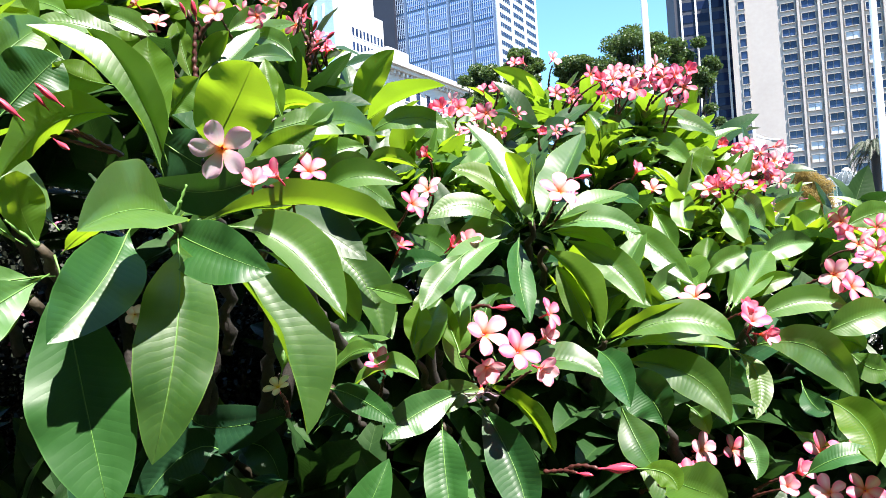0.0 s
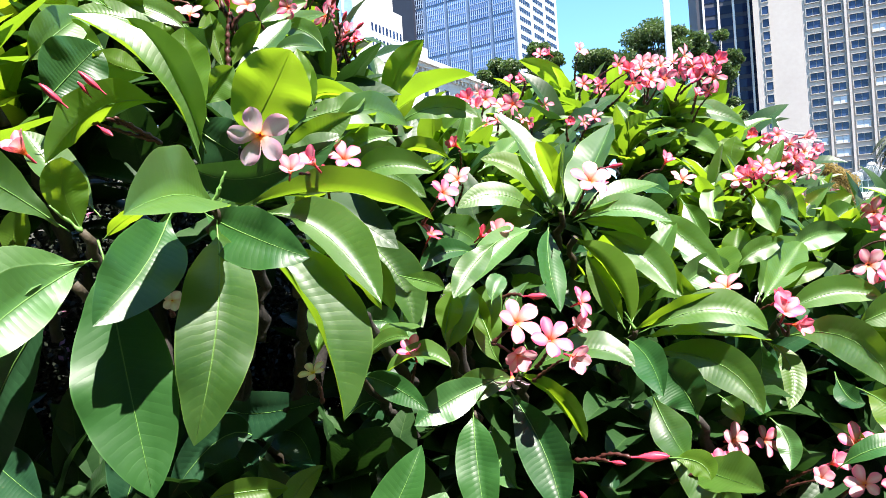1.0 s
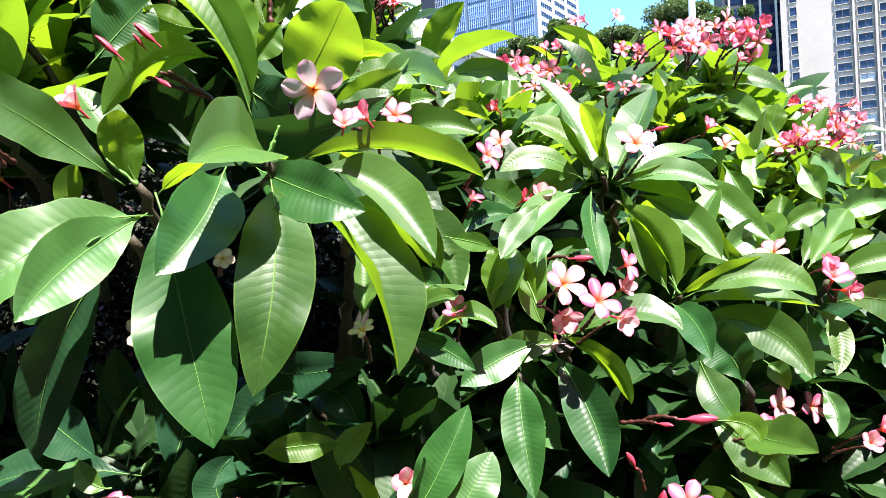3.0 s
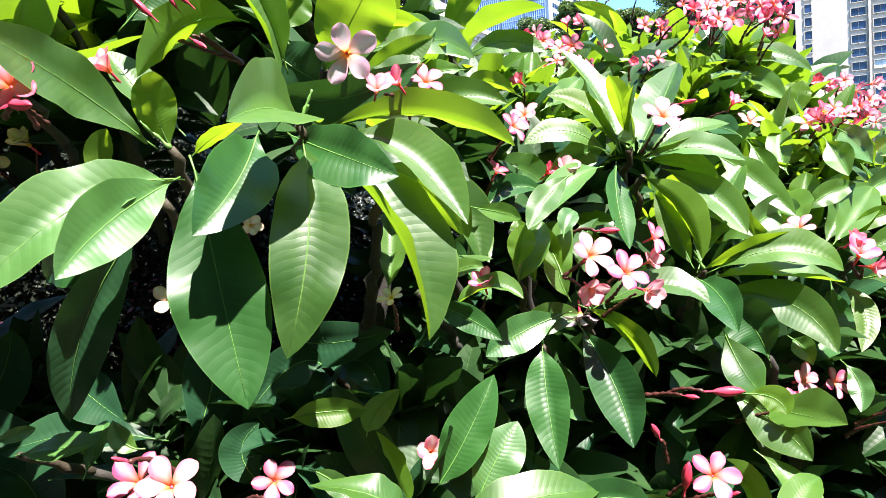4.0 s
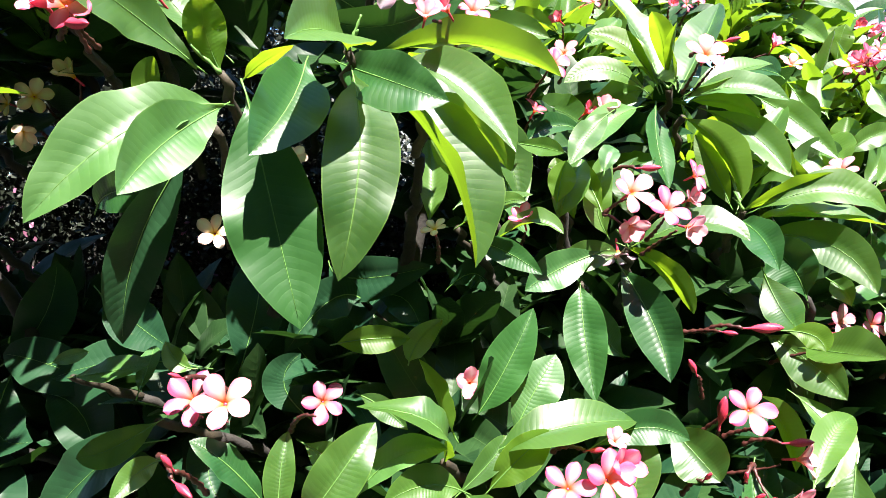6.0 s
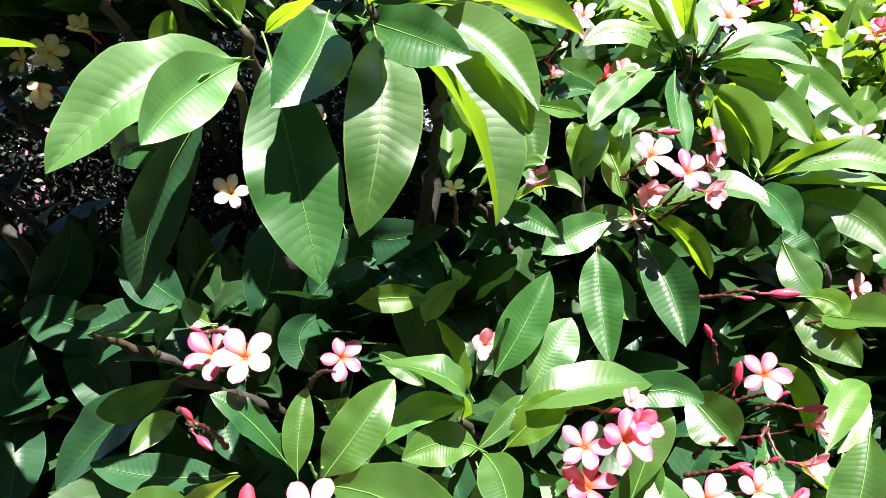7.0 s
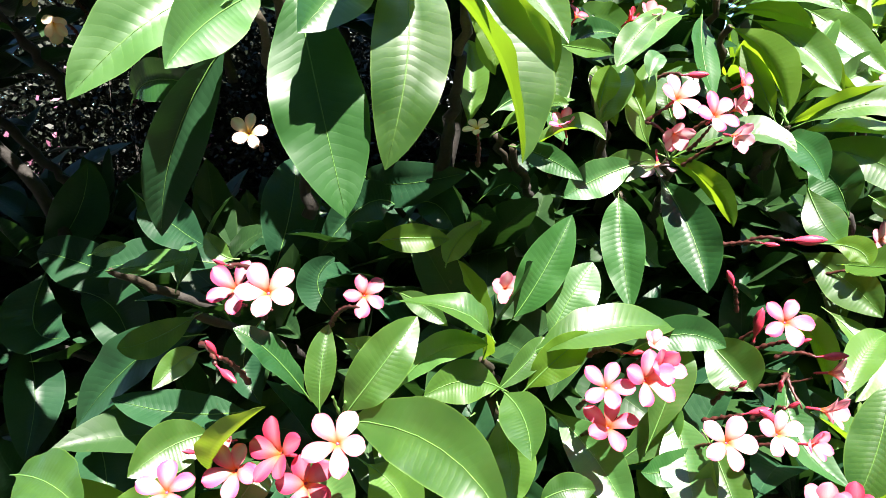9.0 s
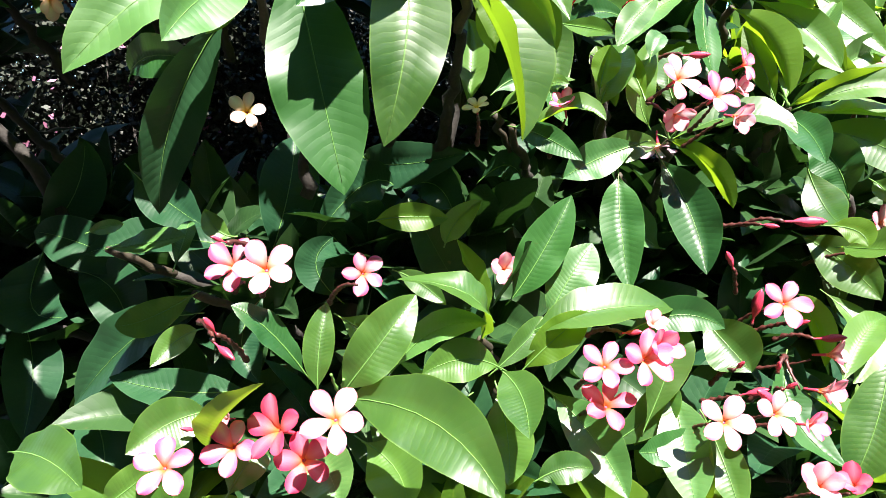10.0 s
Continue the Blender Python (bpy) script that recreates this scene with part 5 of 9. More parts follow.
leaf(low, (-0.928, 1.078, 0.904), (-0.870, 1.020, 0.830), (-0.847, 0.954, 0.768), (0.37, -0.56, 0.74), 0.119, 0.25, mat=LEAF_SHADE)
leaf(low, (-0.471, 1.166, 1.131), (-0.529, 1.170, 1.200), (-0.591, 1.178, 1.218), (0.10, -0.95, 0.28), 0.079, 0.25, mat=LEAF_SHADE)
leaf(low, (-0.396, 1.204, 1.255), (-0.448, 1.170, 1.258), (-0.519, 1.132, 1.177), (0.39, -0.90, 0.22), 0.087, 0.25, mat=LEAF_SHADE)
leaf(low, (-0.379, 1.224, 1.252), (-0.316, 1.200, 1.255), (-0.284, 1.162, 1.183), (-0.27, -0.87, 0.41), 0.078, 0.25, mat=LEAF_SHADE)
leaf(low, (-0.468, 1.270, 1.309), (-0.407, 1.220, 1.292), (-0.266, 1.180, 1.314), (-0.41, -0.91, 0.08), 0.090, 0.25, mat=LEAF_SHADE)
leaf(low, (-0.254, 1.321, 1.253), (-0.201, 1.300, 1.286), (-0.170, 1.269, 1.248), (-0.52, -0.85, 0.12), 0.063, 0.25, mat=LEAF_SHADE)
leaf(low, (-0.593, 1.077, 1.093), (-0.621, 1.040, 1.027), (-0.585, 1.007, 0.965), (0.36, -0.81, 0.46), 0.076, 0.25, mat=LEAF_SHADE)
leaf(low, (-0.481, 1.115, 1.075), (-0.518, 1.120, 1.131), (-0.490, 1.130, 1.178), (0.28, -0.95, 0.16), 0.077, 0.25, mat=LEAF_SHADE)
leaf(low, (-0.540, 0.838, 1.231), (-0.563, 0.840, 1.239), (-0.583, 0.853, 1.264), (0.07, -0.88, 0.48), 0.031, 0.33)
leaf(low, (-0.663, 0.917, 1.171), (-0.663, 0.950, 1.205), (-0.673, 0.996, 1.226), (0.11, -0.56, 0.82), 0.034, 0.2, mat=LEAF_PALE)
leaf(low, (-0.791, 0.969, 1.186), (-0.716, 0.950, 1.202), (-0.649, 0.932, 1.214), (-0.30, -0.60, 0.74), 0.051, 0.2, mat=LEAF_PALE)
leaf(low, (-0.791, 0.925, 1.219), (-0.773, 0.940, 1.225), (-0.760, 0.967, 1.225), (0.77, -0.61, 0.20), 0.023, 0.2, mat=LEAF_PALE)
leaf(low, (-0.350, 0.922, 1.170), (-0.310, 0.900, 1.160), (-0.276, 0.876, 1.136), (-0.30, -0.82, 0.48), 0.033, 0.36)
leaf(right, (0.640, 1.613, 1.403), (0.713, 1.660, 1.474), (0.807, 1.713, 1.524), (0.12, -0.84, 0.53), 0.095, 0.29)
leaf(right, (0.633, 1.643, 1.427), (0.639, 1.680, 1.492), (0.640, 1.714, 1.562), (-0.37, -0.82, 0.45), 0.066, 0.31)
leaf(right, (0.602, 1.418, 1.384), (0.698, 1.400, 1.427), (0.785, 1.383, 1.407), (-0.23, -0.84, 0.49), 0.068, 0.32)
leaf(right, (0.587, 1.365, 1.350), (0.657, 1.280, 1.345), (0.681, 1.190, 1.275), (-0.75, -0.55, 0.35), 0.086, 0.16)
leaf(right, (0.704, 1.336, 1.367), (0.766, 1.320, 1.396), (0.839, 1.343, 1.404), (-0.03, -0.96, 0.27), 0.074, 0.21)
leaf(right, (0.694, 1.360, 1.348), (0.743, 1.340, 1.357), (0.786, 1.340, 1.333), (-0.20, -0.98, 0.08), 0.054, 0.36, mat=LEAF_YOUNG_BACKLIT)
leaf(right, (0.647, 1.225, 1.269), (0.669, 1.160, 1.237), (0.643, 1.089, 1.194), (-0.61, -0.36, 0.70), 0.077, 0.42, mat=LEAF_YOUNG_BACKLIT)
leaf(right, (0.561, 1.148, 1.167), (0.607, 1.120, 1.205), (0.671, 1.123, 1.200), (-0.35, -0.55, 0.76), 0.045, 0.19, mat=LEAF_DARK)
leaf(right, (0.760, 1.800, 1.534), (0.749, 1.800, 1.592), (0.753, 1.800, 1.647), (0.38, 0.92, 0.02), 0.081, 0.21, mat=LEAF_YOUNG_BACKLIT)
leaf(right, (0.953, 1.980, 1.548), (1.010, 2.000, 1.609), (1.077, 2.000, 1.645), (-0.08, -0.95, 0.30), 0.082, 0.27, mat=LEAF_YOUNG_BACKLIT)
leaf(right, (0.847, 1.795, 1.578), (0.789, 1.760, 1.633), (0.734, 1.760, 1.683), (-0.08, -0.91, -0.40), 0.071, 0.18)
leaf(right, (0.815, 1.746, 1.529), (0.893, 1.750, 1.573), (0.944, 1.758, 1.603), (-0.05, -0.97, 0.25), 0.072, 0.33)
leaf(right, (0.915, 1.598, 1.569), (0.965, 1.600, 1.591), (1.039, 1.604, 1.600), (0.01, -0.99, 0.13), 0.066, 0.12)
leaf(right, (0.708, 1.585, 1.495), (0.762, 1.600, 1.530), (0.852, 1.623, 1.538), (0.18, -0.96, 0.23), 0.068, 0.32, mat=LEAF_PALE)
leaf(right, (0.492, 1.601, 1.509), (0.526, 1.500, 1.495), (0.489, 1.372, 1.456), (-0.44, -0.20, 0.88), 0.085, 0.19)
leaf(right, (0.401, 1.436, 1.430), (0.466, 1.450, 1.477), (0.532, 1.473, 1.466), (0.21, -0.95, 0.21), 0.075, 0.31, mat=LEAF_PALE)
leaf(right, (0.628, 1.500, 1.423), (0.685, 1.500, 1.455), (0.740, 1.500, 1.470), (-0.09, -0.97, 0.21), 0.045, 0.40, mat=LEAF_YOUNG_BACKLIT)
leaf(right, (0.372, 1.245, 1.231), (0.348, 1.250, 1.291), (0.304, 1.260, 1.332), (-0.16, -0.99, 0.04), 0.095, 0.17, mat=LEAF_DARK)
leaf(right, (0.286, 1.205, 1.284), (0.301, 1.170, 1.226), (0.310, 1.110, 1.206), (-0.39, -0.64, 0.66), 0.070, 0.13)
leaf(right, (0.555, 1.408, 1.338), (0.538, 1.380, 1.254), (0.473, 1.335, 1.203), (-0.18, -0.81, 0.55), 0.096, 0.15, mat=LEAF_DARK)
leaf(right, (0.668, 1.353, 1.273), (0.660, 1.300, 1.241), (0.677, 1.275, 1.235), (-0.66, -0.38, 0.64), 0.048, 0.17, mat=LEAF_DARK)
leaf(right, (0.622, 1.314, 1.199), (0.645, 1.280, 1.185), (0.653, 1.239, 1.185), (-0.68, -0.40, 0.62), 0.029, 0.40)
leaf(right, (0.360, 1.224, 1.150), (0.373, 1.120, 1.172), (0.367, 0.968, 1.197), (-0.65, 0.12, 0.75), 0.089, 0.23)
leaf(right, (0.286, 1.120, 1.204), (0.324, 1.100, 1.199), (0.333, 1.080, 1.179), (-0.46, -0.80, 0.40), 0.048, 0.18, mat=LEAF_YOUNG_BACKLIT)
leaf(right, (0.525, 1.305, 1.207), (0.542, 1.280, 1.171), (0.526, 1.251, 1.131), (-0.40, -0.75, 0.52), 0.046, 0.21, mat=LEAF_PALE)
leaf(right, (0.710, 1.206, 1.276), (0.730, 1.200, 1.219), (0.687, 1.138, 1.173), (-0.47, -0.68, 0.56), 0.081, 0.14)
leaf(right, (0.787, 1.402, 1.323), (0.816, 1.380, 1.291), (0.852, 1.377, 1.289), (-0.33, -0.94, 0.07), 0.065, 0.09)
leaf(right, (0.434, 1.303, 1.255), (0.445, 1.280, 1.239), (0.446, 1.245, 1.217), (-0.51, -0.55, 0.66), 0.044, 0.40)
leaf(right, (0.445, 1.366, 1.415), (0.395, 1.450, 1.458), (0.381, 1.546, 1.405), (-0.89, -0.30, 0.35), 0.076, 0.09)
leaf(right, (0.579, 1.600, 1.462), (0.601, 1.620, 1.515), (0.617, 1.640, 1.566), (-0.29, -0.85, 0.43), 0.071, 0.41, mat=LEAF_YOUNG_BACKLIT)
leaf(right, (0.586, 1.454, 1.416), (0.658, 1.520, 1.470), (0.735, 1.592, 1.525), (0.14, -0.70, 0.70), 0.080, 0.40)
leaf(right, (0.488, 1.625, 1.636), (0.503, 1.580, 1.581), (0.501, 1.530, 1.528), (-0.54, -0.66, 0.52), 0.063, 0.29)
leaf(right, (0.715, 1.900, 1.736), (0.715, 1.920, 1.775), (0.733, 1.940, 1.816), (-0.34, -0.81, 0.48), 0.071, 0.30, mat=LEAF_YOUNG_BACKLIT)
leaf(right, (0.644, 1.604, 1.632), (0.654, 1.570, 1.591), (0.650, 1.522, 1.548), (-0.62, -0.58, 0.53), 0.065, 0.40)
leaf(right, (0.693, 1.648, 1.659), (0.698, 1.580, 1.626), (0.679, 1.486, 1.571), (-0.74, -0.27, 0.61), 0.066, 0.38, mat=LEAF_PALE)
leaf(right, (0.579, 1.654, 1.569), (0.584, 1.700, 1.620), (0.610, 1.751, 1.684), (-0.34, -0.68, 0.66), 0.065, 0.42)
leaf(right, (0.563, 1.523, 1.480), (0.601, 1.520, 1.513), (0.675, 1.542, 1.532), (0.05, -0.97, 0.23), 0.054, 0.34)
leaf(right, (0.478, 1.468, 1.477), (0.474, 1.500, 1.512), (0.460, 1.560, 1.560), (-0.60, -0.60, 0.53), 0.054, 0.38, mat=LEAF_DARK)
leaf(right, (0.430, 1.515, 1.643), (0.419, 1.580, 1.672), (0.404, 1.688, 1.683), (-0.63, -0.27, 0.73), 0.062, 0.36, mat=LEAF_DARK)
leaf(rear, (-0.164, 1.570, 1.864), (-0.137, 1.530, 1.943), (-0.074, 1.500, 2.007), (0.02, 0.90, 0.43), 0.071, 0.09, mat=LEAF_YOUNG_BACKLIT)
leaf(rear, (-0.154, 1.560, 1.867), (-0.070, 1.450, 1.886), (0.027, 1.380, 1.893), (-0.02, 0.13, 0.99), 0.088, 0.32)
leaf(rear, (-0.136, 1.449, 1.820), (-0.052, 1.430, 1.849), (0.030, 1.421, 1.818), (-0.15, -0.92, 0.37), 0.062, 0.08)
leaf(rear, (-0.163, 1.498, 1.850), (-0.197, 1.500, 1.897), (-0.249, 1.531, 1.953), (0.11, -0.92, 0.38), 0.048, 0.11)
leaf(rear, (-0.176, 1.575, 1.871), (-0.204, 1.600, 1.940), (-0.218, 1.630, 1.990), (-0.09, -0.91, 0.40), 0.048, 0.23)
leaf(rear, (-0.238, 1.216, 1.775), (-0.174, 1.260, 1.815), (-0.112, 1.367, 1.802), (0.71, -0.64, 0.28), 0.073, 0.21)
leaf(rear, (-0.217, 1.238, 1.664), (-0.148, 1.200, 1.699), (-0.059, 1.203, 1.686), (-0.25, -0.90, 0.35), 0.061, 0.35)
leaf(rear, (-0.224, 1.302, 1.708), (-0.183, 1.320, 1.739), (-0.133, 1.378, 1.756), (0.62, -0.78, 0.07), 0.052, 0.26)
leaf(rear, (-0.029, 1.400, 1.732), (-0.090, 1.380, 1.760), (-0.136, 1.360, 1.741), (-0.18, 0.63, 0.76), 0.043, 0.14, mat=LEAF_YOUNG_BACKLIT)
leaf(rear, (-0.314, 1.320, 1.833), (-0.256, 1.300, 1.862), (-0.180, 1.280, 1.824), (0.20, 0.46, 0.87), 0.054, 0.27, mat=LEAF_YOUNG_BACKLIT)
leaf(rear, (-0.268, 1.250, 1.821), (-0.282, 1.250, 1.872), (-0.293, 1.250, 1.930), (0.15, -0.99, 0.04), 0.044, 0.35, mat=LEAF_YOUNG_BACKLIT)
leaf(rear, (-0.506, 1.500, 1.972), (-0.528, 1.500, 2.034), (-0.541, 1.500, 2.095), (0.23, -0.97, 0.07), 0.056, 0.39, mat=LEAF_YOUNG_BACKLIT)
leaf(rear, (-0.487, 1.494, 1.963), (-0.468, 1.520, 2.030), (-0.445, 1.562, 2.100), (0.35, -0.88, 0.32), 0.054, 0.09)
leaf(rear, (-0.475, 1.496, 1.999), (-0.389, 1.480, 2.049), (-0.272, 1.459, 2.062), (-0.30, -0.81, 0.50), 0.075, 0.11)
leaf(rear, (-0.545, 1.435, 2.036), (-0.594, 1.420, 2.072), (-0.653, 1.424, 2.100), (0.26, -0.93, 0.28), 0.044, 0.33)
leaf(rear, (-0.411, 1.599, 2.043), (-0.343, 1.600, 2.065), (-0.272, 1.601, 2.045), (0.00, -0.90, 0.45), 0.050, 0.14)
leaf(rear, (-0.686, 1.150, 2.032), (-0.626, 1.100, 1.987), (-0.596, 1.080, 1.958), (-0.32, -0.85, 0.41), 0.075, 0.36, mat=LEAF_YOUNG_BACKLIT)
leaf(rear, (-0.701, 1.300, 2.022), (-0.642, 1.280, 2.046), (-0.570, 1.250, 2.053), (-0.07, 0.40, 0.92), 0.049, 0.29, mat=LEAF_YOUNG_BACKLIT)
leaf(rear, (-0.598, 0.949, 1.846), (-0.567, 0.970, 1.885), (-0.554, 1.029, 1.936), (0.81, -0.58, 0.12), 0.067, 0.35)
leaf(rear, (-0.517, 1.000, 1.869), (-0.551, 1.000, 1.894), (-0.581, 1.000, 1.912), (0.01, -1.00, 0.02), 0.044, 0.17, mat=LEAF_YOUNG_BACKLIT)
leaf(rear, (-0.529, 1.300, 2.006), (-0.556, 1.300, 1.992), (-0.591, 1.300, 2.015), (0.04, 0.96, 0.26), 0.047, 0.18, mat=LEAF_YOUNG_BACKLIT)
leaf(rear, (-0.560, 1.500, 2.109), (-0.523, 1.500, 2.131), (-0.581, 1.500, 2.171), (0.19, -0.98, 0.06), 0.081, 0.38, mat=LEAF_YOUNG_BACKLIT)
leaf(rear, (-0.339, 1.248, 1.795), (-0.228, 1.250, 1.818), (-0.177, 1.255, 1.836), (-0.08, -0.87, 0.48), 0.057, 0.10)
leaf(rear, (-0.132, 1.364, 1.781), (-0.193, 1.330, 1.774), (-0.238, 1.278, 1.732), (0.53, -0.80, 0.26), 0.052, 0.31)
leaf(rear, (-0.100, 1.539, 1.609), (-0.026, 1.500, 1.591), (0.028, 1.390, 1.540), (-0.47, -0.67, 0.57), 0.075, 0.17)
leaf(rear, (-0.195, 1.327, 1.725), (-0.141, 1.300, 1.698), (-0.078, 1.258, 1.649), (-0.30, -0.89, 0.35), 0.053, 0.09)
leaf(rear, (0.032, 1.596, 1.731), (0.089, 1.650, 1.773), (0.135, 1.708, 1.819), (0.21, -0.72, 0.67), 0.060, 0.31)
leaf(rear, (0.568, 2.000, 1.874), (0.484, 1.950, 1.864), (0.402, 1.900, 1.821), (-0.56, 0.67, 0.48), 0.070, 0.13, mat=LEAF_YOUNG_BACKLIT)
leaf(rear, (0.584, 2.028, 1.878), (0.638, 1.950, 1.829), (0.666, 1.856, 1.761), (-0.46, -0.64, 0.62), 0.077, 0.40)
leaf(rear, (0.591, 2.001, 1.889), (0.674, 1.950, 1.899), (0.776, 1.948, 1.845), (-0.13, -0.86, 0.49), 0.074, 0.22)
leaf(rear, (0.562, 2.000, 1.900), (0.645, 2.050, 1.944), (0.732, 2.100, 1.963), (-0.56, 0.78, 0.27), 0.071, 0.33, mat=LEAF_YOUNG_BACKLIT)
leaf(rear, (0.706, 1.900, 1.719), (0.715, 1.900, 1.770), (0.728, 1.900, 1.815), (-0.31, -0.95, 0.07), 0.065, 0.11, mat=LEAF_YOUNG_BACKLIT)
leaf(rear, (0.356, 2.300, 2.022), (0.306, 2.300, 2.108), (0.203, 2.300, 2.167), (0.43, 0.78, 0.46), 0.075, 0.15, mat=LEAF_YOUNG_BACKLIT)
leaf(rear, (-0.434, 1.280, 1.908), (-0.449, 1.280, 1.961), (-0.456, 1.280, 2.017), (0.26, -0.96, 0.05), 0.041, 0.34, mat=LEAF_YOUNG_BACKLIT)
leaf(rear, (-0.424, 1.290, 1.914), (-0.399, 1.290, 1.961), (-0.365, 1.290, 1.997), (-0.32, 0.92, 0.23), 0.043, 0.30, mat=LEAF_YOUNG_BACKLIT)
leaf(rear, (-0.417, 1.285, 1.908), (-0.362, 1.320, 1.961), (-0.329, 1.370, 2.026), (0.01, -0.82, 0.58), 0.059, 0.23)
leaf(rear, (-0.348, 1.272, 1.931), (-0.302, 1.300, 1.951), (-0.263, 1.353, 1.955), (0.60, -0.73, 0.33), 0.042, 0.25)
leaf(rear, (-0.278, 1.220, 1.825), (-0.283, 1.230, 1.878), (-0.291, 1.240, 1.925), (0.18, -0.96, 0.22), 0.037, 0.26, mat=LEAF_YOUNG_BACKLIT)
leaf(rear, (-0.517, 1.218, 1.953), (-0.584, 1.200, 1.994), (-0.661, 1.184, 1.996), (0.33, -0.80, 0.49), 0.055, 0.09)
leaf(rear, (-0.500, 1.277, 1.986), (-0.546, 1.270, 2.022), (-0.614, 1.265, 2.043), (0.23, -0.94, 0.25), 0.044, 0.28)
leaf(rear, (-0.563, 1.113, 1.974), (-0.630, 1.140, 2.008), (-0.712, 1.176, 2.031), (-0.15, -0.83, 0.54), 0.059, 0.33)
leaf(rear, (-0.392, 1.366, 2.018), (-0.355, 1.400, 2.058), (-0.307, 1.442, 2.084), (0.59, -0.79, 0.16), 0.046, 0.42)
leaf(rear, (-0.272, 1.412, 1.974), (-0.319, 1.430, 2.023), (-0.384, 1.458, 2.033), (-0.20, -0.92, 0.33), 0.049, 0.21)
leaf(rear, (-0.628, 1.120, 1.922), (-0.656, 1.140, 1.962), (-0.675, 1.160, 2.007), (0.21, -0.84, 0.51), 0.044, 0.31, mat=LEAF_YOUNG_BACKLIT)
leaf(rear, (-0.309, 1.351, 1.871), (-0.240, 1.330, 1.862), (-0.173, 1.298, 1.835), (-0.11, -0.74, 0.67), 0.052, 0.28)
leaf(rear, (-0.242, 1.451, 1.837), (-0.179, 1.420, 1.844), (-0.123, 1.399, 1.808), (-0.25, -0.84, 0.48), 0.049, 0.15)

# branch tips that carry these leaves
twig(near, (-0.316, 0.970, 1.709))
stalk(near, (-0.316, 0.970, 1.709), (-0.318, 0.956, 1.743), 0.0026, 0.0014, 0.002, "leaf_stub", RIB)
stalk(near, (-0.316, 0.970, 1.709), (-0.309, 0.968, 1.750), 0.0026, 0.0014, 0.002, "leaf_stub", RIB)
twig(near, (-0.333, 0.880, 1.623))
stalk(near, (-0.333, 0.880, 1.623), (-0.315, 0.865, 1.645), 0.0026, 0.0014, 0.002, "leaf_stub", RIB)
stalk(near, (-0.333, 0.880, 1.623), (-0.313, 0.882, 1.666), 0.0026, 0.0014, 0.002, "leaf_stub", RIB)
twig(near, (-0.345, 0.950, 1.620))
twig(near, (-0.489, 0.860, 1.600))
stalk(near, (-0.489, 0.860, 1.600), (-0.510, 0.864, 1.642), 0.0026, 0.0014, 0.002, "leaf_stub", RIB)
stalk(near, (-0.489, 0.860, 1.600), (-0.519, 0.842, 1.634), 0.0026, 0.0014, 0.002, "leaf_stub", RIB)
twig(near, (-0.510, 0.870, 1.537))
twig(near, (-0.249, 0.990, 1.580))
twig(mid, (0.182, 1.420, 1.619))
stalk(mid, (0.182, 1.420, 1.619), (0.157, 1.423, 1.642), 0.0026, 0.0014, 0.002, "leaf_stub", RIB)
stalk(mid, (0.182, 1.420, 1.619), (0.195, 1.402, 1.640), 0.0026, 0.0014, 0.002, "leaf_stub", RIB)
twig(mid, (0.204, 1.400, 1.562))
twig(mid, (0.293, 1.330, 1.383))
stalk(mid, (0.293, 1.330, 1.383), (0.272, 1.320, 1.420), 0.0026, 0.0014, 0.002, "leaf_stub", RIB)
stalk(mid, (0.293, 1.330, 1.383), (0.273, 1.327, 1.408), 0.0026, 0.0014, 0.002, "leaf_stub", RIB)
twig(mid, (0.067, 1.219, 1.330))
stalk(mid, (0.067, 1.219, 1.330), (0.078, 1.204, 1.350), 0.0026, 0.0014, 0.002, "leaf_stub", RIB)
stalk(mid, (0.067, 1.219, 1.330), (0.042, 1.192, 1.366), 0.0026, 0.0014, 0.002, "leaf_stub", RIB)
twig(mid, (-0.194, 1.143, 1.357))
twig(mid, (-0.019, 1.190, 1.275))
twig(mid, (-0.225, 1.197, 1.376))
twig(mid, (-0.055, 1.183, 1.386))
twig(mid, (-0.216, 1.000, 1.552))
twig(mid, (-0.033, 1.300, 1.436))
twig(low, (-0.401, 0.805, 1.033))
stalk(low, (-0.401, 0.805, 1.033), (-0.407, 0.780, 1.075), 0.0026, 0.0014, 0.002, "leaf_stub", RIB)
stalk(low, (-0.401, 0.805, 1.033), (-0.391, 0.776, 1.070), 0.0026, 0.0014, 0.002, "leaf_stub", RIB)
twig(low, (-0.233, 0.896, 1.084))
twig(low, (-0.169, 0.938, 1.079))
twig(low, (0.084, 0.977, 0.950))
twig(low, (-0.643, 0.932, 1.130))
twig(low, (-0.210, 0.906, 1.009))
twig(low, (-0.396, 1.204, 1.255))
twig(low, (-0.791, 0.969, 1.186))
twig(right, (0.640, 1.613, 1.403))
twig(right, (0.602, 1.418, 1.384))
twig(right, (0.704, 1.336, 1.367))
twig(rear, (-0.164, 1.570, 1.864))
twig(rear, (-0.224, 1.302, 1.708))
twig(rear, (-0.314, 1.320, 1.833))
twig(rear, (-0.268, 1.250, 1.821))
twig(rear, (-0.506, 1.500, 1.972))
twig(rear, (-0.529, 1.300, 2.006))
twig(rear, (0.568, 2.000, 1.874))
stalk(rear, (0.568, 2.000, 1.874), (0.575, 1.988, 1.904), 0.0026, 0.0014, 0.002, "leaf_stub", RIB)
stalk(rear, (0.568, 2.000, 1.874), (0.601, 1.985, 1.908), 0.0026, 0.0014, 0.002, "leaf_stub", RIB)
twig(rear, (-0.434, 1.280, 1.908))

# whorls of leaves deeper in and further off
rosette(rear, (0.353, 2.300, 1.979), (0.09, -0.27, 1.00), 15, 0.190, 100, "green")
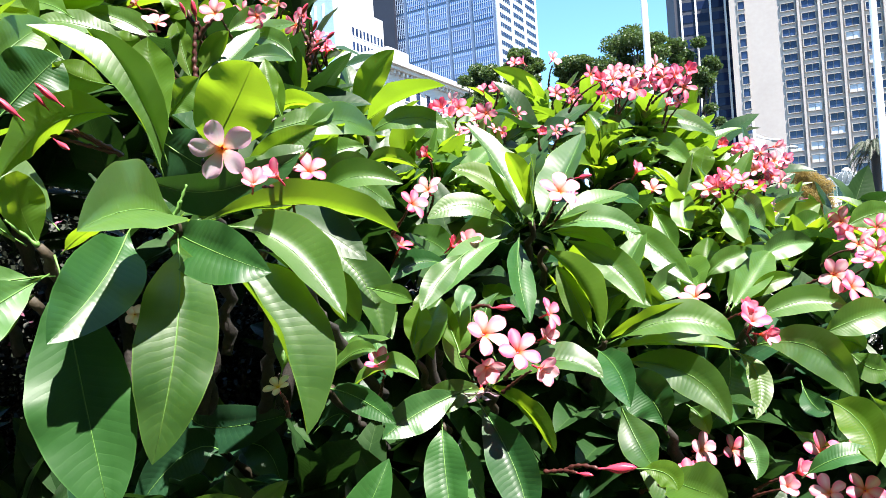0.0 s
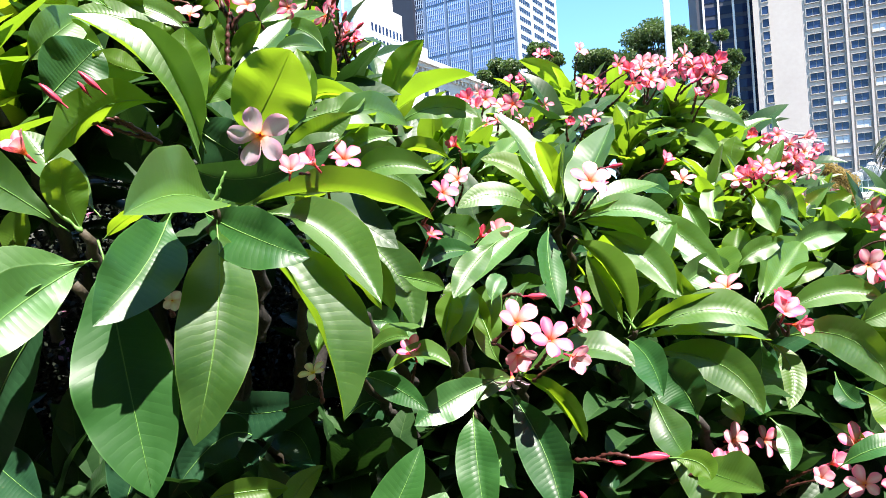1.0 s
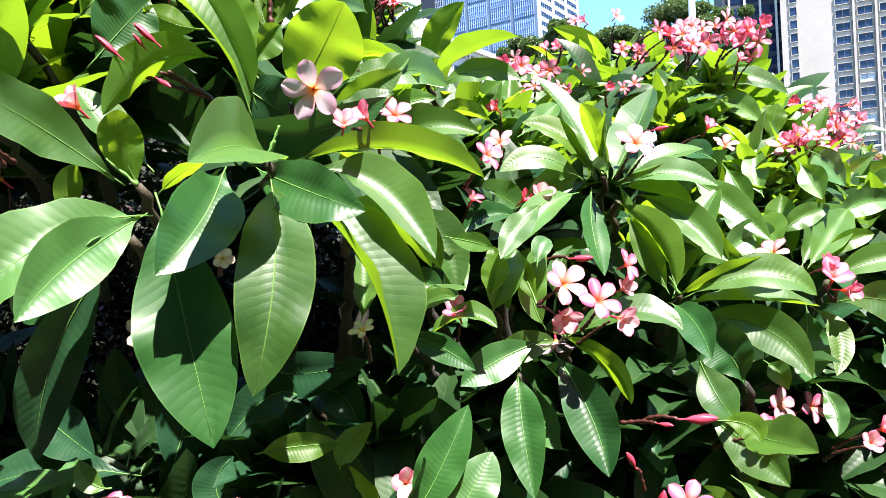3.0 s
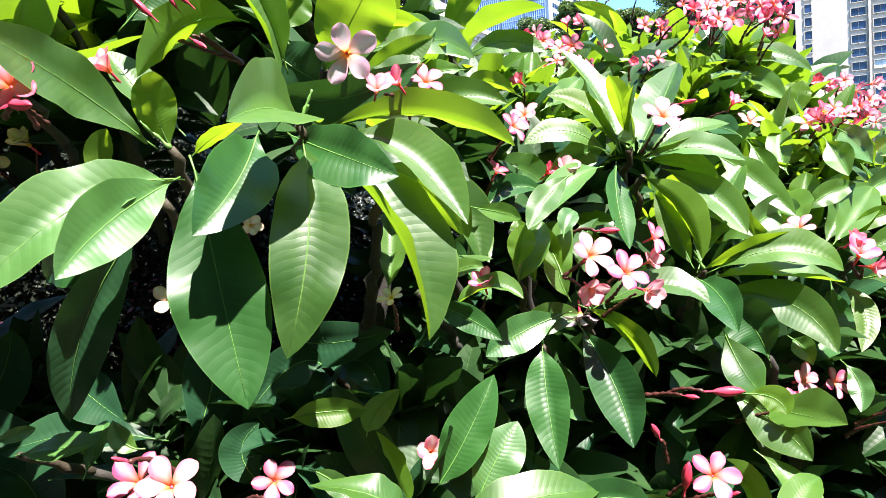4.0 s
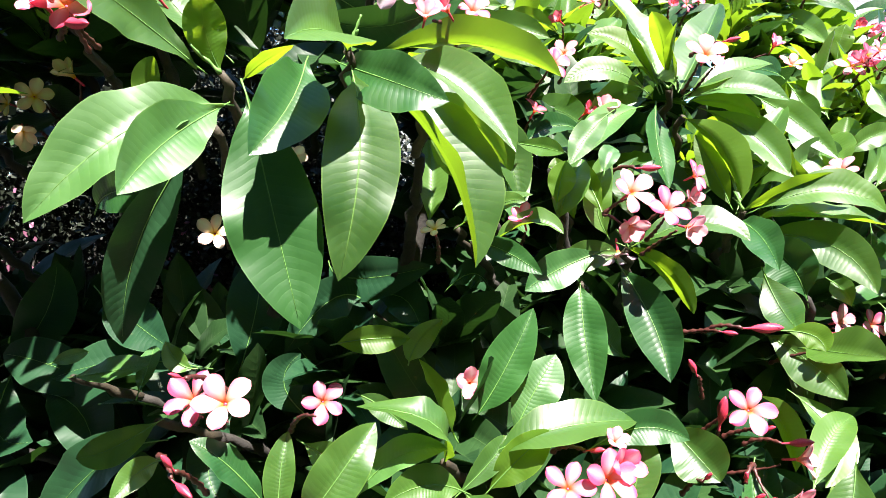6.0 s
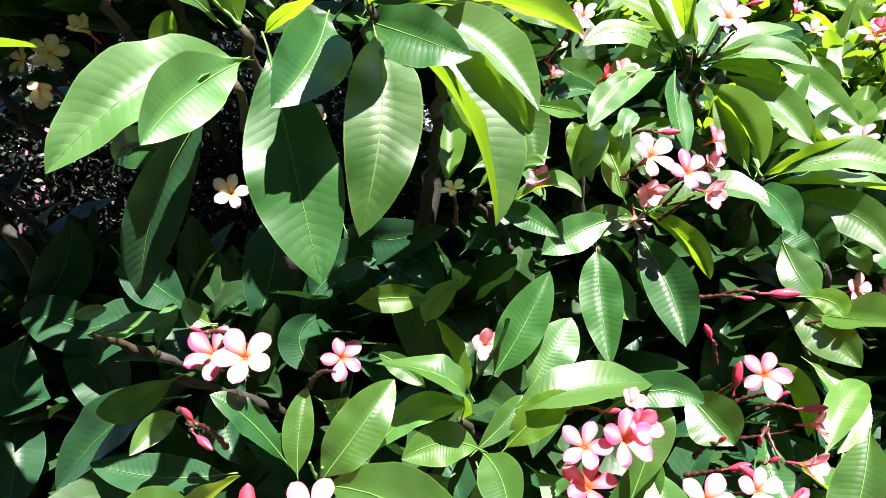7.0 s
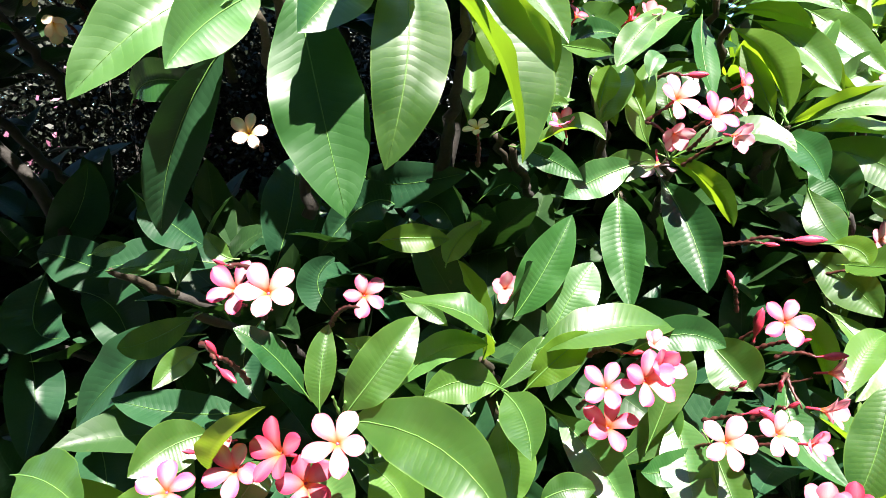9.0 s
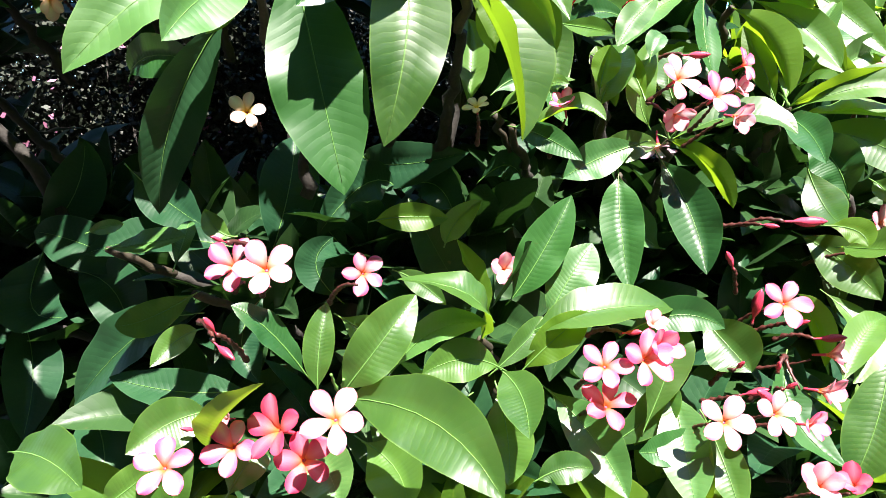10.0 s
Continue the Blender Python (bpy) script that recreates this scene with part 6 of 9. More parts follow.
rosette(rear, (0.245, 2.316, 1.930), (-0.16, -0.27, 1.00), 12, 0.180, 399, "green")
rosette(rear, (0.468, 2.335, 1.937), (0.34, -0.27, 1.00), 12, 0.180, 401, "green")
rosette(rear, (0.194, 2.200, 1.931), (0.21, -0.14, 1.00), 14, 0.182, 101, "green")
rosette(rear, (0.093, 2.206, 1.908), (-0.04, -0.14, 1.00), 11, 0.173, 401, "green")
rosette(rear, (0.265, 2.235, 1.888), (0.46, -0.14, 1.00), 11, 0.173, 403, "green")
rosette(rear, (0.477, 2.200, 1.930), (0.17, -0.15, 1.00), 14, 0.190, 102, "green")
rosette(rear, (0.393, 2.231, 1.895), (-0.08, -0.15, 1.00), 11, 0.180, 403, "green")
rosette(rear, (0.552, 2.224, 1.870), (0.42, -0.15, 1.00), 11, 0.180, 405, "green")
rosette(rear, (0.155, 2.000, 1.817), (-0.33, -0.45, 1.00), 14, 0.182, 103, "green")
rosette(rear, (0.037, 2.013, 1.767), (-0.58, -0.45, 1.00), 11, 0.173, 405, "green")
rosette(rear, (0.238, 1.993, 1.758), (-0.08, -0.45, 1.00), 11, 0.173, 407, "green")
rosette(rear, (0.435, 1.900, 1.770), (0.31, -0.33, 1.00), 14, 0.182, 104, "green")
rosette(rear, (0.356, 1.934, 1.751), (0.06, -0.33, 1.00), 11, 0.173, 407, "green")
rosette(rear, (0.518, 1.898, 1.732), (0.56, -0.33, 1.00), 11, 0.173, 409, "green")
rosette(rear, (0.590, 2.050, 1.870), (0.28, -0.68, 1.00), 15, 0.190, 105, "green")
rosette(rear, (0.513, 2.068, 1.846), (0.03, -0.68, 1.00), 12, 0.180, 409, "green")
rosette(rear, (0.672, 2.089, 1.833), (0.53, -0.68, 1.00), 12, 0.180, 411, "green")
rosette(rear, (0.710, 2.100, 1.829), (-0.02, -0.59, 1.00), 14, 0.190, 106, "green")
rosette(rear, (0.635, 2.107, 1.795), (-0.27, -0.59, 1.00), 11, 0.180, 411, "green")
rosette(rear, (0.786, 2.104, 1.794), (0.23, -0.59, 1.00), 11, 0.180, 413, "green")
rosette(rear, (0.737, 2.200, 1.869), (0.03, -0.38, 1.00), 12, 0.167, 107, "green")
rosette(rear, (0.618, 2.226, 1.839), (-0.22, -0.38, 1.00), 9, 0.159, 413, "green")
rosette(rear, (0.808, 2.211, 1.818), (0.28, -0.38, 1.00), 9, 0.159, 415, "green")
rosette(right, (0.777, 2.100, 1.698), (-0.34, -0.61, 1.00), 14, 0.182, 108, "green")
rosette(right, (0.652, 2.115, 1.675), (-0.59, -0.61, 1.00), 11, 0.173, 415, "green")
rosette(right, (0.849, 2.125, 1.682), (-0.09, -0.61, 1.00), 11, 0.173, 417, "green")
rosette(right, (0.605, 1.800, 1.630), (-0.15, -0.15, 1.00), 14, 0.182, 109, "green")
rosette(right, (0.489, 1.831, 1.571), (-0.40, -0.15, 1.00), 11, 0.173, 417, "green")
rosette(right, (0.731, 1.796, 1.618), (0.10, -0.15, 1.00), 11, 0.173, 419, "green")
rosette(right, (0.784, 1.950, 1.582), (0.19, -0.65, 1.00), 14, 0.190, 110, "green")
rosette(right, (0.668, 1.990, 1.544), (-0.06, -0.65, 1.00), 11, 0.180, 419, "green")
rosette(right, (0.864, 1.964, 1.552), (0.44, -0.65, 1.00), 11, 0.180, 421, "green")
rosette(right, (1.066, 2.200, 1.539), (0.21, -0.66, 1.00), 14, 0.190, 111, "green")
rosette(right, (0.957, 2.217, 1.517), (-0.04, -0.66, 1.00), 11, 0.180, 421, "green")
rosette(right, (1.140, 2.210, 1.474), (0.46, -0.66, 1.00), 11, 0.180, 423, "green")
rosette(right, (1.117, 2.100, 1.516), (0.08, -0.67, 1.00), 13, 0.182, 112, "green")
rosette(right, (1.028, 2.146, 1.491), (-0.17, -0.67, 1.00), 10, 0.173, 423, "green")
rosette(right, (1.196, 2.112, 1.453), (0.33, -0.67, 1.00), 10, 0.173, 425, "green")
rosette(right, (1.094, 2.400, 1.639), (-0.35, -0.18, 1.00), 14, 0.190, 113, "green")
rosette(right, (0.984, 2.421, 1.582), (-0.60, -0.18, 1.00), 11, 0.180, 425, "green")
rosette(right, (1.186, 2.451, 1.594), (-0.10, -0.18, 1.00), 11, 0.180, 427, "green")
rosette(right, (1.104, 2.500, 1.705), (-0.20, -0.61, 1.00), 12, 0.167, 114, "green")
rosette(right, (0.992, 2.534, 1.663), (-0.45, -0.61, 1.00), 9, 0.159, 427, "green")
rosette(right, (1.207, 2.515, 1.647), (0.05, -0.61, 1.00), 9, 0.159, 429, "green")
rosette(right, (0.511, 1.750, 1.521), (0.34, -0.18, 1.00), 14, 0.182, 115, "green")
rosette(right, (0.411, 1.761, 1.471), (0.09, -0.18, 1.00), 11, 0.173, 429, "green")
rosette(right, (0.592, 1.804, 1.477), (0.59, -0.18, 1.00), 11, 0.173, 431, "green")
rosette(right, (0.639, 1.800, 1.498), (-0.15, -0.13, 1.00), 13, 0.182, 116, "green")
rosette(right, (0.557, 1.792, 1.441), (-0.40, -0.13, 1.00), 10, 0.173, 431, "green")
rosette(right, (0.761, 1.814, 1.468), (0.10, -0.13, 1.00), 10, 0.173, 433, "green")
rosette(right, (0.875, 1.800, 1.469), (0.03, -0.31, 1.00), 14, 0.190, 117, "green")
rosette(right, (0.791, 1.836, 1.426), (-0.22, -0.31, 1.00), 11, 0.180, 433, "green")
rosette(right, (0.989, 1.827, 1.421), (0.28, -0.31, 1.00), 11, 0.180, 435, "green")
rosette(right, (0.976, 1.800, 1.477), (-0.21, -0.14, 1.00), 13, 0.182, 118, "green")
rosette(right, (0.889, 1.832, 1.457), (-0.46, -0.14, 1.00), 10, 0.173, 435, "green")
rosette(right, (1.087, 1.824, 1.426), (0.04, -0.14, 1.00), 10, 0.173, 437, "green")
rosette(right, (1.147, 1.900, 1.511), (0.13, -0.12, 1.00), 13, 0.182, 119, "green")
rosette(right, (1.024, 1.949, 1.449), (-0.12, -0.12, 1.00), 10, 0.173, 437, "green")
rosette(right, (1.258, 1.944, 1.481), (0.38, -0.12, 1.00), 10, 0.173, 439, "green")
rosette(right, (1.056, 1.750, 1.416), (0.28, -0.56, 1.00), 13, 0.182, 120, "green")
rosette(right, (0.928, 1.802, 1.361), (0.03, -0.56, 1.00), 10, 0.173, 439, "green")
rosette(right, (1.186, 1.763, 1.369), (0.53, -0.56, 1.00), 10, 0.173, 441, "green")
rosette(rear, (0.010, 1.850, 1.791), (-0.10, -0.64, 1.00), 14, 0.182, 121, "green")
rosette(rear, (-0.119, 1.852, 1.745), (-0.35, -0.64, 1.00), 11, 0.173, 441, "green")
rosette(rear, (0.117, 1.859, 1.737), (0.15, -0.64, 1.00), 11, 0.173, 443, "green")
rosette(rear, (-0.062, 1.750, 1.768), (-0.25, -0.71, 1.00), 14, 0.182, 122, "green")
rosette(rear, (-0.179, 1.783, 1.743), (-0.50, -0.71, 1.00), 11, 0.173, 443, "green")
rosette(rear, (0.056, 1.801, 1.752), (0.00, -0.71, 1.00), 11, 0.173, 445, "green")
rosette(rear, (-0.105, 1.750, 1.750), (-0.14, -0.36, 1.00), 14, 0.182, 123, "green")
rosette(rear, (-0.224, 1.808, 1.710), (-0.39, -0.36, 1.00), 11, 0.173, 445, "green")
rosette(rear, (0.007, 1.776, 1.738), (0.11, -0.36, 1.00), 11, 0.173, 447, "green")
rosette(mid, (0.064, 1.750, 1.655), (-0.35, -0.31, 1.00), 14, 0.182, 124, "green")
rosette(mid, (-0.045, 1.770, 1.625), (-0.60, -0.31, 1.00), 11, 0.173, 447, "green")
rosette(mid, (0.152, 1.749, 1.608), (-0.10, -0.31, 1.00), 11, 0.173, 449, "green")
rosette(mid, (-0.031, 1.700, 1.583), (-0.11, -0.55, 1.00), 12, 0.240, 125, "deep")
rosette(mid, (0.270, 1.600, 1.459), (0.22, -0.44, 1.00), 14, 0.182, 126, "green")
rosette(mid, (0.192, 1.590, 1.395), (-0.03, -0.44, 1.00), 11, 0.173, 451, "green")
rosette(mid, (0.368, 1.643, 1.392), (0.47, -0.44, 1.00), 11, 0.173, 453, "green")
rosette(mid, (0.121, 1.650, 1.467), (-0.13, -0.44, 1.00), 12, 0.240, 127, "deep")
rosette(right, (0.449, 1.600, 1.269), (0.14, -0.71, 1.00), 12, 0.240, 128, "deep")
rosette(right, (0.586, 1.600, 1.222), (0.33, -0.74, 1.00), 12, 0.240, 129, "deep")
rosette(right, (0.764, 1.600, 1.211), (0.17, -0.20, 1.00), 12, 0.240, 130, "deep")
rosette(right, (0.828, 1.500, 1.129), (-0.34, -0.24, 1.00), 12, 0.240, 131, "deep")
rosette(mid, (-0.014, 1.650, 1.410), (-0.09, -0.37, 1.00), 12, 0.240, 132, "deep")
rosette(mid, (-0.121, 1.600, 1.332), (-0.34, -0.72, 1.00), 10, 0.240, 133, "deep")
rosette(near, (-0.246, 1.400, 1.636), (-0.22, -0.13, 1.00), 11, 0.240, 134, "green")
rosette(rear, (-0.386, 1.550, 1.915), (-0.21, -0.26, 1.00), 14, 0.182, 135, "green")
rosette(rear, (-0.494, 1.548, 1.875), (-0.46, -0.26, 1.00), 11, 0.173, 469, "green")
rosette(rear, (-0.298, 1.571, 1.887), (0.04, -0.26, 1.00), 11, 0.173, 471, "green")
rosette(rear, (-0.450, 1.700, 2.075), (0.30, -0.14, 1.00), 14, 0.182, 136, "green")
rosette(rear, (-0.545, 1.717, 2.049), (0.05, -0.14, 1.00), 11, 0.173, 471, "green")
rosette(rear, (-0.373, 1.714, 2.047), (0.55, -0.14, 1.00), 11, 0.173, 473, "green")
rosette(rear, (-0.575, 1.750, 2.098), (-0.11, -0.52, 1.00), 14, 0.182, 137, "green")
rosette(rear, (-0.695, 1.809, 2.043), (-0.36, -0.52, 1.00), 11, 0.173, 473, "green")
rosette(rear, (-0.468, 1.762, 2.070), (0.14, -0.52, 1.00), 11, 0.173, 475, "green")
rosette(rear, (-0.691, 1.700, 2.159), (0.02, -0.25, 1.00), 14, 0.182, 138, "green")
rosette(rear, (-0.812, 1.699, 2.110), (-0.23, -0.25, 1.00), 11, 0.173, 475, "green")
rosette(rear, (-0.565, 1.715, 2.127), (0.27, -0.25, 1.00), 11, 0.173, 477, "green")
rosette(rear, (-0.730, 1.500, 2.096), (-0.27, -0.26, 1.00), 12, 0.240, 139, "green")
rosette(rear, (-0.726, 1.300, 2.039), (0.21, -0.19, 1.00), 12, 0.240, 140, "green")
rosette(rear, (-0.346, 1.750, 1.942), (-0.32, -0.14, 1.00), 14, 0.182, 141, "green")
rosette(rear, (-0.465, 1.760, 1.919), (-0.57, -0.14, 1.00), 11, 0.173, 481, "green")
rosette(rear, (-0.275, 1.764, 1.882), (-0.07, -0.14, 1.00), 11, 0.173, 483, "green")
rosette(rear, (-0.266, 1.850, 1.891), (-0.29, -0.53, 1.00), 14, 0.182, 142, "green")
rosette(rear, (-0.357, 1.855, 1.822), (-0.54, -0.53, 1.00), 11, 0.173, 483, "green")
rosette(rear, (-0.148, 1.852, 1.855), (-0.04, -0.53, 1.00), 11, 0.173, 485, "green")
rosette(rear, (-0.432, 1.850, 2.088), (0.08, -0.15, 1.00), 14, 0.167, 143, "green")
rosette(rear, (-0.535, 1.899, 2.069), (-0.17, -0.15, 1.00), 11, 0.159, 485, "green")
rosette(rear, (-0.325, 1.852, 2.063), (0.33, -0.15, 1.00), 11, 0.159, 487, "green")
# whorls mostly outside the view, added to fill the hedge and shade it
rosette(rear, (-0.697, 1.400, 2.185), (-0.11, -0.15, 1.00), 12, 0.260, 144, "green")
rosette(rear, (-0.615, 1.700, 2.292), (0.03, -0.55, 1.00), 14, 0.198, 145, "green")
rosette(rear, (-0.691, 1.755, 2.241), (-0.22, -0.55, 1.00), 11, 0.188, 489, "green")
rosette(rear, (-0.530, 1.705, 2.246), (0.28, -0.55, 1.00), 11, 0.188, 491, "green")
rosette(rear, (-0.804, 1.200, 2.030), (-0.13, -0.63, 1.00), 12, 0.260, 146, "green")
rosette(near, (-0.730, 1.000, 1.873), (-0.30, -0.65, 1.00), 12, 0.260, 147, "green")
rosette(near, (-0.777, 1.000, 1.731), (0.13, -0.10, 1.00), 12, 0.260, 148, "green")
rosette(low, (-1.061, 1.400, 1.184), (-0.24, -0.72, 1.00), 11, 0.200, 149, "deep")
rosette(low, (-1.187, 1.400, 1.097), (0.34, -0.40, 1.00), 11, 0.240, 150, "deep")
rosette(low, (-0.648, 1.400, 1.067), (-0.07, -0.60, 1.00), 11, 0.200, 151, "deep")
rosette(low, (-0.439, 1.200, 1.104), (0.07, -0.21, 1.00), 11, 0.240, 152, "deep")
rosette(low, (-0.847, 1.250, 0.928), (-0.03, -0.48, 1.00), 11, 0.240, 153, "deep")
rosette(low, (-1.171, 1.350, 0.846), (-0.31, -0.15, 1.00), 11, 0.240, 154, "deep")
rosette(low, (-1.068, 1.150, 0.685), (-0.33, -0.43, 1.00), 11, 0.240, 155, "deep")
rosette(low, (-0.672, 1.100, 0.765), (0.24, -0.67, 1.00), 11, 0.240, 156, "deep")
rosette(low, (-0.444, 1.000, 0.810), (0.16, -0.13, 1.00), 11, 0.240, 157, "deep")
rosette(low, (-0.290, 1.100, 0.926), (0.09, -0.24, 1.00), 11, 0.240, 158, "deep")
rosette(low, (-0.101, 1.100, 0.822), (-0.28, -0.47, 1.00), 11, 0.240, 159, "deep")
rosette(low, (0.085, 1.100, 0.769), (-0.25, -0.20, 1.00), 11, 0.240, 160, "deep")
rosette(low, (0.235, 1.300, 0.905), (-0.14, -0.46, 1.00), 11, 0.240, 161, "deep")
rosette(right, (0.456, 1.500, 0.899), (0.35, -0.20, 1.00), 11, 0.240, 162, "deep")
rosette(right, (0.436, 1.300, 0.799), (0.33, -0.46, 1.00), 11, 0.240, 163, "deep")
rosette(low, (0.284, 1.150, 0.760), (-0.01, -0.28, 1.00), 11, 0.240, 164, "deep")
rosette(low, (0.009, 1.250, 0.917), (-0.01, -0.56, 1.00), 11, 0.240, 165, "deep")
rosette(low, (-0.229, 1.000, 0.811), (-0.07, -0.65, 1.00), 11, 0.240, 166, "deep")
rosette(low, (0.430, 1.150, 0.757), (-0.09, -0.11, 1.00), 11, 0.240, 167, "green")
rosette(low, (-0.726, 0.950, 0.728), (0.32, -0.34, 1.00), 11, 0.240, 168, "green")
rosette(low, (-0.275, 0.920, 0.764), (-0.00, -0.53, 1.00), 11, 0.240, 169, "green")
rosette(low, (0.054, 0.950, 0.744), (-0.29, -0.57, 1.00), 11, 0.240, 170, "green")
rosette(right, (0.689, 1.800, 1.231), (0.20, -0.19, 1.00), 13, 0.182, 171, "green")
rosette(right, (0.571, 1.850, 1.206), (-0.05, -0.19, 1.00), 10, 0.173, 541, "green")
rosette(right, (0.803, 1.807, 1.180), (0.45, -0.19, 1.00), 10, 0.173, 543, "green")
rosette(near, (-1.177, 1.150, 1.707), (-0.10, -0.24, 1.00), 11, 0.260, 172, "green")
rosette(near, (-1.090, 1.200, 1.813), (0.19, -0.30, 1.00), 11, 0.260, 173, "green")
rosette(near, (-0.936, 1.200, 1.764), (0.11, -0.26, 1.00), 11, 0.260, 174, "green")
rosette(near, (-0.796, 1.200, 1.775), (-0.10, -0.29, 1.00), 11, 0.260, 175, "green")
rosette(near, (-1.219, 1.150, 1.520), (-0.15, -0.43, 1.00), 10, 0.260, 176, "deep")
rosette(mid, (-0.343, 1.750, 1.561), (0.19, -0.30, 1.00), 11, 0.250, 177, "deep")
rosette(mid, (-0.260, 1.700, 1.465), (-0.14, -0.14, 1.00), 11, 0.250, 178, "deep")
rosette(mid, (-0.476, 1.650, 1.578), (0.10, -0.37, 1.00), 11, 0.250, 179, "deep")
rosette(near, (-0.699, 1.500, 1.791), (-0.34, -0.39, 1.00), 11, 0.260, 180, "green")
rosette(near, (-0.577, 1.500, 1.819), (-0.17, -0.31, 1.00), 11, 0.260, 181, "green")

# unseen whorls added beyond the view to cast shade on the leaves below
for k, (x, y, z) in enumerate(((-1.02, 0.80, 1.62), (-1.10, 0.72, 1.78), (-1.24, 0.82, 1.66), (-1.20, 0.95, 1.90), (-1.36, 0.90, 1.74), (-1.32, 0.74, 1.60), (-1.05, 0.98, 1.72), (-1.42, 1.02, 1.58), (-0.97, 0.84, 1.50), (-0.94, 0.70, 1.72), (-1.12, 0.84, 1.44), (-0.76, 0.50, 2.14), (-0.95, 0.56, 2.06), (-0.88, 0.42, 2.22))):
    rosette(near, (x, y, z), (-0.15, -0.3, 1.0), 12, 0.25, 700 + k, "green", reach=0.07)

# main limbs
# limb for the added whorls outside the view
limb(near, ((-0.550, 1.150, 0.000), (-1.150, 1.250, 0.700), (-1.400, 1.050, 1.350), (-1.250, 0.880, 1.640)))
limb(near, ((-0.550, 1.150, 0.000), (-0.507, 1.386, 0.686), (-0.316, 1.402, 1.372), (-0.246, 1.400, 1.636)))
limb(near, ((-0.550, 1.150, 0.000), (-0.614, 1.388, 0.761), (-0.668, 1.487, 1.522), (-0.699, 1.500, 1.791)))
limb(near, ((-0.550, 1.150, 0.000), (-0.787, 1.289, 0.643), (-1.065, 1.210, 1.286), (-1.219, 1.150, 1.520)))
limb(mid, ((0.150, 1.650, 0.000), (-0.001, 1.644, 0.608), (-0.004, 1.418, 1.216), (-0.059, 1.254, 1.471)))
limb(mid, ((0.150, 1.650, 0.000), (-0.005, 1.768, 0.604), (-0.150, 1.747, 1.208), (-0.260, 1.700, 1.465)))
limb(mid, ((0.150, 1.650, 0.000), (0.114, 1.789, 0.567), (0.035, 1.710, 1.134), (-0.014, 1.650, 1.410)))
limb(low, ((-0.100, 1.350, 0.000), (-0.536, 1.407, 0.448), (-0.824, 1.244, 0.897), (-1.064, 1.129, 1.029)))
limb(low, ((-0.100, 1.350, 0.000), (0.040, 1.395, 0.321), (0.191, 1.300, 0.641), (0.430, 1.150, 0.757)))
limb(low, ((-0.100, 1.350, 0.000), (-0.000, 1.477, 0.345), (0.057, 1.387, 0.690), (0.235, 1.300, 0.905)))
limb(right, ((0.850, 2.050, 0.000), (0.594, 1.882, 0.529), (0.485, 1.495, 1.059), (0.372, 1.245, 1.231)))
limb(right, ((0.850, 2.050, 0.000), (0.751, 2.054, 0.681), (0.663, 1.919, 1.363), (0.605, 1.800, 1.630)))
limb(right, ((0.850, 2.050, 0.000), (0.729, 1.966, 0.624), (0.565, 1.664, 1.248), (0.478, 1.468, 1.477)))
limb(rear, ((0.250, 2.350, 0.000), (-0.172, 2.125, 0.941), (-0.446, 1.679, 1.883), (-0.560, 1.500, 2.109)))
limb(rear, ((0.250, 2.350, 0.000), (0.430, 2.349, 0.784), (0.620, 2.209, 1.568), (0.710, 2.100, 1.829)))
limb(rear, ((0.250, 2.350, 0.000), (0.233, 2.350, 0.774), (0.175, 2.132, 1.547), (0.155, 2.000, 1.817)))

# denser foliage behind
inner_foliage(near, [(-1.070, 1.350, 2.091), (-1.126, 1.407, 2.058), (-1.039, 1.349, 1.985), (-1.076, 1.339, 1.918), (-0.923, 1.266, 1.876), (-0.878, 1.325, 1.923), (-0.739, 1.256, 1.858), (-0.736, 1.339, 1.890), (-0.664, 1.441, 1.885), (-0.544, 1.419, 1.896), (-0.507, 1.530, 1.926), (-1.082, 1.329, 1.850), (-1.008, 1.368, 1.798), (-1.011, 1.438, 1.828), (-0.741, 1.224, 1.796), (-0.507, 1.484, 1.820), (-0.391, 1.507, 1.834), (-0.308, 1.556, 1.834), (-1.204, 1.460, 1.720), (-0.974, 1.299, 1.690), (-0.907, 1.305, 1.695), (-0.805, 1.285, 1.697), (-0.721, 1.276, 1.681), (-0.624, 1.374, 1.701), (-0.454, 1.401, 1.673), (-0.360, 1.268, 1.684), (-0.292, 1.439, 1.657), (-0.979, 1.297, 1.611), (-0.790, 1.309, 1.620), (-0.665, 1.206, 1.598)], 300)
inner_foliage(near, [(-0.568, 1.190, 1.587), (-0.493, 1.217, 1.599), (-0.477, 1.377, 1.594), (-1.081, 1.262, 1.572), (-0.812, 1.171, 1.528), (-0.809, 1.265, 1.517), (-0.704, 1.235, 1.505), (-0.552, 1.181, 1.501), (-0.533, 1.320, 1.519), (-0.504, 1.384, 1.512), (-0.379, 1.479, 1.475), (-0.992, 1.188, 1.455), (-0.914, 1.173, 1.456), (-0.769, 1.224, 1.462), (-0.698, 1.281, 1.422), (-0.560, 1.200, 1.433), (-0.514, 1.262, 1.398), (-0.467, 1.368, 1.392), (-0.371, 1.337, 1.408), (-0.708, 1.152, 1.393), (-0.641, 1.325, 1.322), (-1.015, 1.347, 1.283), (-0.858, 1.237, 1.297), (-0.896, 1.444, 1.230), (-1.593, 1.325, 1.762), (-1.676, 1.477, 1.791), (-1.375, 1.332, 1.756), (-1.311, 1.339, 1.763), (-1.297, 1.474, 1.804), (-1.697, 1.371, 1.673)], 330)
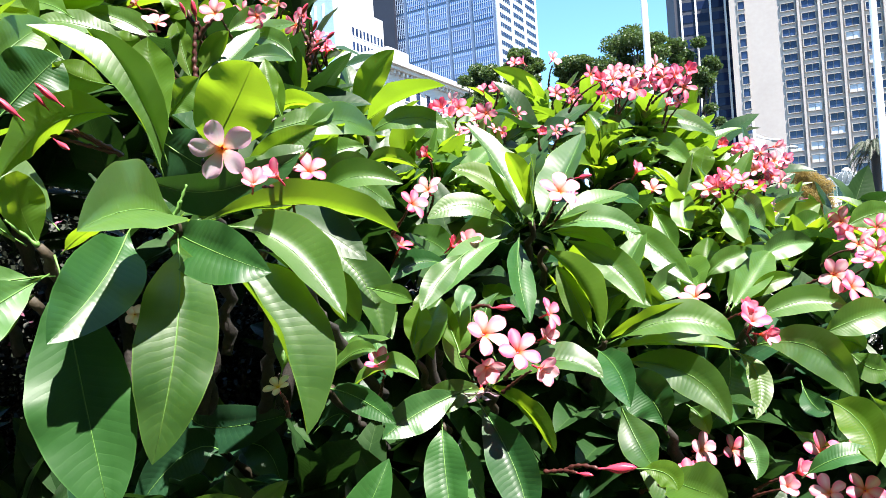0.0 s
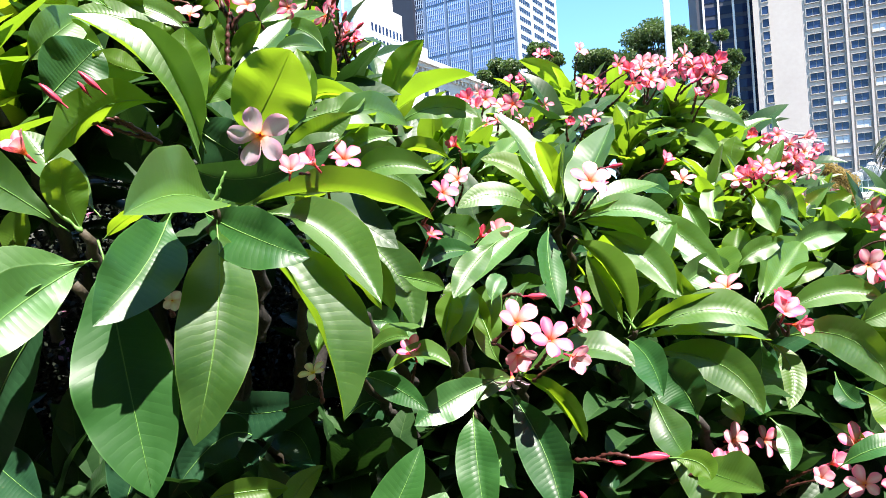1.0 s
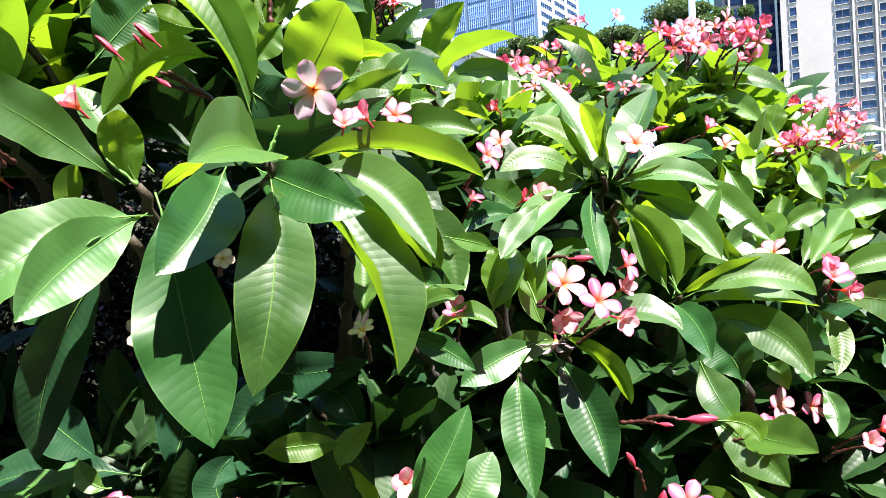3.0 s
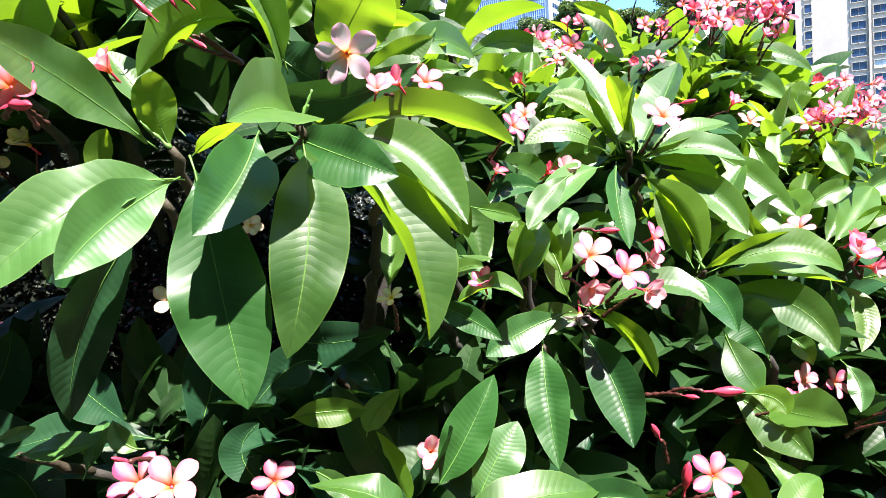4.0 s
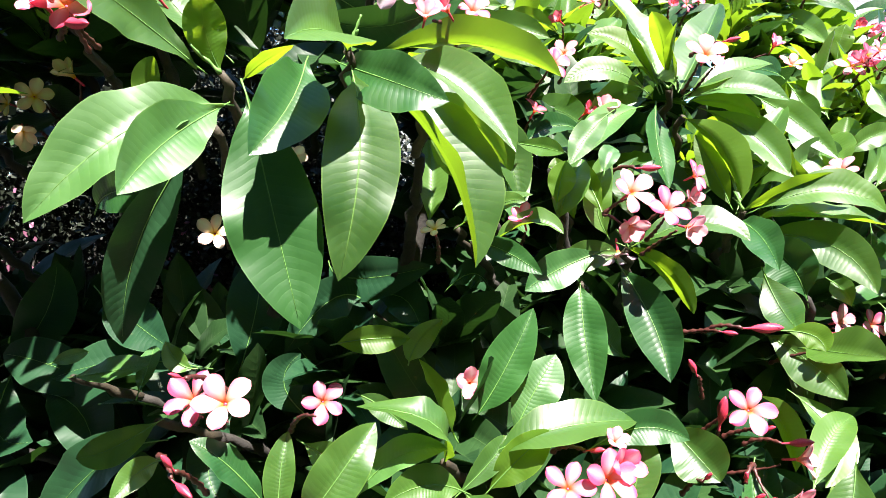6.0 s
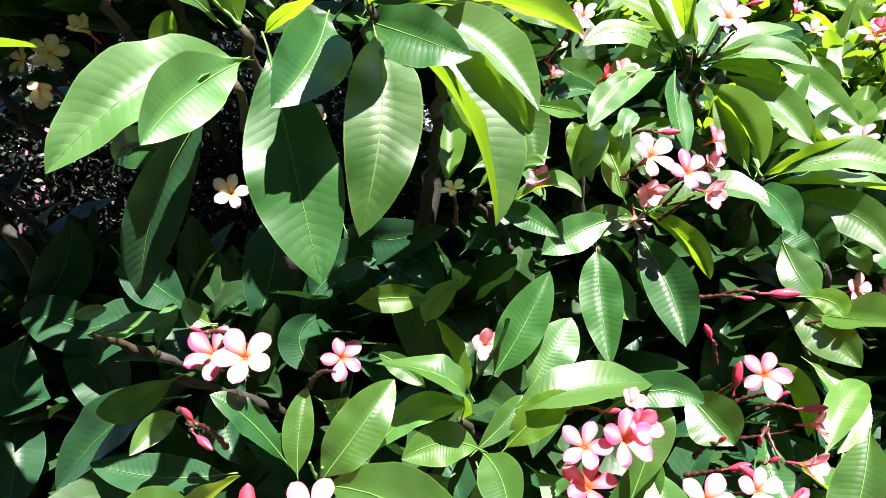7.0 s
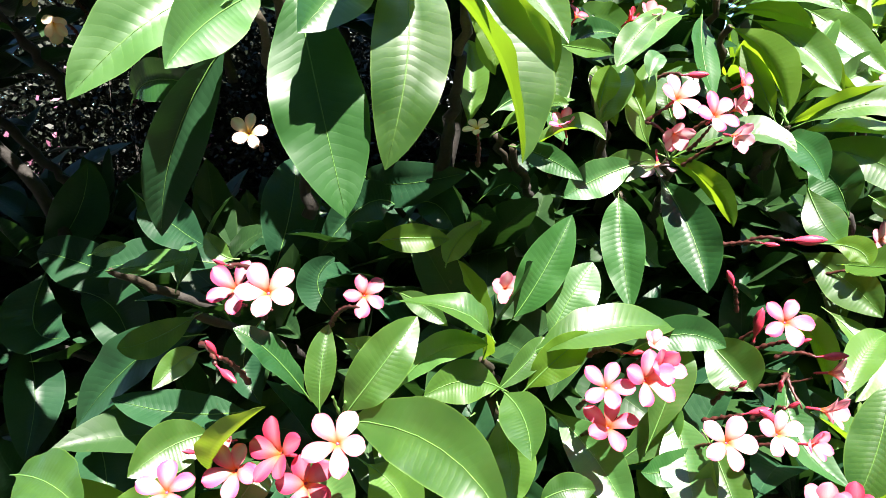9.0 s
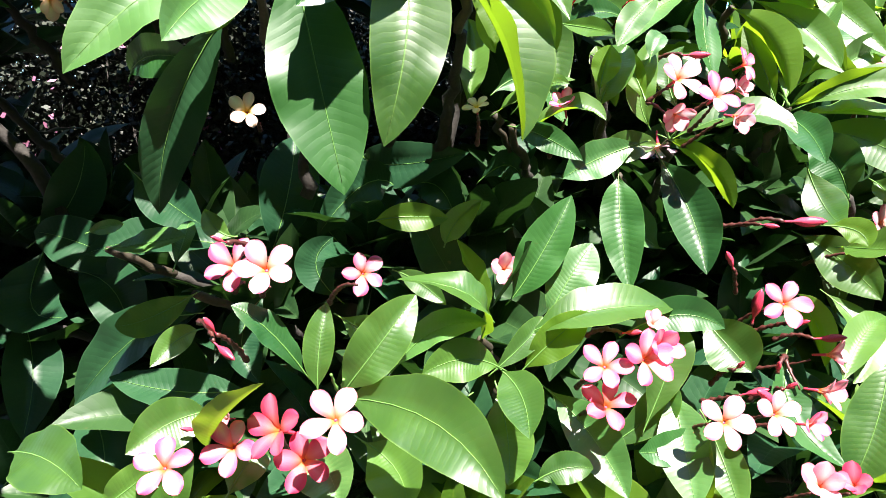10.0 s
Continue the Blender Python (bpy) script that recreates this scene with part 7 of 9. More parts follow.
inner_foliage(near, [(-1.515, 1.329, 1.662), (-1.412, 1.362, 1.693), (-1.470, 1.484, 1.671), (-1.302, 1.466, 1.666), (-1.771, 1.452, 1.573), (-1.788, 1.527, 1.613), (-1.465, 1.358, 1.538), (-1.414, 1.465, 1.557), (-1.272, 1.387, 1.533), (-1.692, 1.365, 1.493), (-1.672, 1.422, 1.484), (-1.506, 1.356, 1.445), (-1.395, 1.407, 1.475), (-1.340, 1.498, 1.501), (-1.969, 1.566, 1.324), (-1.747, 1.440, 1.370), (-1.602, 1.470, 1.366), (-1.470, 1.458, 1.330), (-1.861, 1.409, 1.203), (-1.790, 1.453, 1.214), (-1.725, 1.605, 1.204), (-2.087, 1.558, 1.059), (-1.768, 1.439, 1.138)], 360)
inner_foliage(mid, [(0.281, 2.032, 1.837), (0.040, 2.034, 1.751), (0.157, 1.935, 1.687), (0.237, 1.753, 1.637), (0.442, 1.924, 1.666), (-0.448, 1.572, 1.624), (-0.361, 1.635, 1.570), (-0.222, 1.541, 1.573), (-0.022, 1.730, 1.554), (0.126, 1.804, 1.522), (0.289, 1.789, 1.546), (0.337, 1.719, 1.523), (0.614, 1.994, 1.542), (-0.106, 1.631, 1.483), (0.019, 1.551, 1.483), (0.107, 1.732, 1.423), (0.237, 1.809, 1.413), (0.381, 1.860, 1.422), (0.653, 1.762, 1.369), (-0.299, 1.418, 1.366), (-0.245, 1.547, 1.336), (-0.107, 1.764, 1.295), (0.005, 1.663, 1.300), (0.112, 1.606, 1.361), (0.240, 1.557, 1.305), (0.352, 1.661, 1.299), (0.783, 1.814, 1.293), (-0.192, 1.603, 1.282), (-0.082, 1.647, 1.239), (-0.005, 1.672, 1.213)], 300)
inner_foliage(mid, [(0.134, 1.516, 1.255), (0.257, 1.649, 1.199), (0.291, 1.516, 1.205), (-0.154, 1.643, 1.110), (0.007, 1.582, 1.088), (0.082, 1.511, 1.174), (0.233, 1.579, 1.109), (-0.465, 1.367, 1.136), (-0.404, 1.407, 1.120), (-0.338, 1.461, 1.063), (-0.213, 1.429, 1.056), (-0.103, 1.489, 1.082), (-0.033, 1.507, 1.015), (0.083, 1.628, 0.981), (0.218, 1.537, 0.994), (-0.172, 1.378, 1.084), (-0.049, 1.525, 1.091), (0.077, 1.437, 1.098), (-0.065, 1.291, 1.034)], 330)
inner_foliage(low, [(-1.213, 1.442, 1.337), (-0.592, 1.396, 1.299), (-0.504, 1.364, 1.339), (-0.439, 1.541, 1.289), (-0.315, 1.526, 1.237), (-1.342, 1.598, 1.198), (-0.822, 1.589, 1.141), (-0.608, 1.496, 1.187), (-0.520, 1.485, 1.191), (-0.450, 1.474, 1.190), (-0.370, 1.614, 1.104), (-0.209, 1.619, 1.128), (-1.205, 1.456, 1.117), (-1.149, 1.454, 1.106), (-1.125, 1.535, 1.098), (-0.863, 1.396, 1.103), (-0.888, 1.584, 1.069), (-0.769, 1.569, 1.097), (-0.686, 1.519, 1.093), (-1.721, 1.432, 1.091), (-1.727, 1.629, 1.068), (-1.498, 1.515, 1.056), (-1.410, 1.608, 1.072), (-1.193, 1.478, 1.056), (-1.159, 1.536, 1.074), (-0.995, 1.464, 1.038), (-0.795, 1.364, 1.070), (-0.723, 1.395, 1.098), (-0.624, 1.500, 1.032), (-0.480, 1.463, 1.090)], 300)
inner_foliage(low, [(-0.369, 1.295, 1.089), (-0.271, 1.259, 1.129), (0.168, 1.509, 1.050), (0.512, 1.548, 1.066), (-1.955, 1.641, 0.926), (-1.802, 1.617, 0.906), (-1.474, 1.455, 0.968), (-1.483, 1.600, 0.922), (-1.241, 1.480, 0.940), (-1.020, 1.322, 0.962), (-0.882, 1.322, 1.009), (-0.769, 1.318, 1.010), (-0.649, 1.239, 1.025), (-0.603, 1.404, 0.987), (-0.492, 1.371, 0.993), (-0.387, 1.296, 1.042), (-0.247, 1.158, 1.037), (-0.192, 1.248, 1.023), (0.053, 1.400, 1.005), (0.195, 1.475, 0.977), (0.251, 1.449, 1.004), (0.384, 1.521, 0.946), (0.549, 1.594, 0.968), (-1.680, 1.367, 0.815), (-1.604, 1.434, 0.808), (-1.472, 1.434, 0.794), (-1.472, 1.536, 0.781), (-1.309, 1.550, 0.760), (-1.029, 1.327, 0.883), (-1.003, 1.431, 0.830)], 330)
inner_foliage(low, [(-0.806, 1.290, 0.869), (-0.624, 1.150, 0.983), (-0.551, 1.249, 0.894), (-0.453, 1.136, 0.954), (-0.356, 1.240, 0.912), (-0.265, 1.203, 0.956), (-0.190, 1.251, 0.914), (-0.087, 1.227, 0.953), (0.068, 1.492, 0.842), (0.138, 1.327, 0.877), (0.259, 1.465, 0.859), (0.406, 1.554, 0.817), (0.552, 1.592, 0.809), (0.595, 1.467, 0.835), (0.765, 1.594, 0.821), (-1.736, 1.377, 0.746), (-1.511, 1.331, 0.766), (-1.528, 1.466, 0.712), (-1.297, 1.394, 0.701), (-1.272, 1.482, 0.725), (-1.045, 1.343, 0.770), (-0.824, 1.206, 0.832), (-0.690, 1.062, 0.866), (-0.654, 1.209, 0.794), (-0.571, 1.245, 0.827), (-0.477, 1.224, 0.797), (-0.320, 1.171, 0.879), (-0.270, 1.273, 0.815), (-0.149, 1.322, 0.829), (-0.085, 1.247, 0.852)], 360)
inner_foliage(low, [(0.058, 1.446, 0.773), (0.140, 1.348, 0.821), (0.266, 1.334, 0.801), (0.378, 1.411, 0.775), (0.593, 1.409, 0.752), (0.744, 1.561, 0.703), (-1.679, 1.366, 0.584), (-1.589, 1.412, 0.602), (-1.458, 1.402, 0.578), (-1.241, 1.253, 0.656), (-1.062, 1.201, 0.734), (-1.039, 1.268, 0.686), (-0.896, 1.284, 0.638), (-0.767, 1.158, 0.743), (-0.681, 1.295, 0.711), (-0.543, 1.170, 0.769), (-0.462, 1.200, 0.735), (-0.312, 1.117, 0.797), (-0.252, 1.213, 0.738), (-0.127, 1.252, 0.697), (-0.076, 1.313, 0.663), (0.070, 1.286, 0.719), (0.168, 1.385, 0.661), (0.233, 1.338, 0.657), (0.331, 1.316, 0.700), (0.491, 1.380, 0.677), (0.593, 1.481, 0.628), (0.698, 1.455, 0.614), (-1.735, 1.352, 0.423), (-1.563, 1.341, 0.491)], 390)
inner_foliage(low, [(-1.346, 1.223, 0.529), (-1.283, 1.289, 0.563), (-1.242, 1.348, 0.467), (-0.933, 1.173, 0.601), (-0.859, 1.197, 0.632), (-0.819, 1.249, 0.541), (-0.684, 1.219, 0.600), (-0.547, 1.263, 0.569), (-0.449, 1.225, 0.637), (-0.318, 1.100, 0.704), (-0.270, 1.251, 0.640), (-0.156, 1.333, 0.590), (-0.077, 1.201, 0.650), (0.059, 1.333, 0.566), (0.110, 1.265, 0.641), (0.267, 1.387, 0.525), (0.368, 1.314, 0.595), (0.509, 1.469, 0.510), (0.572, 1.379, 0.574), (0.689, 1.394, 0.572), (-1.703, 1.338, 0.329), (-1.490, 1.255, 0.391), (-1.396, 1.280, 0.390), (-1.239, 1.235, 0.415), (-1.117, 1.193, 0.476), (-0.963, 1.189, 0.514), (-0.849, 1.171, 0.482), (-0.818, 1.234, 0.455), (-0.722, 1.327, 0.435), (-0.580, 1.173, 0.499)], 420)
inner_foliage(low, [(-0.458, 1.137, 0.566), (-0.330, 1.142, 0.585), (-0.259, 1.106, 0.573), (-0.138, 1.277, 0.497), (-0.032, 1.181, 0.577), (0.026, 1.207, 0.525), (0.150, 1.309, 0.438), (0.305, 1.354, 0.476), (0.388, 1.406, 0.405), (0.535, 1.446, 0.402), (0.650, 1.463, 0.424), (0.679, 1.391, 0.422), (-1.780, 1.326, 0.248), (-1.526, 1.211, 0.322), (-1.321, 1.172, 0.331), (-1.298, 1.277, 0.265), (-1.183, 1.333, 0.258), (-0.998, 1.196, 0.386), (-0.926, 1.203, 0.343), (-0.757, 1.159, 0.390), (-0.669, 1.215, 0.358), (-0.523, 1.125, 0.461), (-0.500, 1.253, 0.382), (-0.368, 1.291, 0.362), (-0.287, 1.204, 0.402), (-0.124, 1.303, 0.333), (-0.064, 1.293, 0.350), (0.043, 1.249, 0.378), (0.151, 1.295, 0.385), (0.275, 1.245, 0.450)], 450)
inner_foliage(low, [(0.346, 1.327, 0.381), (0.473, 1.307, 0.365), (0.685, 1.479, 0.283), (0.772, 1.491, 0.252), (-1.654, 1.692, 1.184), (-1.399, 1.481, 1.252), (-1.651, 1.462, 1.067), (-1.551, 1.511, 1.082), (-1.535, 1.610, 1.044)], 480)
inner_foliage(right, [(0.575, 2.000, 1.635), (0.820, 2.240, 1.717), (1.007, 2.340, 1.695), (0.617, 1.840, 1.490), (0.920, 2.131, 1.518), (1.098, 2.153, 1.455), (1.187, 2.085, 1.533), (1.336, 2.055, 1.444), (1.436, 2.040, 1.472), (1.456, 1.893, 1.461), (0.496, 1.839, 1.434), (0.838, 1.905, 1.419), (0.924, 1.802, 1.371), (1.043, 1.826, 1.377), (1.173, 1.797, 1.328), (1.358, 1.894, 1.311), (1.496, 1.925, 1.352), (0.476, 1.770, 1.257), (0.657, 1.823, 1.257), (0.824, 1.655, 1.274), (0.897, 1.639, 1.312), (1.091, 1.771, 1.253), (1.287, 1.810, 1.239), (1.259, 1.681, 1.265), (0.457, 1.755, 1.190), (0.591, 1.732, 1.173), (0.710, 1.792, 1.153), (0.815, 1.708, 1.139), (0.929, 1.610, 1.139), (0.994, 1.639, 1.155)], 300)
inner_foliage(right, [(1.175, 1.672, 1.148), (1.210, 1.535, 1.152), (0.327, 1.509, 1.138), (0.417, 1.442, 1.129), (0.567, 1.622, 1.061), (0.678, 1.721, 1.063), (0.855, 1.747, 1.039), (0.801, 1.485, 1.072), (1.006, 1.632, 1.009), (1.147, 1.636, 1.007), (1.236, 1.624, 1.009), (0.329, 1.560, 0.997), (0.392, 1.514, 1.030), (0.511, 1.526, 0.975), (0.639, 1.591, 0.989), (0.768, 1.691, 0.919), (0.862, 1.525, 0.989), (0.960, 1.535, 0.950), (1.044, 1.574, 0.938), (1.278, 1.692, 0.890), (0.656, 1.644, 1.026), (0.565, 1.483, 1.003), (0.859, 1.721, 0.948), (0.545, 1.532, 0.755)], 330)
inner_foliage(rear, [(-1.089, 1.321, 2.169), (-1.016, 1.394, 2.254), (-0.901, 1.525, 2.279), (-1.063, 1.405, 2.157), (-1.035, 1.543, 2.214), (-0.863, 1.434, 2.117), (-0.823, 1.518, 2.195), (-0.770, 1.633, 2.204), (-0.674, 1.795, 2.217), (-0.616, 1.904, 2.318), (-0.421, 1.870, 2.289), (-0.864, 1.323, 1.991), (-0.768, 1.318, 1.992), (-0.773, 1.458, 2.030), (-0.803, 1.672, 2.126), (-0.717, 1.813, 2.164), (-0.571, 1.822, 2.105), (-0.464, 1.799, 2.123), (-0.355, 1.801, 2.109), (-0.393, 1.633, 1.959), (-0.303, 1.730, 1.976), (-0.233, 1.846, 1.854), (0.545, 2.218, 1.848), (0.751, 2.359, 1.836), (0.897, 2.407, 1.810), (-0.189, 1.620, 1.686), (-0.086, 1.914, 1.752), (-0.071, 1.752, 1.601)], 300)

# blossoms on their stalks
flower(near, (-0.268, 0.885, 1.709), 0.086, (0.10, -0.90, -0.38), "pale_shaded", "open", 0, 23)
stalk(near, (-0.302, 0.984, 1.670), (-0.271, 0.912, 1.698))
flower(near, (-0.593, 0.920, 1.714), 0.066, (-0.30, -0.80, 0.50), "pale", "half", 7)
stalk(near, (-0.575, 0.985, 1.660), (-0.588, 0.936, 1.703))
flower(near, (-0.235, 0.900, 1.662), 0.051, (0.30, -0.75, 0.55), "pale", "half", 1, 60)
stalk(near, (-0.200, 0.975, 1.659), (-0.227, 0.916, 1.661))
flower(near, (-0.208, 0.920, 1.673), 0.053, (-0.35, -0.70, 0.55), "pink", "half", 2, 10)
stalk(near, (-0.200, 0.975, 1.659), (-0.206, 0.932, 1.670))
flower(near, (-0.211, 0.965, 1.659), 0.048, (-0.17, -0.75, 0.64), "deep", "half", 3, 40)
stalk(near, (-0.200, 0.975, 1.659), (-0.209, 0.967, 1.659))
flower(near, (-0.178, 0.985, 1.687), 0.058, (0.25, -0.75, 0.60), "pink", "open", 4, 100)
stalk(near, (-0.200, 0.975, 1.659), (-0.183, 0.983, 1.681))
flower(near, (-0.203, 0.990, 1.606), 0.058, (0.25, -0.85, 0.35), "pink", "half", 5, -40)
stalk(near, (-0.200, 0.975, 1.659), (-0.202, 0.987, 1.618))
flower(mid, (-0.048, 1.270, 1.656), 0.062, (0.53, -0.63, 0.57), "pink", "open", 6)
stalk(mid, (-0.093, 1.344, 1.606), (-0.059, 1.282, 1.644))
flower(mid, (-0.079, 1.370, 1.585), 0.063, (0.40, -0.53, 0.75), "deep", "open", 7)
stalk(mid, (-0.114, 1.439, 1.508), (-0.087, 1.381, 1.570))
flower(mid, (0.048, 1.380, 1.581), 0.070, (0.39, -0.64, 0.66), "pale", "half", 8)
stalk(mid, (0.010, 1.456, 1.517), (0.040, 1.393, 1.568))
flower(mid, (0.016, 1.380, 1.576), 0.056, (0.23, -0.62, 0.75), "deep", "half", 9)
stalk(mid, (-0.014, 1.453, 1.518), (0.012, 1.391, 1.563))
flower(mid, (-0.020, 1.395, 1.693), 0.064, (-0.41, -0.78, 0.47), "pale", "open", 10)
stalk(mid, (-0.025, 1.478, 1.647), (-0.011, 1.411, 1.684))
flower(rear, (-0.019, 1.488, 1.774), 0.053, (-0.33, -0.78, 0.53), "deep", "half", 11)
stalk(rear, (-0.020, 1.569, 1.708), (-0.013, 1.501, 1.765))
flower(rear, (0.071, 1.953, 1.970), 0.068, (-0.04, -0.97, 0.22), "pink", "open", 12)
flower(rear, (0.045, 1.923, 1.942), 0.064, (-0.02, -0.70, 0.44), "pink", "half", 512)
stalk(rear, (0.045, 1.968, 1.902), (0.046, 1.942, 1.930))
stalk(rear, (0.057, 2.048, 1.920), (0.072, 1.974, 1.965))
flower(rear, (0.117, 1.953, 1.945), 0.068, (-0.34, -0.76, 0.55), "pale", "open", 13)
flower(rear, (0.144, 1.923, 1.946), 0.069, (-0.13, -0.70, 0.09), "pink", "open", 513)
stalk(rear, (0.144, 1.968, 1.906), (0.148, 1.944, 1.943))
stalk(rear, (0.113, 2.036, 1.883), (0.124, 1.970, 1.933))
flower(rear, (0.002, 1.953, 1.962), 0.060, (-0.26, -0.86, 0.44), "deep", "half", 14)
stalk(rear, (-0.019, 2.040, 1.909), (0.007, 1.970, 1.954))
flower(rear, (0.063, 1.860, 1.882), 0.052, (-0.46, -0.82, 0.34), "pink", "open", 15)
flower(rear, (0.092, 1.830, 1.888), 0.047, (-0.16, -0.70, 0.38), "pink", "open", 515)
stalk(rear, (0.092, 1.875, 1.848), (0.095, 1.844, 1.880))
stalk(rear, (0.054, 1.943, 1.851), (0.071, 1.874, 1.876))
flower(rear, (0.054, 1.953, 1.990), 0.062, (-0.60, -0.80, 0.09), "pale", "open", 16)
flower(rear, (0.024, 1.923, 1.966), 0.065, (0.09, -0.70, 0.34), "deep", "half", 516)
stalk(rear, (0.024, 1.968, 1.926), (0.022, 1.941, 1.958))
stalk(rear, (0.060, 2.037, 1.967), (0.065, 1.969, 1.989))
flower(rear, (0.148, 2.046, 2.035), 0.049, (-0.13, -0.75, 0.64), "pink", "half", 17)
flower(rear, (0.183, 2.016, 2.034), 0.051, (-0.35, -0.70, 0.02), "pink", "half", 517)
stalk(rear, (0.183, 2.061, 1.994), (0.190, 2.030, 2.033))
stalk(rear, (0.151, 2.124, 1.967), (0.150, 2.058, 2.025))
flower(rear, (0.189, 2.046, 2.036), 0.049, (-0.51, -0.72, 0.47), "pink", "half", 18)
stalk(rear, (0.177, 2.122, 1.973), (0.197, 2.057, 2.028))
flower(rear, (0.277, 2.325, 2.188), 0.051, (-0.45, -0.83, 0.33), "pink", "open", 19)
flower(rear, (0.304, 2.295, 2.177), 0.052, (-0.65, -0.70, 0.39), "pink", "half", 519)
stalk(rear, (0.304, 2.340, 2.137), (0.315, 2.306, 2.171))
stalk(rear, (0.275, 2.408, 2.161), (0.284, 2.339, 2.183))
flower(rear, (0.380, 2.186, 2.152), 0.060, (0.02, -0.76, 0.65), "pale", "open", 20)
stalk(rear, (0.374, 2.266, 2.078), (0.380, 2.200, 2.140))
flower(rear, (0.233, 1.953, 1.944), 0.049, (-0.48, -0.85, 0.24), "pink", "open", 21)
stalk(rear, (0.237, 2.036, 1.914), (0.240, 1.966, 1.940))
flower(rear, (0.179, 1.860, 1.877), 0.043, (-0.56, -0.78, 0.27), "pink", "open", 22)
flower(rear, (0.156, 1.830, 1.883), 0.044, (-0.06, -0.70, 0.73), "pink", "open", 522)
stalk(rear, (0.156, 1.875, 1.843), (0.157, 1.840, 1.873))
stalk(rear, (0.178, 1.938, 1.848), (0.187, 1.871, 1.873))
flower(rear, (0.330, 1.767, 1.865), 0.051, (0.12, -0.82, 0.56), "pink", "open", 23)
stalk(rear, (0.306, 1.849, 1.822), (0.328, 1.780, 1.856))
flower(rear, (0.303, 1.767, 1.855), 0.044, (0.42, -0.82, 0.39), "pink", "open", 24)
flower(rear, (0.264, 1.737, 1.852), 0.038, (0.36, -0.70, 0.24), "deep", "half", 524)
stalk(rear, (0.264, 1.782, 1.812), (0.258, 1.749, 1.848))
stalk(rear, (0.265, 1.847, 1.810), (0.297, 1.779, 1.849))
flower(rear, (0.343, 1.953, 1.994), 0.053, (-0.27, -0.95, 0.16), "pink", "open", 25)
flower(rear, (0.377, 1.923, 1.981), 0.046, (-0.10, -0.70, 0.43), "pink", "half", 525)
stalk(rear, (0.377, 1.968, 1.941), (0.379, 1.937, 1.972))
stalk(rear, (0.347, 2.042, 1.969), (0.347, 1.969, 1.991))
flower(rear, (0.389, 1.953, 1.981), 0.056, (0.24, -0.97, 0.02), "pink", "open", 26)
stalk(rear, (0.375, 2.045, 1.970), (0.384, 1.971, 1.981))
flower(rear, (0.420, 1.860, 2.017), 0.058, (0.29, -0.96, 0.05), "pink", "open", 27)
stalk(rear, (0.366, 1.951, 1.994), (0.415, 1.878, 2.017))
flower(rear, (0.445, 1.860, 2.001), 0.054, (0.48, -0.71, 0.51), "pink", "open", 28)
flower(rear, (0.471, 1.830, 1.993), 0.055, (-0.44, -0.70, 0.15), "pale", "open", 528)
stalk(rear, (0.471, 1.875, 1.953), (0.480, 1.844, 1.990))
stalk(rear, (0.372, 1.937, 1.937), (0.436, 1.872, 1.992))
flower(rear, (0.480, 1.860, 2.017), 0.058, (-0.18, -0.98, 0.07), "pale", "open", 29)
flower(rear, (0.438, 1.830, 1.993), 0.053, (-0.51, -0.70, 0.35), "deep", "half", 529)
stalk(rear, (0.438, 1.875, 1.953), (0.448, 1.844, 1.986))
stalk(rear, (0.457, 1.953, 1.992), (0.484, 1.878, 2.015))
flower(rear, (0.443, 1.814, 1.955), 0.056, (0.52, -0.84, 0.12), "deep", "open", 30)
flower(rear, (0.471, 1.784, 1.942), 0.054, (0.17, -0.70, 0.21), "pink", "half", 530)
stalk(rear, (0.471, 1.829, 1.902), (0.467, 1.800, 1.937))
stalk(rear, (0.391, 1.898, 1.913), (0.434, 1.829, 1.953))
flower(rear, (0.503, 1.860, 2.018), 0.055, (-0.35, -0.88, 0.33), "pale", "open", 31)
stalk(rear, (0.480, 1.946, 1.982), (0.509, 1.875, 2.012))
flower(rear, (0.518, 1.795, 1.956), 0.069, (0.23, -0.97, 0.08), "pink", "open", 32)
flower(rear, (0.475, 1.765, 1.950), 0.065, (-0.07, -0.70, 0.31), "pink", "open", 532)
stalk(rear, (0.475, 1.810, 1.910), (0.477, 1.785, 1.941))
stalk(rear, (0.495, 1.890, 1.912), (0.513, 1.816, 1.954))
flower(rear, (0.529, 1.860, 2.006), 0.055, (0.32, -0.95, 0.05), "pale", "open", 33)
flower(rear, (0.554, 1.830, 2.007), 0.054, (-0.54, -0.70, 0.78), "pink", "open", 533)
stalk(rear, (0.554, 1.875, 1.967), (0.562, 1.840, 1.996))
stalk(rear, (0.497, 1.950, 1.974), (0.523, 1.877, 2.005))
flower(rear, (0.581, 1.823, 2.018), 0.067, (0.44, -0.86, 0.25), "pale", "open", 34)
stalk(rear, (0.542, 1.912, 1.987), (0.572, 1.841, 2.012))
flower(rear, (0.597, 1.823, 1.990), 0.064, (-0.15, -0.80, 0.58), "pink", "open", 35)
flower(rear, (0.621, 1.793, 1.982), 0.062, (0.49, -0.70, 0.41), "pink", "open", 535)
stalk(rear, (0.621, 1.838, 1.942), (0.611, 1.808, 1.973))
stalk(rear, (0.575, 1.907, 1.921), (0.600, 1.839, 1.978))
flower(rear, (0.631, 1.823, 1.997), 0.058, (-0.57, -0.81, 0.16), "pink", "open", 36)
flower(rear, (0.653, 1.793, 1.993), 0.060, (-0.10, -0.70, 0.24), "deep", "half", 536)
stalk(rear, (0.653, 1.838, 1.953), (0.655, 1.810, 1.987))
stalk(rear, (0.635, 1.906, 1.951), (0.642, 1.838, 1.994))
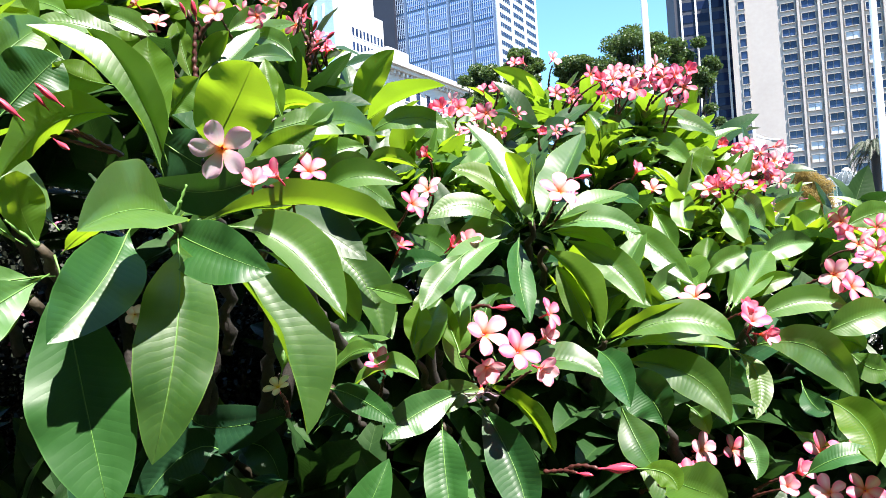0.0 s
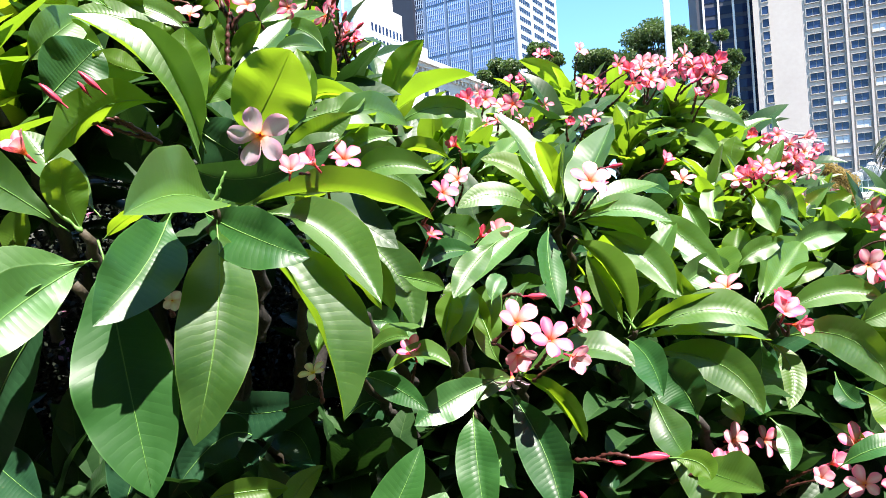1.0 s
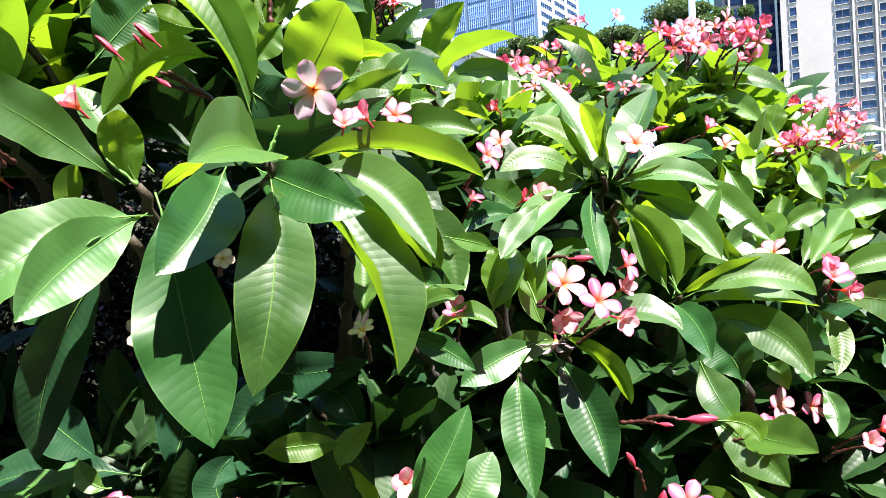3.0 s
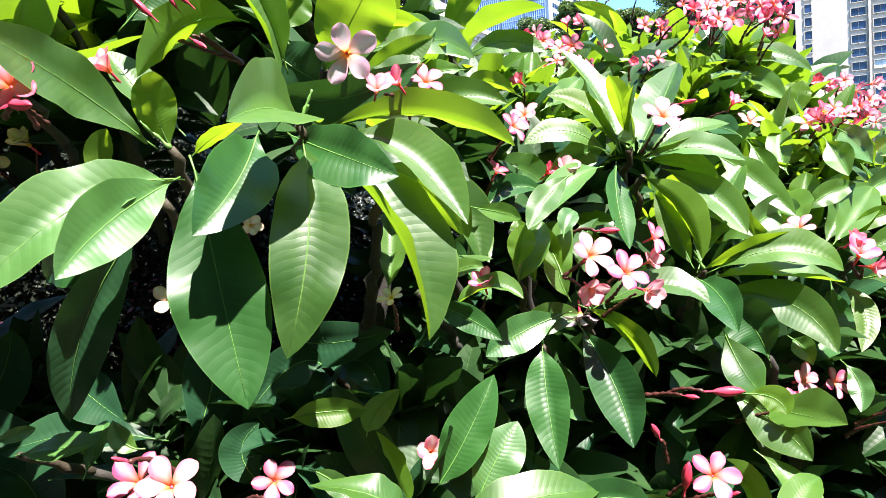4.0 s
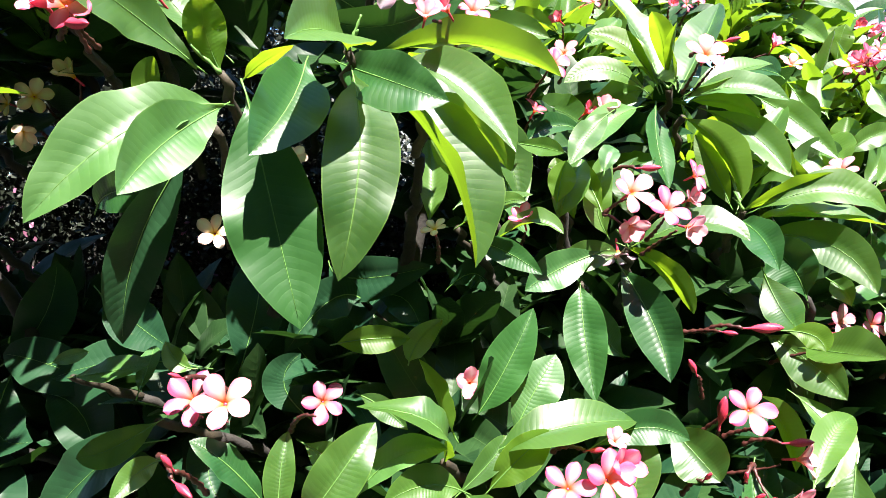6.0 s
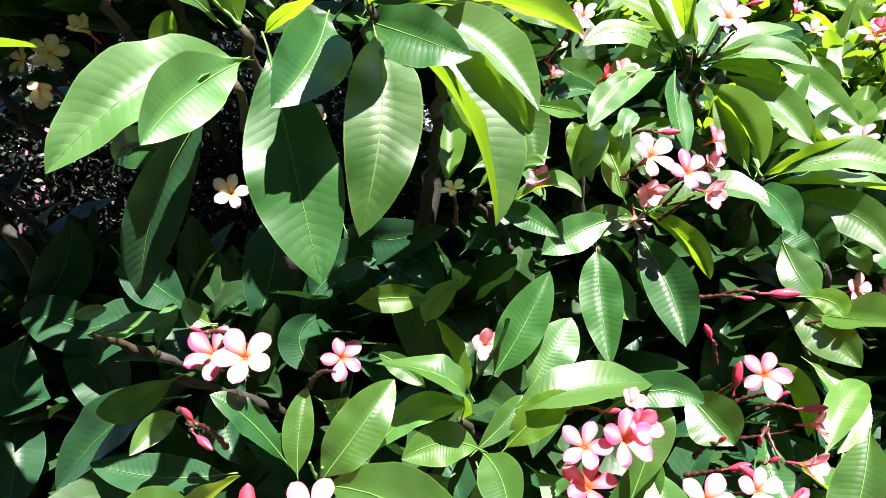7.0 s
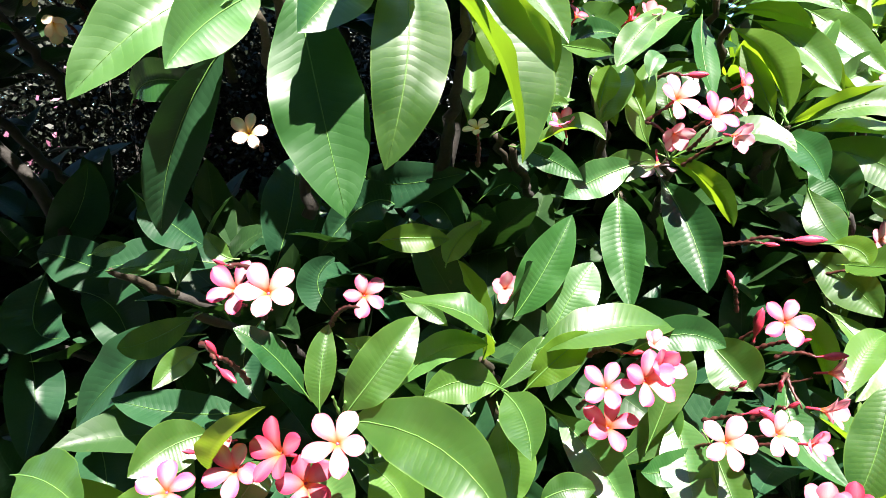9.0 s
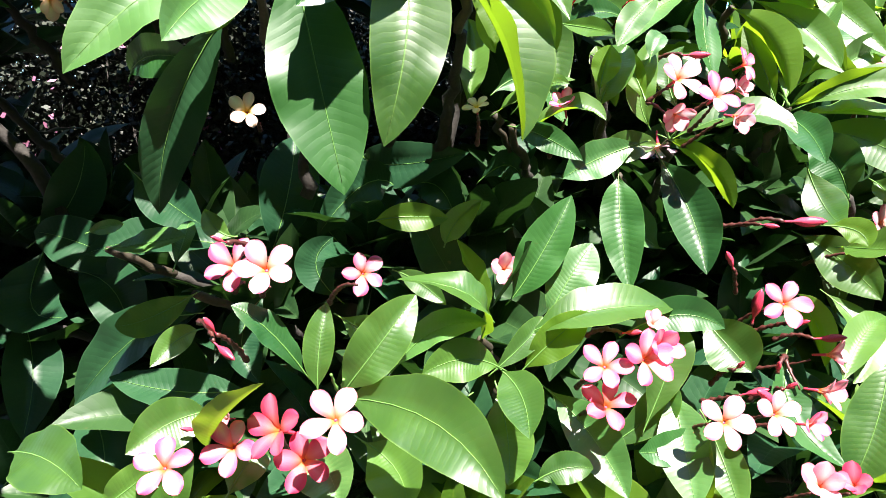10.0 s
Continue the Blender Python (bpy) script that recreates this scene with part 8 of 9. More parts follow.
flower(rear, (0.612, 1.814, 1.959), 0.066, (-0.46, -0.88, 0.14), "pink", "half", 37)
flower(rear, (0.637, 1.784, 1.950), 0.067, (0.07, -0.70, 0.09), "pink", "open", 537)
stalk(rear, (0.637, 1.829, 1.910), (0.635, 1.804, 1.947))
stalk(rear, (0.589, 1.903, 1.938), (0.622, 1.832, 1.956))
flower(rear, (0.633, 1.814, 1.921), 0.054, (-0.18, -0.79, 0.59), "pink", "open", 38)
flower(rear, (0.590, 1.784, 1.908), 0.047, (-0.04, -0.70, 0.76), "pink", "half", 538)
stalk(rear, (0.590, 1.829, 1.868), (0.591, 1.795, 1.895))
stalk(rear, (0.615, 1.895, 1.857), (0.636, 1.827, 1.911))
flower(rear, (0.570, 1.841, 1.983), 0.058, (0.59, -0.80, 0.03), "pink", "open", 39)
stalk(rear, (0.517, 1.924, 1.962), (0.559, 1.856, 1.983))
flower(rear, (0.657, 1.860, 1.975), 0.057, (0.13, -0.73, 0.67), "pink", "half", 40)
stalk(rear, (0.634, 1.939, 1.905), (0.654, 1.873, 1.963))
flower(rear, (0.830, 2.046, 1.836), 0.055, (-0.20, -0.98, 0.07), "deep", "half", 41)
stalk(rear, (0.814, 2.137, 1.816), (0.833, 2.063, 1.835))
flower(rear, (0.865, 2.046, 1.824), 0.052, (-0.43, -0.88, 0.18), "pink", "half", 42)
flower(rear, (0.889, 2.016, 1.827), 0.051, (-0.05, -0.70, 0.36), "pink", "open", 542)
stalk(rear, (0.889, 2.061, 1.787), (0.891, 2.031, 1.819))
stalk(rear, (0.839, 2.132, 1.799), (0.872, 2.061, 1.821))
flower(mid, (0.501, 1.655, 1.686), 0.065, (0.21, -0.75, 0.63), "pale", "open", 43)
stalk(mid, (0.481, 1.737, 1.628), (0.497, 1.671, 1.673))
flower(mid, (0.469, 1.674, 1.730), 0.062, (0.48, -0.57, 0.66), "pink", "half", 44)
stalk(mid, (0.405, 1.745, 1.678), (0.460, 1.685, 1.717))
flower(right, (0.643, 1.683, 1.680), 0.077, (0.00, -0.94, 0.35), "pale", "open", 45)
flower(right, (0.651, 1.653, 1.685), 0.066, (-0.63, -0.70, 0.32), "pink", "half", 545)
stalk(right, (0.651, 1.698, 1.645), (0.667, 1.671, 1.677))
stalk(right, (0.615, 1.779, 1.638), (0.643, 1.706, 1.671))
flower(right, (0.676, 1.683, 1.702), 0.068, (0.38, -0.67, 0.64), "deep", "open", 46)
flower(right, (0.687, 1.653, 1.707), 0.059, (0.60, -0.70, 0.63), "pink", "open", 546)
stalk(right, (0.687, 1.698, 1.667), (0.675, 1.667, 1.694))
stalk(right, (0.648, 1.761, 1.632), (0.668, 1.698, 1.688))
flower(right, (0.709, 1.721, 1.685), 0.066, (-0.54, -0.74, 0.40), "pink", "half", 47)
flower(right, (0.725, 1.691, 1.694), 0.065, (-0.68, -0.70, 0.60), "pink", "open", 547)
stalk(right, (0.725, 1.736, 1.654), (0.738, 1.703, 1.683))
stalk(right, (0.696, 1.802, 1.637), (0.721, 1.736, 1.676))
flower(right, (0.944, 2.139, 1.799), 0.065, (0.38, -0.90, 0.24), "pink", "open", 48)
flower(right, (0.906, 2.109, 1.817), 0.061, (-0.36, -0.70, 0.07), "pink", "half", 548)
stalk(right, (0.906, 2.154, 1.777), (0.916, 2.128, 1.815))
stalk(right, (0.876, 2.229, 1.767), (0.937, 2.158, 1.794))
flower(right, (0.980, 2.139, 1.814), 0.066, (-0.55, -0.82, 0.16), "pink", "open", 49)
flower(right, (1.009, 2.109, 1.828), 0.066, (0.38, -0.70, 0.30), "pale", "half", 549)
stalk(right, (1.009, 2.154, 1.788), (1.000, 2.126, 1.820))
stalk(right, (0.993, 2.225, 1.788), (0.991, 2.156, 1.811))
flower(right, (0.989, 2.139, 1.772), 0.069, (0.10, -0.91, 0.40), "pink", "open", 50)
stalk(right, (0.966, 2.231, 1.738), (0.986, 2.159, 1.763))
flower(right, (1.043, 2.186, 1.794), 0.063, (0.27, -0.79, 0.55), "pale", "open", 51)
flower(right, (1.065, 2.156, 1.796), 0.060, (-0.27, -0.70, 0.11), "pink", "half", 551)
stalk(right, (1.065, 2.201, 1.756), (1.072, 2.174, 1.793))
stalk(right, (0.980, 2.269, 1.740), (1.038, 2.202, 1.783))
flower(right, (1.055, 2.186, 1.767), 0.060, (0.34, -0.94, 0.03), "pink", "open", 52)
flower(right, (1.000, 2.156, 1.768), 0.051, (-0.34, -0.70, 0.76), "deep", "open", 552)
stalk(right, (1.000, 2.201, 1.728), (1.006, 2.168, 1.755))
stalk(right, (1.005, 2.276, 1.736), (1.049, 2.203, 1.767))
flower(right, (0.959, 2.139, 1.767), 0.061, (-0.53, -0.73, 0.43), "pale", "open", 53)
stalk(right, (0.975, 2.219, 1.707), (0.970, 2.153, 1.759))
flower(right, (1.009, 2.139, 1.743), 0.062, (0.04, -0.98, 0.17), "pink", "open", 54)
stalk(right, (0.979, 2.233, 1.722), (1.008, 2.158, 1.740))
flower(right, (1.059, 2.186, 1.728), 0.056, (0.40, -0.91, 0.11), "pale", "open", 55)
flower(right, (1.011, 2.156, 1.730), 0.058, (-0.08, -0.70, 0.61), "deep", "half", 555)
stalk(right, (1.011, 2.201, 1.690), (1.013, 2.169, 1.718))
stalk(right, (1.018, 2.273, 1.686), (1.052, 2.202, 1.726))
flower(right, (0.922, 2.046, 1.708), 0.060, (0.40, -0.85, 0.35), "deep", "half", 56)
flower(right, (0.885, 2.016, 1.702), 0.056, (-0.03, -0.70, 0.71), "pink", "open", 556)
stalk(right, (0.885, 2.061, 1.662), (0.886, 2.029, 1.688))
stalk(right, (0.864, 2.132, 1.655), (0.914, 2.062, 1.701))
flower(right, (0.942, 2.139, 1.834), 0.054, (0.09, -0.94, 0.33), "pale", "half", 57)
stalk(right, (0.899, 2.228, 1.787), (0.940, 2.155, 1.828))
flower(right, (0.935, 1.953, 1.632), 0.060, (-0.26, -0.69, 0.68), "pink", "open", 58)
stalk(right, (0.941, 2.030, 1.574), (0.940, 1.966, 1.619))
flower(right, (1.049, 2.046, 1.647), 0.061, (-0.15, -0.98, 0.14), "pale", "half", 59)
stalk(right, (1.031, 2.139, 1.601), (1.052, 2.065, 1.645))
flower(right, (0.776, 1.860, 1.661), 0.054, (-0.44, -0.89, 0.09), "pink", "half", 60)
stalk(right, (0.794, 1.947, 1.622), (0.784, 1.875, 1.659))
flower(mid, (0.228, 1.330, 1.667), 0.086, (0.13, -0.82, 0.56), "pale", "open", 61, 85)
stalk(mid, (0.205, 1.418, 1.608), (0.220, 1.349, 1.658))
flower(mid, (0.253, 1.360, 1.657), 0.037, (0.27, -0.59, 0.76), "pink", "half", 62)
stalk(mid, (0.222, 1.427, 1.605), (0.250, 1.367, 1.648))
flower(mid, (0.482, 1.370, 1.450), 0.071, (0.04, -0.46, 0.89), "pale", "open", 63)
stalk(mid, (0.449, 1.437, 1.359), (0.481, 1.381, 1.430))
flower(right, (0.575, 1.340, 1.396), 0.086, (0.21, -0.83, 0.52), "pink", "half", 64)
stalk(right, (0.587, 1.365, 1.350), (0.569, 1.363, 1.382))
flower(right, (0.572, 1.360, 1.420), 0.060, (0.02, -0.86, 0.51), "deep", "half", 65)
stalk(right, (0.530, 1.447, 1.365), (0.572, 1.377, 1.411))
flower(right, (0.583, 1.320, 1.376), 0.064, (0.31, -0.94, 0.10), "pink", "half", 66)
stalk(right, (0.587, 1.365, 1.350), (0.577, 1.339, 1.374))
flower(right, (0.767, 1.395, 1.475), 0.075, (-0.26, -0.96, 0.03), "pale", "open", 67)
stalk(right, (0.748, 1.492, 1.445), (0.774, 1.418, 1.474))
flower(right, (0.790, 1.376, 1.449), 0.075, (0.31, -0.93, 0.21), "pink", "open", 68)
stalk(right, (0.746, 1.471, 1.418), (0.783, 1.399, 1.444))
flower(right, (0.866, 1.442, 1.495), 0.066, (-0.11, -0.71, 0.70), "pink", "open", 69)
stalk(right, (0.863, 1.521, 1.444), (0.868, 1.456, 1.480))
flower(right, (0.875, 1.488, 1.530), 0.068, (0.23, -0.81, 0.54), "pale", "open", 70)
stalk(right, (0.839, 1.574, 1.483), (0.870, 1.505, 1.518))
flower(right, (0.916, 1.488, 1.563), 0.063, (-0.17, -0.85, 0.50), "pink", "open", 71)
stalk(right, (0.910, 1.575, 1.511), (0.919, 1.505, 1.553))
flower(right, (0.999, 1.767, 1.586), 0.076, (-0.31, -0.95, 0.07), "pink", "open", 72)
flower(right, (1.010, 1.737, 1.567), 0.079, (0.62, -0.70, 0.33), "pale", "half", 572)
stalk(right, (1.010, 1.782, 1.527), (0.995, 1.754, 1.559))
stalk(right, (1.013, 1.863, 1.548), (1.006, 1.790, 1.584))
flower(right, (0.907, 1.581, 1.558), 0.065, (-0.57, -0.82, 0.07), "pink", "half", 73)
stalk(right, (0.915, 1.598, 1.569), (0.919, 1.598, 1.557))
flower(right, (0.884, 1.442, 1.519), 0.063, (-0.27, -0.91, 0.32), "pink", "open", 74)
stalk(right, (0.889, 1.532, 1.490), (0.890, 1.460, 1.513))
flower(mid, (0.060, 1.150, 1.428), 0.083, (0.45, -0.75, 0.45), "pale", "open", 75, 95)
stalk(mid, (0.019, 1.180, 1.392), (0.057, 1.168, 1.416))
flower(mid, (0.109, 1.110, 1.401), 0.076, (0.30, -0.80, 0.50), "pink", "open", 76, 105)
stalk(mid, (0.091, 1.195, 1.345), (0.108, 1.128, 1.386))
flower(mid, (0.059, 1.160, 1.374), 0.074, (0.20, -0.85, -0.30), "pale", "half", 77, 90)
stalk(mid, (0.019, 1.180, 1.392), (0.052, 1.178, 1.371))
flower(mid, (0.143, 1.130, 1.370), 0.070, (0.40, -0.85, -0.10), "pale", "half", 78, 60)
stalk(mid, (0.086, 1.212, 1.320), (0.131, 1.145, 1.365))
flower(mid, (0.173, 1.200, 1.450), 0.062, (0.70, -0.60, 0.35), "pink", "open", 79, 20)
stalk(mid, (0.180, 1.279, 1.395), (0.178, 1.213, 1.440))
flower(mid, (0.163, 1.200, 1.410), 0.055, (0.50, -0.70, 0.30), "pale", "half", 80, 70)
stalk(mid, (0.107, 1.269, 1.368), (0.155, 1.209, 1.400))
flower(mid, (-0.111, 1.160, 1.386), 0.065, (-0.04, -0.40, 0.92), "pink", "half", 81)
stalk(mid, (-0.132, 1.222, 1.301), (-0.110, 1.168, 1.367))
flower(mid, (0.053, 1.245, 1.321), 0.076, (0.05, -0.35, -0.92), "pale_shaded", "open", 82, 90)
stalk(mid, (0.022, 1.331, 1.307), (0.046, 1.262, 1.332))
flower(mid, (-0.243, 1.000, 1.388), 0.041, (-0.05, -0.61, 0.79), "cream", "open", 83)
stalk(mid, (-0.247, 1.070, 1.331), (-0.243, 1.008, 1.378))
flower(low, (0.438, 1.270, 1.184), 0.070, (0.13, -0.82, 0.56), "pale", "open", 84)
stalk(low, (0.429, 1.357, 1.119), (0.435, 1.288, 1.171))
flower(low, (0.506, 1.300, 1.172), 0.064, (0.38, -0.75, 0.54), "pink", "open", 85)
stalk(low, (0.440, 1.382, 1.111), (0.498, 1.315, 1.161))
flower(low, (0.404, 1.250, 1.149), 0.061, (0.37, -0.58, 0.72), "pink", "half", 86)
stalk(low, (0.338, 1.322, 1.098), (0.397, 1.261, 1.135))
flower(low, (0.426, 1.240, 1.154), 0.060, (0.41, -0.82, 0.41), "pale", "open", 87)
stalk(low, (0.358, 1.324, 1.104), (0.419, 1.256, 1.146))
flower(right, (0.643, 1.250, 1.171), 0.076, (-0.37, -0.78, 0.51), "pink", "open", 88)
stalk(right, (0.644, 1.336, 1.119), (0.652, 1.269, 1.158))
flower(right, (0.584, 1.220, 1.150), 0.063, (0.18, -0.86, 0.47), "pink", "half", 89)
stalk(right, (0.544, 1.307, 1.091), (0.580, 1.237, 1.140))
flower(right, (0.554, 1.200, 1.133), 0.057, (-0.02, -0.86, 0.51), "pale", "half", 90)
stalk(right, (0.517, 1.286, 1.079), (0.554, 1.216, 1.124))
flower(right, (0.615, 1.180, 1.126), 0.064, (-0.42, -0.68, 0.60), "pale", "open", 91)
stalk(right, (0.605, 1.258, 1.065), (0.623, 1.194, 1.114))
flower(right, (0.686, 1.200, 1.119), 0.064, (-0.45, -0.86, 0.25), "pink", "open", 92)
stalk(right, (0.689, 1.287, 1.082), (0.695, 1.217, 1.114))
flower(right, (0.709, 1.250, 1.177), 0.058, (-0.09, -0.95, 0.31), "pale", "open", 93)
stalk(right, (0.669, 1.341, 1.144), (0.710, 1.268, 1.171))
flower(rear, (-0.385, 1.280, 2.027), 0.058, (-0.25, -0.97, 0.07), "pale", "open", 94)
stalk(rear, (-0.375, 1.372, 1.987), (-0.381, 1.298, 2.026))
flower(rear, (-0.337, 1.400, 2.060), 0.052, (0.03, -1.00, 0.07), "pink", "open", 95)
stalk(rear, (-0.379, 1.492, 2.030), (-0.337, 1.417, 2.058))
flower(rear, (-0.501, 1.300, 2.023), 0.055, (-0.13, -0.74, 0.66), "pale", "open", 96)
stalk(rear, (-0.529, 1.300, 2.006), (-0.499, 1.313, 2.011))
flower(rear, (-0.590, 1.220, 1.962), 0.038, (0.45, -0.76, 0.47), "pink", "half", 97)
stalk(rear, (-0.621, 1.296, 1.925), (-0.595, 1.229, 1.956))
flower(rear, (-0.614, 1.488, 2.135), 0.050, (-0.53, -0.71, 0.47), "pink", "open", 98)
stalk(rear, (-0.560, 1.500, 2.109), (-0.606, 1.499, 2.127))
flower(rear, (-0.333, 1.581, 2.151), 0.062, (-0.48, -0.83, 0.28), "pale", "open", 99)
flower(rear, (-0.353, 1.551, 2.142), 0.055, (-0.25, -0.70, 0.62), "pale", "half", 599)
stalk(rear, (-0.353, 1.596, 2.102), (-0.347, 1.565, 2.129))
stalk(rear, (-0.351, 1.666, 2.097), (-0.323, 1.597, 2.145))
flower(rear, (-0.282, 1.628, 2.135), 0.059, (-0.38, -0.87, 0.32), "pink", "half", 100)
flower(rear, (-0.299, 1.598, 2.107), 0.062, (-0.05, -0.70, 0.00), "pink", "open", 600)
stalk(rear, (-0.299, 1.643, 2.067), (-0.298, 1.616, 2.107))
stalk(rear, (-0.277, 1.714, 2.093), (-0.275, 1.644, 2.129))
flower(rear, (-0.257, 1.628, 2.076), 0.055, (0.45, -0.65, 0.61), "pink", "half", 101)
flower(rear, (-0.235, 1.598, 2.052), 0.049, (0.70, -0.70, 0.60), "pink", "half", 601)
stalk(rear, (-0.235, 1.643, 2.012), (-0.245, 1.608, 2.042))
stalk(rear, (-0.323, 1.702, 2.031), (-0.265, 1.639, 2.065))
flower(rear, (-0.237, 1.628, 2.051), 0.052, (0.17, -0.78, 0.60), "pink", "half", 102)
flower(rear, (-0.255, 1.598, 2.048), 0.045, (0.49, -0.70, 0.42), "deep", "open", 602)
stalk(rear, (-0.255, 1.643, 2.008), (-0.264, 1.610, 2.041))
stalk(rear, (-0.282, 1.708, 2.001), (-0.240, 1.640, 2.041))
flower(rear, (-0.276, 1.628, 2.064), 0.049, (-0.36, -0.67, 0.65), "pink", "half", 103)
flower(rear, (-0.238, 1.598, 2.049), 0.043, (-0.16, -0.70, 0.75), "pink", "open", 603)
stalk(rear, (-0.238, 1.643, 2.009), (-0.235, 1.608, 2.038))
stalk(rear, (-0.267, 1.702, 1.991), (-0.270, 1.638, 2.054))
flower(rear, (-0.412, 1.581, 2.140), 0.048, (0.35, -0.88, 0.32), "pink", "open", 104)
flower(rear, (-0.380, 1.551, 2.109), 0.050, (0.52, -0.70, 0.06), "pink", "half", 604)
stalk(rear, (-0.380, 1.596, 2.069), (-0.389, 1.563, 2.108))
stalk(rear, (-0.480, 1.665, 2.100), (-0.418, 1.595, 2.135))
flower(rear, (-0.479, 1.300, 1.895), 0.056, (0.51, -0.74, 0.44), "pink", "half", 105)
stalk(rear, (-0.514, 1.379, 1.846), (-0.488, 1.313, 1.887))
flower(near, (-0.709, 1.300, 2.068), 0.047, (-0.58, -0.81, 0.13), "pink", "half", 106)
stalk(near, (-0.691, 1.380, 2.036), (-0.700, 1.312, 2.066))
flower(near, (-0.622, 0.760, 1.667), 0.074, (0.21, -0.93, 0.31), "deep", "open", 107)
stalk(near, (-0.641, 0.855, 1.637), (-0.627, 0.782, 1.660))
flower(near, (-0.650, 0.760, 1.672), 0.076, (-0.21, -0.93, 0.31), "pink", "half", 108)
stalk(near, (-0.655, 0.855, 1.632), (-0.645, 0.783, 1.665))
flower(near, (-0.452, 1.030, 1.502), 0.046, (0.13, -0.97, 0.21), "cream", "half", 109)
stalk(near, (-0.488, 1.118, 1.474), (-0.454, 1.044, 1.499))
flower(near, (-0.627, 1.135, 1.384), 0.066, (0.05, -0.97, 0.25), "cream", "open", 110)
stalk(near, (-0.640, 1.225, 1.350), (-0.628, 1.153, 1.380))
flower(low, (-0.486, 0.797, 1.199), 0.083, (0.12, -0.82, 0.56), "pale", "open", 111, 113)
stalk(low, (-0.507, 0.838, 1.154), (-0.472, 0.771, 1.184))
flower(low, (-0.532, 0.812, 1.199), 0.076, (-0.10, -0.82, 0.52), "pink", "open", 112, 140)
stalk(low, (-0.551, 0.854, 1.154), (-0.510, 0.785, 1.185))
flower(low, (-0.379, 0.850, 1.183), 0.062, (0.42, -0.80, 0.30), "pink", "open", 113, 30)
stalk(low, (-0.429, 0.864, 1.138), (-0.375, 0.798, 1.181))
flower(low, (-0.382, 0.700, 1.054), 0.079, (0.13, -0.82, 0.56), "pale", "open", 114, 60)
stalk(low, (-0.434, 0.789, 0.996), (-0.386, 0.721, 1.040))
flower(low, (-0.462, 0.740, 1.019), 0.084, (0.04, -0.71, 0.71), "deep", "open", 115)
stalk(low, (-0.473, 0.824, 0.938), (-0.463, 0.759, 1.000))
flower(low, (-0.521, 0.745, 0.993), 0.078, (-0.14, -0.79, 0.60), "pink", "open", 116, 60)
stalk(low, (-0.544, 0.850, 0.913), (-0.517, 0.767, 0.976))
flower(low, (-0.593, 0.715, 0.979), 0.078, (0.15, -0.70, 0.70), "pink", "open", 117, 160)
stalk(low, (-0.670, 0.866, 0.855), (-0.592, 0.737, 0.956))
flower(low, (-0.431, 0.735, 0.985), 0.078, (0.30, -0.85, 0.40), "deep", "open", 118, 100)
stalk(low, (-0.466, 0.803, 0.959), (-0.440, 0.756, 0.981))
flower(low, (-0.072, 0.870, 1.060), 0.072, (-0.04, -0.79, 0.61), "pink", "open", 119, 72)
stalk(low, (-0.099, 0.956, 0.994), (-0.071, 0.888, 1.046))
flower(low, (-0.068, 0.870, 1.006), 0.077, (0.12, -0.62, 0.77), "deep", "open", 120, -5)
stalk(low, (-0.095, 0.949, 0.955), (-0.071, 0.886, 0.988))
flower(low, (-0.020, 0.880, 1.067), 0.082, (0.45, -0.78, 0.40), "pink", "open", 121, 12)
stalk(low, (-0.044, 0.963, 1.000), (-0.031, 0.897, 1.056))
flower(low, (-0.002, 0.900, 1.078), 0.072, (0.39, -0.83, 0.39), "pink", "half", 122, 40)
stalk(low, (-0.032, 0.986, 1.023), (-0.010, 0.917, 1.070))
flower(low, (-0.006, 0.920, 1.101), 0.049, (0.26, -0.62, 0.74), "pale", "half", 123, 60)
stalk(low, (-0.022, 0.992, 1.037), (-0.010, 0.930, 1.089))
flower(low, (0.225, 1.090, 1.087), 0.083, (0.37, -0.70, 0.61), "pink", "open", 124)
stalk(low, (0.175, 1.173, 1.023), (0.215, 1.108, 1.071))
flower(low, (0.311, 1.120, 0.996), 0.074, (0.79, -0.50, 0.20), "pale", "half", 125, 45)
stalk(low, (0.210, 1.186, 0.944), (0.288, 1.132, 0.983))
flower(low, (0.091, 0.900, 0.975), 0.082, (0.13, -0.84, 0.53), "pale", "open", 126, 60)
stalk(low, (0.056, 0.991, 0.908), (0.087, 0.922, 0.961))
flower(low, (0.162, 0.920, 0.980), 0.072, (0.31, -0.81, 0.49), "pale", "open", 127, 80)
stalk(low, (0.131, 1.008, 0.919), (0.154, 0.940, 0.968))
flower(low, (0.204, 0.920, 0.967), 0.060, (0.53, -0.78, 0.34), "pink", "half", 128, 30)
stalk(low, (0.125, 1.005, 0.917), (0.191, 0.938, 0.959))
flower(low, (0.252, 1.000, 0.983), 0.072, (0.70, -0.65, 0.14), "pale", "half", 129, 45)
stalk(low, (0.221, 1.058, 1.014), (0.228, 1.013, 0.979))
flower(low, (0.200, 0.860, 0.910), 0.079, (0.04, -0.68, 0.73), "pale", "half", 130)
stalk(low, (0.164, 0.941, 0.832), (0.199, 0.877, 0.891))
flower(low, (0.242, 0.860, 0.912), 0.067, (-0.07, -0.60, 0.80), "deep", "half", 131)
stalk(low, (0.241, 0.934, 0.844), (0.244, 0.873, 0.895))
flower(low, (-0.206, 1.085, 1.137), 0.076, (0.30, -0.85, 0.35), "pale", "half", 132, 20)
stalk(low, (-0.212, 1.168, 1.080), (-0.198, 1.100, 1.131))
flower(low, (-0.570, 0.850, 0.979), 0.038, (0.03, -0.80, 0.60), "pale", "half", 133)
stalk(low, (-0.592, 0.842, 0.993), (-0.570, 0.860, 0.971))
